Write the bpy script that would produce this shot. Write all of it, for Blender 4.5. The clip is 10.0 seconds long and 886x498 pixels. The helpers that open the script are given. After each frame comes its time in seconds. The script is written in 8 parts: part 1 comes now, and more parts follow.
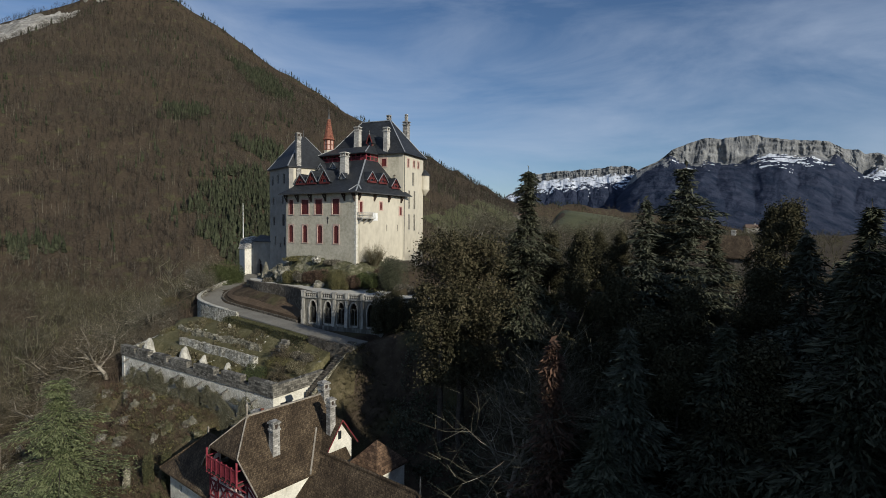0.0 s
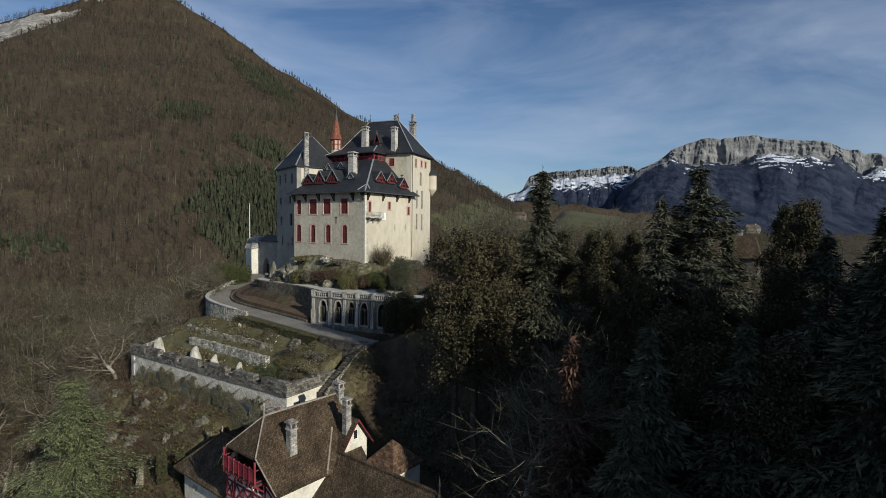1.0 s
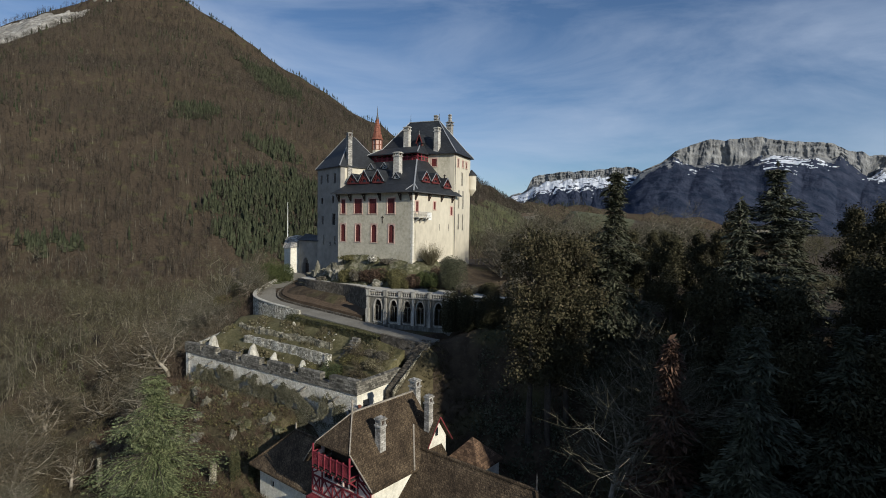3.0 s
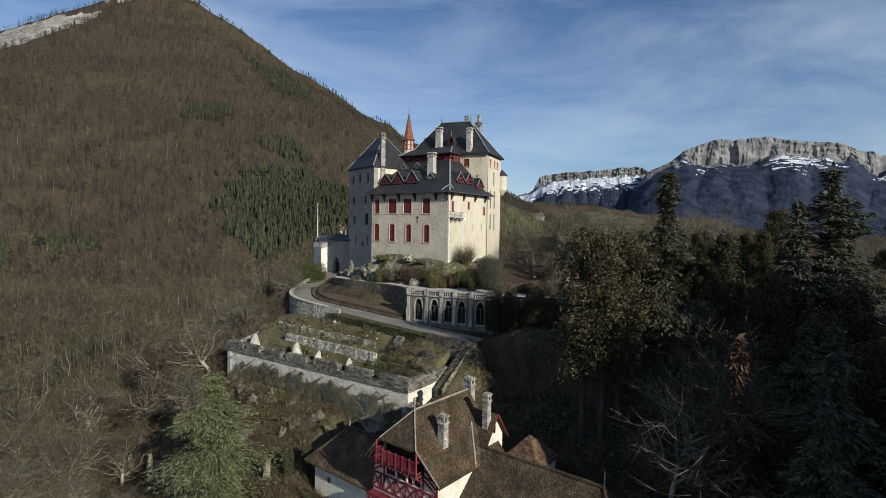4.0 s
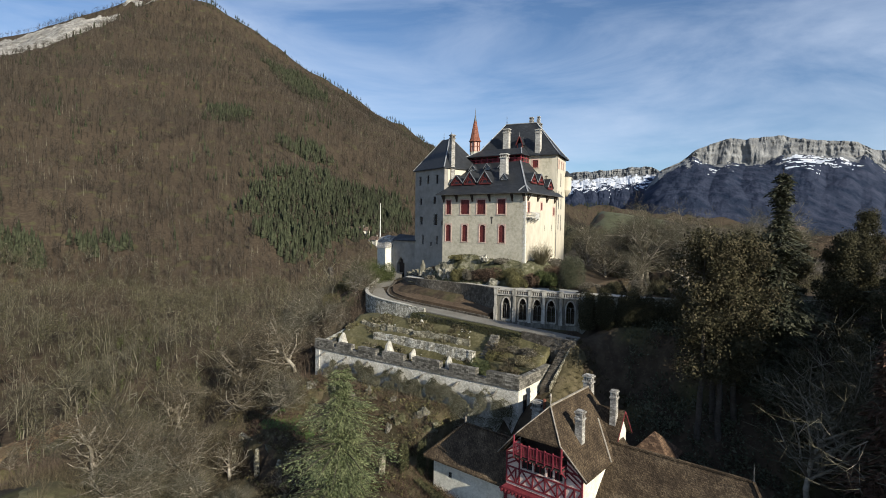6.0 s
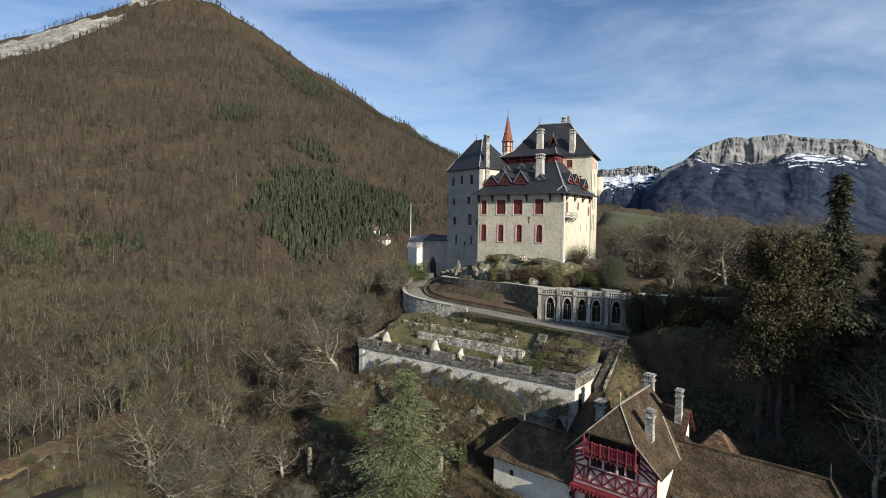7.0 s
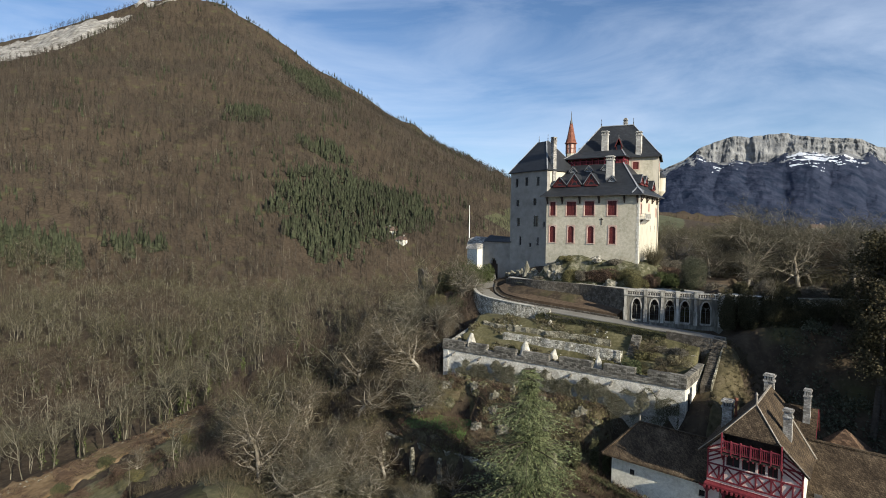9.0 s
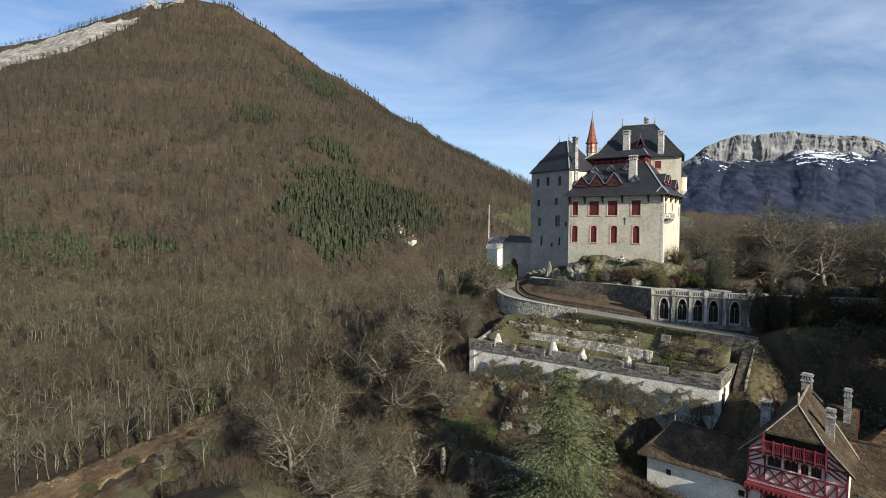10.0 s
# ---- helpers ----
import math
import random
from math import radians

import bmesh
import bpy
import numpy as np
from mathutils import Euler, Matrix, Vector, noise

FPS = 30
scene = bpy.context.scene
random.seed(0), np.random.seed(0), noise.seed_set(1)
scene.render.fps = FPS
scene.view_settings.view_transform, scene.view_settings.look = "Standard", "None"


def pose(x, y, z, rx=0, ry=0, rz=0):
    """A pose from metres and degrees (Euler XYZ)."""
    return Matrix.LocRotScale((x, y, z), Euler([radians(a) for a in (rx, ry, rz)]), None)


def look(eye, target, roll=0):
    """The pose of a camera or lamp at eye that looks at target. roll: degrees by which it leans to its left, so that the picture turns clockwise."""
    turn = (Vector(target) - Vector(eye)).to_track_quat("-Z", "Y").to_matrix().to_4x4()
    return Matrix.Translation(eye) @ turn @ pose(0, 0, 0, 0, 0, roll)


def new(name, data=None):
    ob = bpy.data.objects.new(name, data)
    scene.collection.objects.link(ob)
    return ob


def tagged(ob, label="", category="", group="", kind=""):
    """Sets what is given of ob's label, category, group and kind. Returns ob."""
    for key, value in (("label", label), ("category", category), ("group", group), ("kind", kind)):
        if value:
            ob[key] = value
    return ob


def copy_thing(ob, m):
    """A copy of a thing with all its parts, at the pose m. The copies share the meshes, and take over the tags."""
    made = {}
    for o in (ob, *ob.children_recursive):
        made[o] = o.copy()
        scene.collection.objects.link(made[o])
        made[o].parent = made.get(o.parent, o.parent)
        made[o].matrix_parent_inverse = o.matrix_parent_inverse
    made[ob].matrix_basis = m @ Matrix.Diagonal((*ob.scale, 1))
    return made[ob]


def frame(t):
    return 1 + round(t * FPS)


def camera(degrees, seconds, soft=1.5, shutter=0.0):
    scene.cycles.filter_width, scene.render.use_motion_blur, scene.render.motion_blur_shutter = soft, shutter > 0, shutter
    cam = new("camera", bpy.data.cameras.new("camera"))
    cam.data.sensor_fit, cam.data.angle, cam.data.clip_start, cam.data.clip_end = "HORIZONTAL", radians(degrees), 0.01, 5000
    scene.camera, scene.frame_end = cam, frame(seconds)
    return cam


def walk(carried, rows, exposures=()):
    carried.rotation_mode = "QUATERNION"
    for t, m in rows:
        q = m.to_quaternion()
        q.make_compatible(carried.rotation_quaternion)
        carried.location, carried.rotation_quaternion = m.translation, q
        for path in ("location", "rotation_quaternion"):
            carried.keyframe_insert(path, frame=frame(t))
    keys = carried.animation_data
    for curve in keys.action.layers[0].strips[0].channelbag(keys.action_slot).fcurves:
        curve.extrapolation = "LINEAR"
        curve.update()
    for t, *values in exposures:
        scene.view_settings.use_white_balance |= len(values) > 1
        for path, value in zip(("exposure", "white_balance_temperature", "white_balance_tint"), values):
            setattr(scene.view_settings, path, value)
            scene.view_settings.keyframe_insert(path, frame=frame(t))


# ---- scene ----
cam = camera(80.6, 10.0, 0.9)
METRES, EYE, TILT, LEAN, TURN = 50.0, 30.0, 0.0, 0.0, 0.0
ROWS = [
    (0.0, 0.0, 0.0, 0.0, 0.03, -2.48, -0.6),
    (0.5, -0.0117, -0.0003, -0.0006, 0.0, -2.48, -0.61),
    (1.0, -0.0317, -0.0004, -0.0009, -0.03, -2.49, -0.65),
    (1.5, -0.0606, -0.0015, -0.0011, -0.16, -2.48, -0.7),
    (2.0, -0.0978, -0.003, -0.0022, -0.12, -2.47, -0.76),
    (3.5, -0.2345, -0.0166, -0.006, 0.53, -2.44, -0.89),
    (4.0, -0.2875, -0.0232, -0.0073, 0.88, -2.44, -0.92),
    (4.5, -0.3444, -0.0311, -0.0081, 1.17, -2.43, -0.93),
    (5.0, -0.4031, -0.0383, -0.0092, 1.38, -2.42, -0.97),
    (5.5, -0.4638, -0.0461, -0.0099, 1.59, -2.42, -0.92),
    (7.0, -0.6571, -0.0686, -0.0094, 1.94, -2.51, -0.75),
    (7.5, -0.7233, -0.0756, -0.0084, 1.96, -2.53, -0.73),
    (8.0, -0.7929, -0.0824, -0.0074, 1.95, -2.53, -0.7),
    (8.5, -0.8617, -0.088, -0.0067, 1.94, -2.53, -0.68),
    (9.0, -0.9269, -0.0932, -0.0052, 1.89, -2.54, -0.62),
    (9.5, -0.9745, -0.0969, -0.0027, 2.06, -2.55, -0.52),
    (10.0, -0.9945, -0.0983, -0.0043, 2.42, -2.56, -0.39),
]
EXPO = [(0.0, -0.03, 5620, 10), (2.0, 0.0, 5620, 10), (3.5, 0.2, 5650, 10), (4.5, 0.36, 5720, 10), (5.5, 0.58, 5800, 10), (7.5, 0.68, 5800, 10), (10.0, 0.76, 5800, 10)]
walk(cam, [(t, pose(0, 0, EYE, TILT, LEAN, TURN) @ pose(METRES * x, METRES * y, METRES * z, 90 + pitch, roll, yaw)) for t, x, y, z, yaw, pitch, roll in ROWS], EXPO)

# ---- light: low winter sun from behind the right shoulder, thin cirrus ----
SUN_AZ, SUN_EL = radians(-50.0), radians(24.0)
SUN_DIR = Vector((math.cos(SUN_EL) * math.cos(SUN_AZ), math.cos(SUN_EL) * math.sin(SUN_AZ), math.sin(SUN_EL)))
sun_data = bpy.data.lights.new("sun", "SUN")
sun_data.energy, sun_data.angle, sun_data.color = 4.7, radians(0.5), (1.0, 0.87, 0.65)
sun = new("sun", sun_data)
sun.matrix_world = look(SUN_DIR * 100, (0, 0, 0))

world = bpy.data.worlds.new("world")
scene.world = world
world.use_nodes = True
wn, wl = world.node_tree.nodes, world.node_tree.links
wn.clear()
sky = wn.new("ShaderNodeTexSky")
sky.sky_type, sky.sun_disc = "NISHITA", False
sky.sun_elevation, sky.sun_rotation = SUN_EL, math.pi / 2 - SUN_AZ
sky.altitude, sky.air_density, sky.dust_density, sky.ozone_density = 500, 1.0, 0.3, 2.5
w_geo = wn.new("ShaderNodeTexCoord")
w_map = wn.new("ShaderNodeMapping")
w_map.inputs["Scale"].default_value = (0.9, 1.4, 3.6)
w_map.inputs["Rotation"].default_value = (0.0, radians(22), radians(15))
w_cloud = wn.new("ShaderNodeTexNoise")
w_cloud.inputs["Scale"].default_value, w_cloud.inputs["Detail"].default_value = 2.6, 8.0
w_cloud.inputs["Roughness"].default_value, w_cloud.inputs["Distortion"].default_value = 0.58, 0.6
w_ramp = wn.new("ShaderNodeValToRGB")
w_ramp.color_ramp.elements[0].position, w_ramp.color_ramp.elements[1].position = 0.36, 0.76
w_ramp.color_ramp.elements[1].color = (0.5, 0.5, 0.5, 1)
w_mix = wn.new("ShaderNodeMixRGB")
w_mix.inputs["Color2"].default_value = (7.6, 8.0, 8.6, 1)
w_bg = wn.new("ShaderNodeBackground")
w_bg.inputs["Strength"].default_value = 0.07
w_out = wn.new("ShaderNodeOutputWorld")
for a, b in ((w_geo.outputs["Generated"], w_map.inputs["Vector"]), (w_map.outputs["Vector"], w_cloud.inputs["Vector"]),
             (w_cloud.outputs["Fac"], w_ramp.inputs["Fac"]), (w_ramp.outputs["Color"], w_mix.inputs["Fac"]),
             (sky.outputs["Color"], w_mix.inputs["Color1"]), (w_mix.outputs["Color"], w_bg.inputs["Color"]),
             (w_bg.outputs["Background"], w_out.inputs["Surface"])):
    wl.new(a, b)

# ---- materials ----


def material(name, dark, mid, light, fine=2.0, broad=0.15, rough=0.85, bump=0.3, metal=0.0, island=0.0, pattern=None, stretch=(1, 1, 1), spec=0.3):
    """A surface with a fine grain and broad stains between three colours; sizes in features per metre."""
    m = bpy.data.materials.new(name)
    m.use_nodes = True
    n, k = m.node_tree.nodes, m.node_tree.links
    bsdf = n["Principled BSDF"]
    bsdf.inputs["Roughness"].default_value, bsdf.inputs["Metallic"].default_value = rough, metal
    bsdf.inputs["Specular IOR Level"].default_value = spec
    coord = n.new("ShaderNodeTexCoord")
    mapping = n.new("ShaderNodeMapping")
    mapping.inputs["Scale"].default_value = stretch
    k.new(coord.outputs["Object"], mapping.inputs["Vector"])
    grain, stain = n.new("ShaderNodeTexNoise"), n.new("ShaderNodeTexNoise")
    for node, scale, detail in ((grain, fine, 6.0), (stain, broad, 4.0)):
        node.inputs["Scale"].default_value, node.inputs["Detail"].default_value = scale, detail
        node.inputs["Roughness"].default_value = 0.62
        k.new(mapping.outputs["Vector"], node.inputs["Vector"])
    add = n.new("ShaderNodeMath")
    add.operation = "ADD"
    k.new(grain.outputs["Fac"], add.inputs[0])
    k.new(stain.outputs["Fac"], add.inputs[1])
    half = n.new("ShaderNodeMath")
    half.operation = "MULTIPLY"
    half.inputs[1].default_value = 0.5
    k.new(add.outputs[0], half.inputs[0])
    value = half.outputs[0]
    if island:
        geo = n.new("ShaderNodeNewGeometry")
        spread = n.new("ShaderNodeMath")
        spread.operation = "MULTIPLY_ADD"
        spread.inputs[1].default_value, spread.inputs[2].default_value = island, -island / 2
        k.new(geo.outputs["Random Per Island"], spread.inputs[0])
        plus = n.new("ShaderNodeMath")
        plus.operation = "ADD"
        k.new(value, plus.inputs[0])
        k.new(spread.outputs[0], plus.inputs[1])
        value = plus.outputs[0]
    ramp = n.new("ShaderNodeValToRGB")
    e = ramp.color_ramp.elements
    e[0].position, e[0].color = 0.34, (*dark, 1)
    e[1].position, e[1].color = 0.66, (*light, 1)
    middle = e.new(0.5)
    middle.color = (*mid, 1)
    k.new(value, ramp.inputs["Fac"])
    colour, height = ramp.outputs["Color"], grain.outputs["Fac"]
    if pattern:
        kind, size, depth = pattern
        if kind == "rubble":
            cells = n.new("ShaderNodeTexVoronoi")
            cells.feature = "DISTANCE_TO_EDGE"
            cells.inputs["Scale"].default_value = 1.0 / size
            tone = n.new("ShaderNodeTexVoronoi")
            tone.inputs["Scale"].default_value = 1.0 / size
            warp = n.new("ShaderNodeMixRGB")
            warp.blend_type = "ADD"
            warp.inputs["Fac"].default_value = size * 1.2
            k.new(mapping.outputs["Vector"], warp.inputs["Color1"])
            k.new(grain.outputs["Color"], warp.inputs["Color2"])
            k.new(warp.outputs["Color"], cells.inputs["Vector"])
            k.new(warp.outputs["Color"], tone.inputs["Vector"])
            edge = n.new("ShaderNodeMapRange")
            edge.inputs["From Max"].default_value = 0.12
            k.new(cells.outputs["Distance"], edge.inputs["Value"])
            grey = n.new("ShaderNodeSeparateColor")
            k.new(tone.outputs["Color"], grey.inputs[0])
            joint, piece = edge.outputs["Result"], grey.outputs[0]
        else:
            bricks = n.new("ShaderNodeTexBrick")
            bricks.inputs["Scale"].default_value = 1.0
            bricks.inputs["Brick Width"].default_value, bricks.inputs["Row Height"].default_value = size * (2.0 if kind == "course" else 1.0), size
            bricks.inputs["Mortar Size"].default_value = size * 0.07
            bricks.inputs["Color1"].default_value, bricks.inputs["Color2"].default_value = (0, 0, 0, 1), (1, 1, 1, 1)
            bricks.inputs["Mortar"].default_value = (0.5, 0.5, 0.5, 1)
            sep, comb, sumxy = n.new("ShaderNodeSeparateXYZ"), n.new("ShaderNodeCombineXYZ"), n.new("ShaderNodeMath")
            k.new(mapping.outputs["Vector"], sep.inputs[0])
            k.new(sep.outputs[0], sumxy.inputs[0])
            k.new(sep.outputs[1], sumxy.inputs[1])
            k.new(sumxy.outputs[0], comb.inputs[0])
            k.new(sep.outputs[2], comb.inputs[1])
            k.new(comb.outputs[0], bricks.inputs["Vector"])
            flip = n.new("ShaderNodeMath")
            flip.operation = "SUBTRACT"
            flip.inputs[0].default_value = 1.0
            k.new(bricks.outputs["Fac"], flip.inputs[1])
            joint, piece = flip.outputs[0], bricks.outputs["Color"]
        vary = n.new("ShaderNodeMixRGB")
        vary.blend_type = "SOFT_LIGHT"
        vary.inputs["Fac"].default_value = depth
        k.new(colour, vary.inputs["Color1"])
        k.new(piece, vary.inputs["Color2"])
        dim = n.new("ShaderNodeMixRGB")
        dim.blend_type = "MULTIPLY"
        dim.inputs["Fac"].default_value = depth * 0.8
        k.new(vary.outputs["Color"], dim.inputs["Color1"])
        k.new(joint, dim.inputs["Color2"])
        colour = dim.outputs["Color"]
        both = n.new("ShaderNodeMath")
        both.operation = "MULTIPLY_ADD"
        both.inputs[1].default_value = 0.6
        k.new(joint, both.inputs[0])
        k.new(grain.outputs["Fac"], both.inputs[2])
        height = both.outputs[0]
    k.new(colour, bsdf.inputs["Base Color"])
    if bump:
        b = n.new("ShaderNodeBump")
        b.inputs["Strength"].default_value, b.inputs["Distance"].default_value = bump, 0.12
        k.new(height, b.inputs["Height"])
        k.new(b.outputs["Normal"], bsdf.inputs["Normal"])
    return m


M_PLASTER = material("cream_plaster", (0.34, 0.31, 0.23), (0.49, 0.45, 0.35), (0.63, 0.58, 0.465), 1.8, 0.28, 0.92, 0.22, pattern=("rubble", 0.4, 0.06))
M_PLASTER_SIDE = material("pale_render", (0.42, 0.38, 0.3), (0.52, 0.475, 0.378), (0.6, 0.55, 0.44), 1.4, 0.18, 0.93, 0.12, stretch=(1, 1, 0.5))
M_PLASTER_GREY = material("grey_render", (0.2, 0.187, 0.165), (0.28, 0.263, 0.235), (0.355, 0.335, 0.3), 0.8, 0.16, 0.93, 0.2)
M_QUOIN = material("pale_quoin", (0.5, 0.47, 0.4), (0.6, 0.57, 0.5), (0.7, 0.67, 0.6), 2.5, 0.5, 0.9, 0.2)
M_SLATE = material("dark_slate", (0.011, 0.0125, 0.015), (0.017, 0.019, 0.0225), (0.029, 0.031, 0.035), 3.0, 0.25, 0.6, 0.25, pattern=("course", 0.25, 0.35), spec=0.45)
M_LEAD = material("lead_flashing", (0.2, 0.21, 0.22), (0.27, 0.28, 0.29), (0.34, 0.35, 0.36), 3.0, 0.5, 0.55, 0.1, metal=0.2)
M_RED = material("oxblood_paint", (0.075, 0.016, 0.016), (0.118, 0.024, 0.023), (0.17, 0.042, 0.037), 4.0, 0.8, 0.65, 0.15)
M_RED_BRIGHT = material("crimson_paint", (0.13, 0.02, 0.029), (0.21, 0.032, 0.046), (0.3, 0.064, 0.076), 5.0, 0.8, 0.6, 0.15)
M_PINK = material("pink_brick", (0.42, 0.27, 0.22), (0.52, 0.36, 0.3), (0.6, 0.44, 0.38), 4.0, 0.8, 0.9, 0.2)
M_SPIRE = material("rust_shingle", (0.13, 0.048, 0.03), (0.2, 0.074, 0.045), (0.27, 0.12, 0.08), 4.0, 0.5, 0.8, 0.3, pattern=("course", 0.22, 0.4))
M_TILE = material("weathered_brown_tile", (0.03, 0.021, 0.013), (0.074, 0.052, 0.031), (0.17, 0.128, 0.082), 11.0, 0.6, 0.94, 0.9, pattern=("tile", 0.14, 0.5))
M_TILE_ORANGE = material("orange_brown_tile", (0.06, 0.037, 0.023), (0.11, 0.068, 0.041), (0.18, 0.118, 0.075), 5.0, 0.5, 0.9, 0.4, pattern=("course", 0.19, 0.6))
M_MORTAR = material("ridge_mortar", (0.15, 0.13, 0.1), (0.26, 0.23, 0.19), (0.42, 0.38, 0.32), 5.0, 0.8, 0.95, 0.4)
M_CHIMNEY = material("chimney_stone", (0.3, 0.28, 0.25), (0.44, 0.42, 0.38), (0.56, 0.54, 0.49), 3.5, 0.6, 0.92, 0.35, pattern=("course", 0.28, 0.3))
M_CHIMNEY_OLD = material("old_chimney_stone", (0.16, 0.15, 0.135), (0.3, 0.285, 0.26), (0.46, 0.44, 0.4), 5.0, 0.9, 0.95, 0.5, pattern=("course", 0.2, 0.55))
M_LIME = material("limewash", (0.5, 0.475, 0.395), (0.68, 0.65, 0.555), (0.8, 0.77, 0.67), 3.0, 0.5, 0.93, 0.35, pattern=("rubble", 0.26, 0.12))
M_PINKWASH = material("pink_plaster", (0.5, 0.4, 0.34), (0.62, 0.5, 0.43), (0.7, 0.58, 0.52), 3.0, 0.5, 0.92, 0.15)
M_STONE_DARK = material("weathered_parapet_stone", (0.07, 0.066, 0.056), (0.14, 0.13, 0.11), (0.25, 0.235, 0.2), 3.0, 0.5, 0.95, 0.5, pattern=("course", 0.26, 0.7))
M_STONE_WALL = material("pale_rubble_wall", (0.38, 0.36, 0.3), (0.66, 0.63, 0.555), (0.8, 0.77, 0.695), 3.4, 0.6, 0.95, 0.9, pattern=("rubble", 0.24, 0.4))
M_STONE_DRY = material("dry_stone", (0.2, 0.19, 0.15), (0.42, 0.4, 0.335), (0.62, 0.59, 0.52), 3.0, 0.6, 0.95, 1.0, pattern=("rubble", 0.32, 0.85))
M_STONE_WHITE = material("pale_limestone", (0.24, 0.225, 0.185), (0.42, 0.4, 0.345), (0.6, 0.575, 0.51), 3.0, 0.8, 0.9, 0.4)
M_ARCADE_WALL = material("dark_streaked_limestone", (0.05, 0.047, 0.04), (0.13, 0.123, 0.105), (0.28, 0.267, 0.23), 1.8, 0.6, 0.93, 0.4, stretch=(1.6, 1.6, 0.35))
M_ARCADE = material("streaked_grey_limestone", (0.1, 0.095, 0.082), (0.29, 0.278, 0.248), (0.5, 0.48, 0.435), 2.2, 0.7, 0.93, 0.4, stretch=(1.6, 1.6, 0.35))
M_ROCK = material("lichen_rock", (0.05, 0.048, 0.033), (0.14, 0.132, 0.1), (0.34, 0.32, 0.275), 1.6, 0.5, 0.95, 1.0)
M_MOSSROCK = material("mossy_rock", (0.03, 0.03, 0.014), (0.07, 0.068, 0.033), (0.2, 0.188, 0.135), 1.6, 0.4, 0.95, 1.0)
M_BRUSH = material("russet_brush", (0.045, 0.03, 0.021), (0.083, 0.056, 0.039), (0.14, 0.1, 0.072), 1.0, 0.2, 0.92, 0.0, island=0.45, spec=0.1)
M_LAUREL = material("green_laurel", (0.035, 0.043, 0.015), (0.063, 0.075, 0.027), (0.1, 0.113, 0.046), 1.0, 0.2, 0.8, 0.0, island=0.45, spec=0.15)
M_DRYPLANT = material("dry_plants", (0.07, 0.06, 0.035), (0.12, 0.105, 0.062), (0.2, 0.178, 0.115), 1.0, 0.2, 0.92, 0.0, island=0.5, spec=0.1)
M_EARTH = material("ochre_earth", (0.07, 0.045, 0.022), (0.2, 0.132, 0.064), (0.33, 0.24, 0.135), 0.7, 0.12, 0.95, 1.0)
M_BANKGRASS = material("mossy_bank", (0.036, 0.029, 0.015), (0.074, 0.062, 0.031), (0.15, 0.122, 0.073), 1.4, 0.22, 0.95, 0.8)
M_MEADOW = material("rough_meadow", (0.045, 0.048, 0.021), (0.07, 0.073, 0.032), (0.105, 0.1, 0.052), 0.5, 0.06, 0.95, 0.6)
M_STONE_BROWN = material("brown_old_wall", (0.06, 0.05, 0.038), (0.11, 0.095, 0.075), (0.19, 0.17, 0.14), 1.6, 0.3, 0.95, 0.8, pattern=("rubble", 0.35, 0.4))
M_ASPHALT = material("pale_asphalt", (0.13, 0.12, 0.1), (0.18, 0.168, 0.142), (0.235, 0.22, 0.19), 3.0, 0.3, 0.95, 0.15)
M_GRAVEL = material("court_gravel", (0.34, 0.32, 0.28), (0.42, 0.4, 0.35), (0.5, 0.48, 0.43), 4.0, 0.2, 0.95, 0.2)
M_STONE_MOSS = material("mossy_old_stone", (0.1, 0.09, 0.06), (0.26, 0.24, 0.175), (0.46, 0.43, 0.335), 3.0, 0.6, 0.95, 1.0, pattern=("rubble", 0.3, 0.7))
M_LICHEN = material("lichen_grey_twigs", (0.042, 0.038, 0.024), (0.084, 0.077, 0.051), (0.16, 0.148, 0.105), 0.8, 0.1, 0.95, 0.0, island=0.45)
M_GRASS = material("winter_grass", (0.046, 0.042, 0.018), (0.086, 0.078, 0.035), (0.165, 0.145, 0.08), 2.6, 0.4, 0.95, 0.6)
M_PASTURE = material("rough_pasture", (0.058, 0.052, 0.024), (0.11, 0.1, 0.046), (0.2, 0.168, 0.088), 0.9, 0.14, 0.95, 0.8)
M_GLASS = material("dark_window_glass", (0.012, 0.013, 0.016), (0.018, 0.02, 0.024), (0.03, 0.032, 0.036), 1.0, 0.3, 0.12, 0.0, spec=0.5)
M_DARKWOOD = material("dark_timber", (0.025, 0.018, 0.014), (0.045, 0.032, 0.025), (0.075, 0.055, 0.042), 6.0, 0.8, 0.8, 0.3)
M_TIMBER_RED = material("red_timber", (0.09, 0.014, 0.019), (0.155, 0.022, 0.03), (0.23, 0.045, 0.052), 6.0, 0.8, 0.7, 0.2)
M_IRON = material("weathered_iron", (0.06, 0.06, 0.06), (0.1, 0.1, 0.1), (0.16, 0.155, 0.15), 5.0, 1.0, 0.6, 0.1, metal=0.5)
M_WHITE = material("white_paint", (0.68, 0.68, 0.66), (0.76, 0.76, 0.74), (0.82, 0.82, 0.8), 4.0, 1.0, 0.6, 0.05)
M_BARK = material("pale_bark", (0.11, 0.094, 0.07), (0.2, 0.174, 0.134), (0.34, 0.305, 0.248), 3.0, 0.5, 0.95, 0.3, island=0.25)
M_BARK_DARK = material("dark_bark", (0.035, 0.028, 0.022), (0.06, 0.05, 0.04), (0.1, 0.085, 0.07), 4.0, 0.6, 0.95, 0.5)
M_TWIG = material("brown_twigs", (0.035, 0.028, 0.016), (0.073, 0.059, 0.036), (0.156, 0.13, 0.084), 0.6, 0.02, 0.95, 0.0, island=0.4)
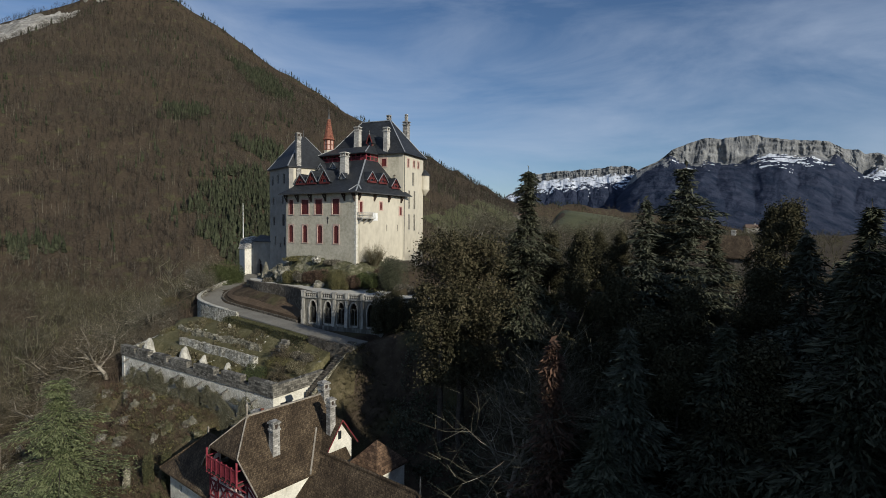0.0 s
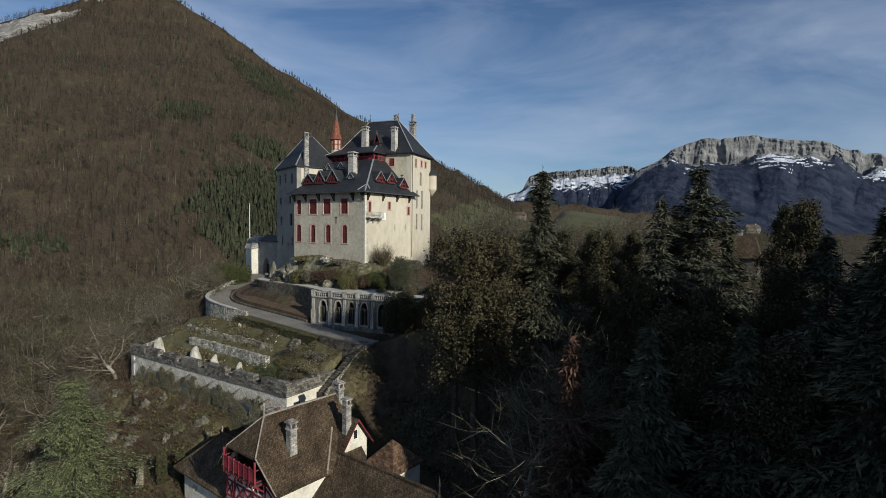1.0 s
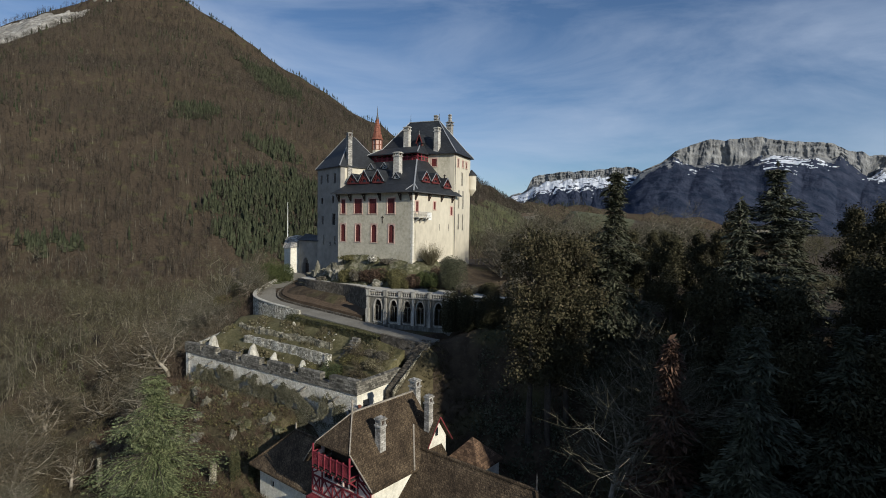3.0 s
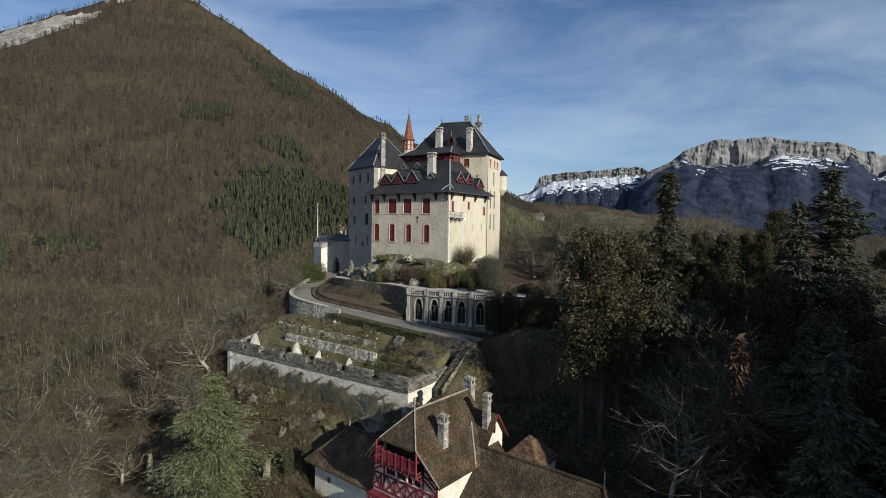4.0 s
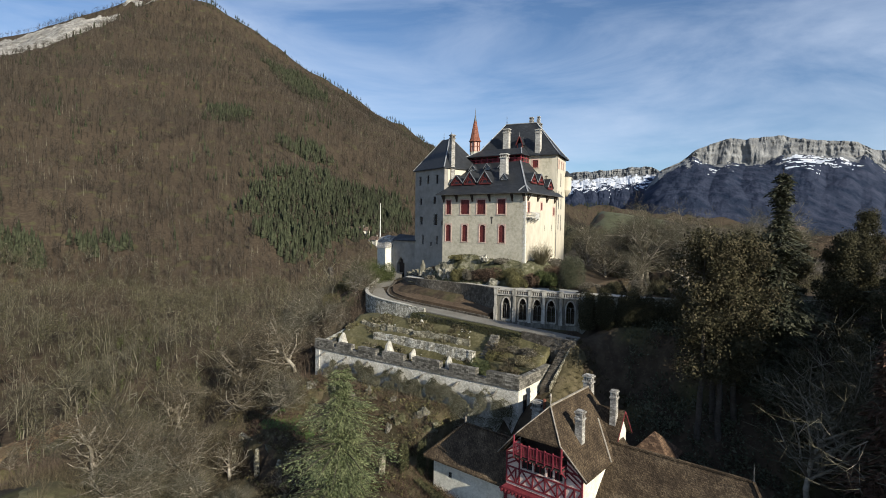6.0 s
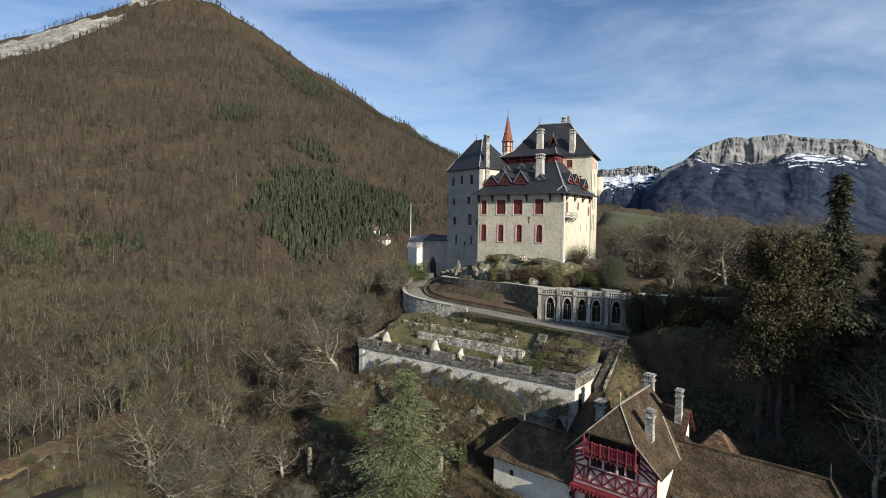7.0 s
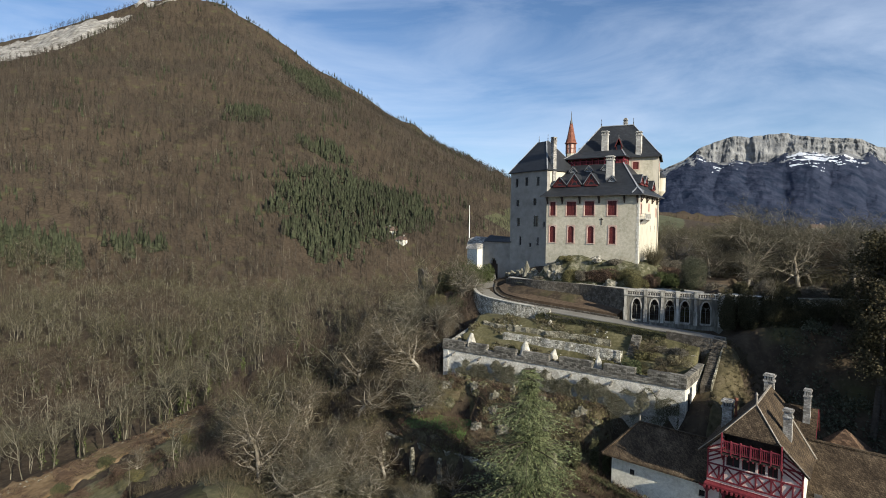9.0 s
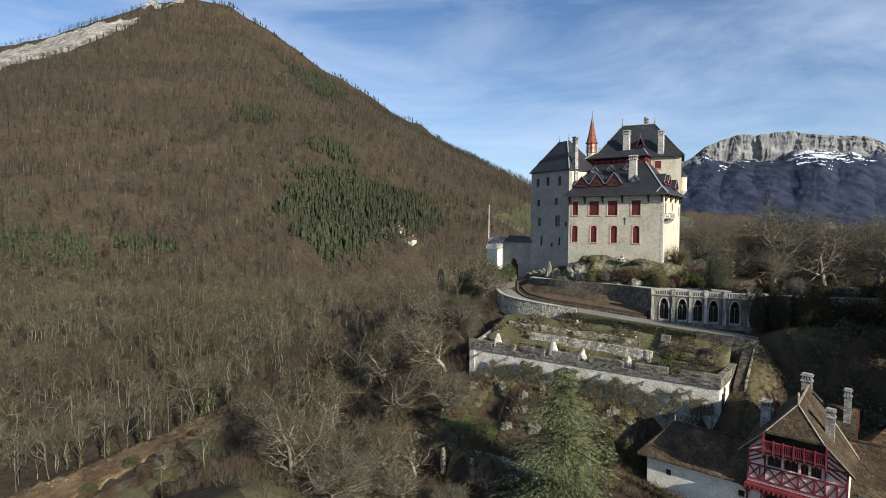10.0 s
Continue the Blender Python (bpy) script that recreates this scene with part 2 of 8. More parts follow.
M_BARK_MID = material("woodland_bark", (0.045, 0.039, 0.026), (0.088, 0.078, 0.053), (0.21, 0.192, 0.142), 0.4, 0.02, 0.95, 0.0, island=0.55)
M_MIDWOOD = material("leafless_wood", (0.032, 0.028, 0.0145), (0.062, 0.055, 0.029), (0.13, 0.117, 0.068), 0.3, 0.02, 0.95, 0.0, island=0.6)
M_RUSSETWOOD = material("russet_leafless_wood", (0.031, 0.0225, 0.0145), (0.058, 0.043, 0.028), (0.12, 0.093, 0.064), 0.3, 0.02, 0.95, 0.0, island=0.6)
M_THICKET = material("russet_thicket", (0.048, 0.034, 0.024), (0.082, 0.059, 0.042), (0.135, 0.104, 0.076), 0.3, 0.03, 0.95, 0.0, island=0.5)
M_WOODS = material("bare_woods", (0.0175, 0.0139, 0.0102), (0.03, 0.0246, 0.0184), (0.082, 0.068, 0.051), 0.12, 0.008, 0.95, 0.0, island=0.5)
M_NEEDLE = material("spruce_needles", (0.034, 0.038, 0.021), (0.06, 0.065, 0.038), (0.1, 0.1, 0.062), 1.0, 0.2, 0.8, 0.0, island=0.4)
M_NEEDLE_CEDAR = material("cedar_needles", (0.038, 0.044, 0.028), (0.064, 0.07, 0.045), (0.1, 0.104, 0.07), 1.0, 0.2, 0.8, 0.0, island=0.4)
M_NEEDLE_BRIGHT = material("bright_fir_needles", (0.058, 0.074, 0.03), (0.115, 0.134, 0.058), (0.19, 0.205, 0.1), 1.0, 0.3, 0.8, 0.0, island=0.45)
M_NEEDLE_RUST = material("rusty_needles", (0.05, 0.028, 0.018), (0.08, 0.044, 0.028), (0.12, 0.07, 0.045), 1.0, 0.3, 0.85, 0.0, island=0.4)
M_NEEDLE_FAR = material("far_conifers", (0.026, 0.029, 0.017), (0.038, 0.043, 0.024), (0.054, 0.06, 0.034), 0.1, 0.01, 0.9, 0.0, island=0.4, spec=0.1)
M_EVERGREEN = material("dark_evergreen", (0.031, 0.031, 0.017), (0.053, 0.05, 0.028), (0.084, 0.075, 0.044), 1.0, 0.2, 0.9, 0.0, island=0.4, spec=0.08)
M_IVY = material("dull_ivy_leaves", (0.036, 0.034, 0.018), (0.062, 0.056, 0.031), (0.1, 0.084, 0.05), 0.8, 0.12, 0.9, 0.0, island=0.35, spec=0.08)
M_SHRUB = material("evergreen_shrub", (0.025, 0.034, 0.014), (0.05, 0.062, 0.024), (0.09, 0.1, 0.042), 1.0, 0.2, 0.8, 0.0, island=0.45)
M_SHRUB_OLIVE = material("olive_shrub", (0.06, 0.055, 0.022), (0.1, 0.092, 0.036), (0.15, 0.135, 0.06), 1.0, 0.2, 0.85, 0.0, island=0.45)
M_CREEPER = material("bare_creeper", (0.055, 0.048, 0.034), (0.1, 0.089, 0.066), (0.18, 0.162, 0.128), 1.0, 0.2, 0.9, 0.0, island=0.45)
M_WALLCREEPER = material("pale_creeper", (0.06, 0.056, 0.034), (0.112, 0.104, 0.066), (0.2, 0.188, 0.13), 1.0, 0.2, 0.9, 0.0, island=0.45, spec=0.1)
M_HEDGE = material("clipped_hedge", (0.03, 0.034, 0.014), (0.055, 0.056, 0.024), (0.09, 0.085, 0.04), 1.0, 0.2, 0.85, 0.0, island=0.45)
M_FARROOF = material("far_roof", (0.09, 0.06, 0.045), (0.13, 0.09, 0.07), (0.18, 0.13, 0.1), 2.0, 0.3, 0.9, 0.1)


def ground_material():
    """Leaf litter, winter grass and bare earth, mixed by broad noise; pale fields and the far valley are grass."""
    m = bpy.data.materials.new("hillside_ground")
    m.use_nodes = True
    n, k = m.node_tree.nodes, m.node_tree.links
    bsdf = n["Principled BSDF"]
    bsdf.inputs["Roughness"].default_value, bsdf.inputs["Specular IOR Level"].default_value = 0.95, 0.1
    coord = n.new("ShaderNodeTexCoord")
    out = None
    layers = [((0.045, 0.034, 0.024), None), ((0.072, 0.055, 0.037), (0.6, 0.42, 0.64)), ((0.07, 0.066, 0.031), (0.11, 0.57, 0.7)), ((0.1, 0.08, 0.054), (2.2, 0.56, 0.78))]
    for colour, rule in layers:
        if rule is None:
            out = colour
            continue
        scale, low, high = rule
        tex, rng, mix = n.new("ShaderNodeTexNoise"), n.new("ShaderNodeMapRange"), n.new("ShaderNodeMixRGB")
        tex.inputs["Scale"].default_value, tex.inputs["Detail"].default_value = scale, 7.0
        rng.inputs["From Min"].default_value, rng.inputs["From Max"].default_value = low, high
        k.new(coord.outputs["Object"], tex.inputs["Vector"])
        k.new(tex.outputs["Fac"], rng.inputs["Value"])
        k.new(rng.outputs["Result"], mix.inputs["Fac"])
        if isinstance(out, tuple):
            mix.inputs["Color1"].default_value = (*out, 1)
        else:
            k.new(out, mix.inputs["Color1"])
        mix.inputs["Color2"].default_value = (*colour, 1)
        out = mix.outputs["Color"]
    k.new(out, bsdf.inputs["Base Color"])
    b, t = n.new("ShaderNodeBump"), n.new("ShaderNodeTexNoise")
    t.inputs["Scale"].default_value, t.inputs["Detail"].default_value = 1.5, 8.0
    b.inputs["Strength"].default_value, b.inputs["Distance"].default_value = 0.7, 0.3
    k.new(coord.outputs["Object"], t.inputs["Vector"])
    k.new(t.outputs["Fac"], b.inputs["Height"])
    k.new(b.outputs["Normal"], bsdf.inputs["Normal"])
    return m


def cliff_materials():
    """The far limestone massif: fissured grey cliff, snowfield and dark woods, tinted blue for haze."""
    out = []
    # Distance haze is mixed into these base colours, strongest in the woods.
    for name, dark, light, size, squeeze in (("far_cliff", (0.095, 0.1, 0.11), (0.285, 0.287, 0.285), 0.01, (1.3, 1.3, 1.1)), ("far_snow", (0.42, 0.45, 0.52), (0.74, 0.77, 0.82), 0.01, (1, 1, 1)), ("hazed_far_woods", (0.013, 0.02, 0.038), (0.043, 0.05, 0.078), 0.008, (1.4, 1.0, 0.45))):
        m = bpy.data.materials.new(name)
        m.use_nodes = True
        n, k = m.node_tree.nodes, m.node_tree.links
        bsdf = n["Principled BSDF"]
        bsdf.inputs["Roughness"].default_value, bsdf.inputs["Specular IOR Level"].default_value = 0.95, 0.05
        coord, stretch, tex, ramp, b = n.new("ShaderNodeTexCoord"), n.new("ShaderNodeMapping"), n.new("ShaderNodeTexNoise"), n.new("ShaderNodeValToRGB"), n.new("ShaderNodeBump")
        stretch.inputs["Scale"].default_value = squeeze
        tex.inputs["Scale"].default_value, tex.inputs["Detail"].default_value = size, 10.0
        tex.inputs["Roughness"].default_value = 0.65
        e = ramp.color_ramp.elements
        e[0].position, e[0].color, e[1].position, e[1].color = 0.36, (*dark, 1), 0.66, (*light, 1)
        b.inputs["Strength"].default_value, b.inputs["Distance"].default_value = 0.8, 40.0
        k.new(coord.outputs["Object"], stretch.inputs["Vector"])
        k.new(stretch.outputs["Vector"], tex.inputs["Vector"])
        k.new(tex.outputs["Fac"], ramp.inputs["Fac"])
        k.new(tex.outputs["Fac"], b.inputs["Height"])
        k.new(ramp.outputs["Color"], bsdf.inputs["Base Color"])
        k.new(b.outputs["Normal"], bsdf.inputs["Normal"])
        out.append(m)
    return out


M_FAR = cliff_materials()
M_GROUND = ground_material()

# ---- building helpers ----


def link_mesh(name, bm, mat, parent=None, label="", smooth=False):
    me = bpy.data.meshes.new(name)
    bmesh.ops.remove_doubles(bm, verts=bm.verts, dist=1e-4)
    bmesh.ops.recalc_face_normals(bm, faces=bm.faces)
    bm.to_mesh(me)
    bm.free()
    me.materials.append(mat)
    if smooth:
        me.polygons.foreach_set("use_smooth", [True] * len(me.polygons))
    ob = new(name, me)
    if parent:
        ob.parent = parent
    if label:
        ob["label"] = label
    return ob


def part(name, bm, mat, parent, label="", smooth=False):
    return link_mesh(name, bm, mat, parent, label, smooth)


def thing(name, label, category, m=None, group="", kind=""):
    """An Empty at the base of a thing, to which its parts are parented."""
    ob = new(name)
    ob.empty_display_size = 0.2
    if m:
        ob.matrix_world = m
    return tagged(ob, label, category, group, kind)


def raw_mesh(name, verts, faces, mat, parent=None, label="", smooth=False):
    me = bpy.data.meshes.new(name)
    verts, faces = np.asarray(verts, np.float32), np.asarray(faces, np.int32)
    side = faces.shape[1]
    me.vertices.add(len(verts))
    me.vertices.foreach_set("co", verts.ravel())
    me.loops.add(faces.size)
    me.loops.foreach_set("vertex_index", faces.ravel())
    me.polygons.add(len(faces))
    me.polygons.foreach_set("loop_start", np.arange(0, faces.size, side, dtype=np.int32))
    me.update(calc_edges=True)
    me.validate()
    me.materials.append(mat)
    if smooth:
        me.polygons.foreach_set("use_smooth", [True] * len(me.polygons))
    ob = new(name, me)
    if parent:
        ob.parent = parent
    if label:
        ob["label"] = label
    return ob


def box(bm, x0, x1, y0, y1, z0, z1, m=None):
    v = [bm.verts.new((x, y, z)) for z in (z0, z1) for y in (y0, y1) for x in (x0, x1)]
    for f in ((0, 2, 3, 1), (4, 5, 7, 6), (0, 1, 5, 4), (2, 6, 7, 3), (0, 4, 6, 2), (1, 3, 7, 5)):
        bm.faces.new([v[i] for i in f])
    if m:
        bmesh.ops.transform(bm, matrix=m, verts=v)
    return v


def boxes(*rows):
    bm = bmesh.new()
    for r in rows:
        box(bm, *r)
    return bm


def solid(bm, lower, upper):
    """A closed body between two rings of the same number of points."""
    a, b = [bm.verts.new(p) for p in lower], [bm.verts.new(p) for p in upper]
    n = len(a)
    bm.faces.new(a[::-1])
    bm.faces.new(b)
    for i in range(n):
        bm.faces.new((a[i], a[(i + 1) % n], b[(i + 1) % n], b[i]))
    return bm


def slab(bm, points, thick):
    """A roof plane: a polygon with its thickness below it."""
    return solid(bm, [(x, y, z - thick) for x, y, z in points], points)


def beam(bm, a, b, w, h=None):
    """A bar of rectangular section from a to b."""
    a, b = Vector(a), Vector(b)
    d = (b - a)
    m = Matrix.Translation(a) @ d.to_track_quat("Z", "Y").to_matrix().to_4x4()
    h = h or w
    box(bm, -w / 2, w / 2, -h / 2, h / 2, 0, d.length, m)


def lathe(bm, profile, sides, centre=(0, 0, 0), turn=0.0):
    """A turned body from (radius, z) rows."""
    cx, cy, cz = centre
    rings = []
    for r, z in profile:
        rings.append([bm.verts.new((cx + max(r, 1e-3) * math.cos(turn + 2 * math.pi * i / sides), cy + max(r, 1e-3) * math.sin(turn + 2 * math.pi * i / sides), cz + z)) for i in range(sides)])
    for a, b in zip(rings, rings[1:]):
        for i in range(sides):
            bm.faces.new((a[i], a[(i + 1) % sides], b[(i + 1) % sides], b[i]))
    bm.faces.new(rings[0][::-1])
    bm.faces.new(rings[-1])
    return bm


def wall_x(x0, x1, y0, y1, z0, z1, holes=()):
    """A wall along x from y0 to y1 thick, with holes (x0, x1, z0, z1) right through it."""
    bm = bmesh.new()
    xs = sorted({x0, x1, *[h[0] for h in holes], *[h[1] for h in holes]})
    for a, b in zip(xs, xs[1:]):
        cuts = sorted((h[2], h[3]) for h in holes if h[0] < (a + b) / 2 < h[1])
        low = z0
        for c, d in cuts:
            if c > low:
                box(bm, a, b, y0, y1, low, c)
            low = d
        if z1 > low:
            box(bm, a, b, y0, y1, low, z1)
    return bm


def wall_y(x0, x1, y0, y1, z0, z1, holes=()):
    bm = wall_x(y0, y1, x0, x1, z0, z1, holes)
    for v in bm.verts:
        v.co.x, v.co.y = v.co.y, v.co.x
    return bm


def weather(bm, amount, scale, seed=0.0):
    """Shifts the corners a little, as old masonry has settled."""
    for v in bm.verts:
        v.co += noise.noise_vector(v.co * scale + Vector((seed, seed, 0))) * amount
    return bm


def smooth(a, b, t):
    t = np.clip((t - a) / (b - a), 0, 1)
    return t * t * (3 - 2 * t)


def wave(x, y, size, seed=0.0):
    """Cheap smooth relief, about -1 to 1."""
    u, v = x / size + seed, y / size - seed * 1.7
    return (np.sin(u * 1.9 + 1.3 * np.sin(v * 1.1)) + np.sin(v * 2.3 + 1.7 * np.sin(u * 0.9 + 2.0)) + np.sin((u + v) * 3.1 + 0.6) * 0.5) / 2.5


# ---- plan: the castle's own axes (origin at its front right corner) and the farmhouse's ----
CASTLE = pose(-14.8, 88.8, 0, 0, 0, -33.05)
HOUSE = pose(-18.7, 44.4, 0, 0, 0, -38.5)
CA, CS = math.cos(radians(-33.05)), math.sin(radians(-33.05))


def to_castle(x, y):
    dx, dy = x + 14.8, y - 88.8
    return dx * CA + dy * CS, -dx * CS + dy * CA


def from_castle(u, v):
    return -14.8 + u * CA - v * CS, 88.8 + u * CS + v * CA


RIDGE = ((-1500, 900, 230), (-927, 967, 368), (-797, 971, 402), (-673, 975, 438), (-600, 988, 464), (-510, 1002, 452), (-159, 1018, 235), (126, 1100, 90), (300, 1180, 84), (480, 1250, 68), (900, 1400, 52), (1600, 1700, 40))


def mountain(x, y):
    """The wooded mountain: a falling crest, with slopes on both sides and shallow gullies."""
    best = np.full(np.shape(x), -60.0)
    for (ax, ay, az), (bx, by, bz) in zip(RIDGE, RIDGE[1:]):
        dx, dy = bx - ax, by - ay
        s = np.clip(((x - ax) * dx + (y - ay) * dy) / (dx * dx + dy * dy), 0, 1)
        d = np.hypot(x - ax - s * dx, y - ay - s * dy)
        best = np.maximum(best, az + s * (bz - az) - 0.52 * d - 60.0 * (1 - np.exp(-d / 110.0)))
    return best + 7 * wave(x, y, 70.0, 0.4) + 2.5 * wave(x, y, 21.0, 2.0)


def ground(x, y):
    """The height of the land in metres."""
    x, y = np.asarray(x, float), np.asarray(y, float)
    u, v = to_castle(x, y)
    bench = 4.5 * smooth(8, 22, u) - 1.2 * smooth(-18, -26, u) - 10.8 * smooth(-28, -65, u) - 9.0 * smooth(-74, -108, u) * (1 - 0.7 * smooth(-45, 0, v))
    flank = 1 - 0.85 * smooth(-34, -62, u)
    rise = 6.5 * smooth(-39, -28, v) + 12.5 * smooth(-27, -6, v)
    rise = np.where(u > 14, 6.5 * smooth(-45, -28, v) + 5.6 * smooth(-26, -17, v) + 3.0 * smooth(-11, -8.5, v), rise)
    near = bench + rise * flank + 3.0 * smooth(-5, 1, v) * smooth(-34, -20, u) * (1 - smooth(2, 16, u)) * (1 - smooth(22, 40, v))
    near = np.minimum(near, 14.8 + 20 * smooth(14, 22, u) + 20 * smooth(-9.5, -7, v) + 20 * smooth(-4, -14, u))
    near = near - 8.0 * smooth(-62, -110, v)
    hx, hy = (x + 18.7) * 0.7826 - (y - 44.4) * 0.6225, (x + 18.7) * 0.6225 + (y - 44.4) * 0.7826
    yard = smooth(-19, -15, hx) * (1 - smooth(20, 26, hx)) * (1 - smooth(8.8 + 2.7 * smooth(-3, 3, hx), 11.0 + 4.0 * smooth(-3, 3, hx), hy)) * smooth(-40, -25, hy)
    near = near * (1 - yard) + yard * (0.2 + 1.2 * smooth(0, 20, hx))
    near = near + 0.35 * wave(x, y, 6.0) * smooth(-29, -33, v) + 0.8 * wave(x, y, 17.0, 1.0) * smooth(-40, -60, u)
    near = near - 7.5 * smooth(15.5, 21.5, u) * (1 - smooth(-17, -13, v)) * smooth(-75, -45, v) * (1 - yard)
    slope = 8.44 + 0.271 * x + 0.0731 * y + 0.5 * wave(x, y, 9.0, 2.0)
    open_side = smooth(-90, -99, x) * smooth(-160, -140, x) * smooth(9, 2, y - 106 - 0.842 * (x + 108)) * smooth(48, 62, y)
    near = near * (1 - open_side) + slope * open_side
    flat = 1 - smooth(0.8, 1.4, ((x + 48.8) / 5.6) ** 2 + ((y - 69.2) / 4.0) ** 2)
    near = near * (1 - flat) + 1.3 * flat
    down = -0.563 * (x + 50) - 0.826 * (y - 64.3)
    near = near - 4.0 * smooth(0.4, 1.6, down) * (1 - smooth(13, 26, down)) * smooth(-41, -46, x) * smooth(-80, -66, x)
    across, along = -0.6 * (x + 91) + 0.8 * (y - 125.5), 0.8 * (x + 91) + 0.6 * (y - 125.5)
    near = near + 6.5 * np.exp(-(across / 11) ** 2) * smooth(-16, -2, along) * (1 - smooth(28, 60, along))
    behind = 19.0 + 4.0 * smooth(150, 500, y) + 1.5 * wave(x, y, 60.0) - 30 * smooth(-40, -110, x + 0.12 * y) - 60.0 * smooth(600, 1800, y)
    behind = behind + 34.0 * np.exp(-((x - 110) / 170) ** 2 - ((y - 700) / 160) ** 2)
    mix = smooth(35, 80, v) * smooth(-40, 0, u + 0.3 * v)
    near = near * (1 - mix) + behind * mix
    return np.maximum(near, mountain(x, y))


def terrace(x, y):
    """Height of the walled garden between its front wall and the drive."""
    u, v = to_castle(np.asarray(x, float), np.asarray(y, float))
    return 10.4 + 1.5 * smooth(-24.2, -23.2, v) + 1.0 * smooth(-22.8, -20.9, v) + 1.6 * smooth(-20.6, -18.2, v) + 0.15 * wave(x, y, 3.0)


def build_ground():
    def lines(parts):
        out = []
        for a, b, step in parts:
            out += list(np.arange(a, b, step))
        return np.array(out + [parts[-1][1]])
    xs = lines([(-4500, -1600, 300), (-1600, -400, 20), (-400, -130, 8), (-130, 60, 1.5), (60, 200, 6), (200, 700, 20), (700, 4500, 250)])
    ys = lines([(-1500, -100, 150), (-100, 10, 8), (10, 130, 1.5), (130, 400, 6), (400, 1300, 16), (1300, 4800, 200)])
    gx, gy = np.meshgrid(xs, ys)
    gz = ground(gx, gy)
    w, h = len(xs), len(ys)
    i = (np.arange(h - 1)[:, None] * w + np.arange(w - 1)[None, :]).ravel()
    faces = np.stack([i, i + 1, i + 1 + w, i + w], 1)
    ob = raw_mesh("ground", np.stack([gx.ravel(), gy.ravel(), gz.ravel()], 1), faces, M_GROUND, smooth=True)
    tagged(ob, "brown winter hillside of leaf litter and grass", "ground", kind="structure")


build_ground()


def build_far_mountain(name, label, crest, front, depth, seed, snow):
    """A limestone massif: a cliff band below the crest, then wooded slopes."""
    n, rows = 760, 120
    cx = np.linspace(crest[0][0], crest[-1][0], n)
    cy, cz, tall, white = [np.interp(cx, [c[0] for c in crest], [c[i] for c in crest]) for i in (1, 2, 3, 4)]
    verts = []
    s = np.linspace(0, 1, n)
    jag = np.array([noise.fractal((a * 30 + seed, seed, 0), 1.0, 2.0, 5) for a in s])
    low = tall * np.array([1.0 + 0.3 * noise.fractal((a * 16 + seed, 7.0, 2.0), 0.9, 2.0, 4) for a in s])
    foot = np.convolve(np.pad(cz - tall, 60, "edge"), np.hanning(123)[1:-1] / np.hanning(123).sum(), "valid")
    for r in range(rows):
        f = r / (rows - 1)
        for i in range(n):
            cliff = 0.3
            top = cz[i] + jag[i] * 9
            rib = noise.fractal((s[i] * 30 + seed, f * (1.4 if f < 0.3 else 5.0), 4.0), 0.8, 2.0, 6)
            if f < cliff:
                z = top - low[i] * (f / cliff)
                back = 24 * f / cliff + rib * 46 + 7 * noise.noise((s[i] * 70 + seed, f * 3.0, 1.0)) + 18 * noise.noise((s[i] * 22, f * 16.0, seed))
            else:
                g = (f - cliff) / (1 - cliff)
                near_top = math.exp(-g * 16)
                z = ((top - low[i]) * near_top + foot[i] * (1 - near_top)) * (1 - g) ** 1.15 + front * g
                back = 72 + depth * g + rib * 20 * (1 - g)
                z += (26 * noise.fractal((s[i] * 14 + seed, g * 3.0, 9.0), 1.0, 2.0, 5) + 18 * (abs(math.sin(s[i] * 46 + seed + 2 * noise.noise((s[i] * 9, g * 2, 3)))) - 0.5)) * math.sin(math.pi * min(1, g * 1.2 + 0.05))
            d = math.hypot(cx[i], cy[i])
            verts.append((cx[i] - cx[i] / d * back, cy[i] - cy[i] / d * back, z))
    k = (np.arange(rows - 1)[:, None] * n + np.arange(n - 1)[None, :]).ravel()
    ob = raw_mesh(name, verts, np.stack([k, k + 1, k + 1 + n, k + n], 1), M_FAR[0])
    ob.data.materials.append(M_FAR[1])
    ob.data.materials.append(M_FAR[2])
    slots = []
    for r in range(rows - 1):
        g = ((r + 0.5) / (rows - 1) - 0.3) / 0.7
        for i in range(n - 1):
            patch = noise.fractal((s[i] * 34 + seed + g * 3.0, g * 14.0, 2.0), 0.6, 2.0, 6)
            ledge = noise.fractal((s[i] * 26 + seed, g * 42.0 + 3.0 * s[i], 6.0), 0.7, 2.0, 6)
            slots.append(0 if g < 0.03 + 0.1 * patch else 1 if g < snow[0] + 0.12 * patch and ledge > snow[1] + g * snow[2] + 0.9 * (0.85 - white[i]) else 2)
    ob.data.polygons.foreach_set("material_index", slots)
    tagged(ob, label, "mountain", kind="structure")


def sight(px, py, dist):
    """A far crest point from its bearing: tangent right of ahead, tangent above the eye."""
    return (px * dist, dist, 30 + py * dist)


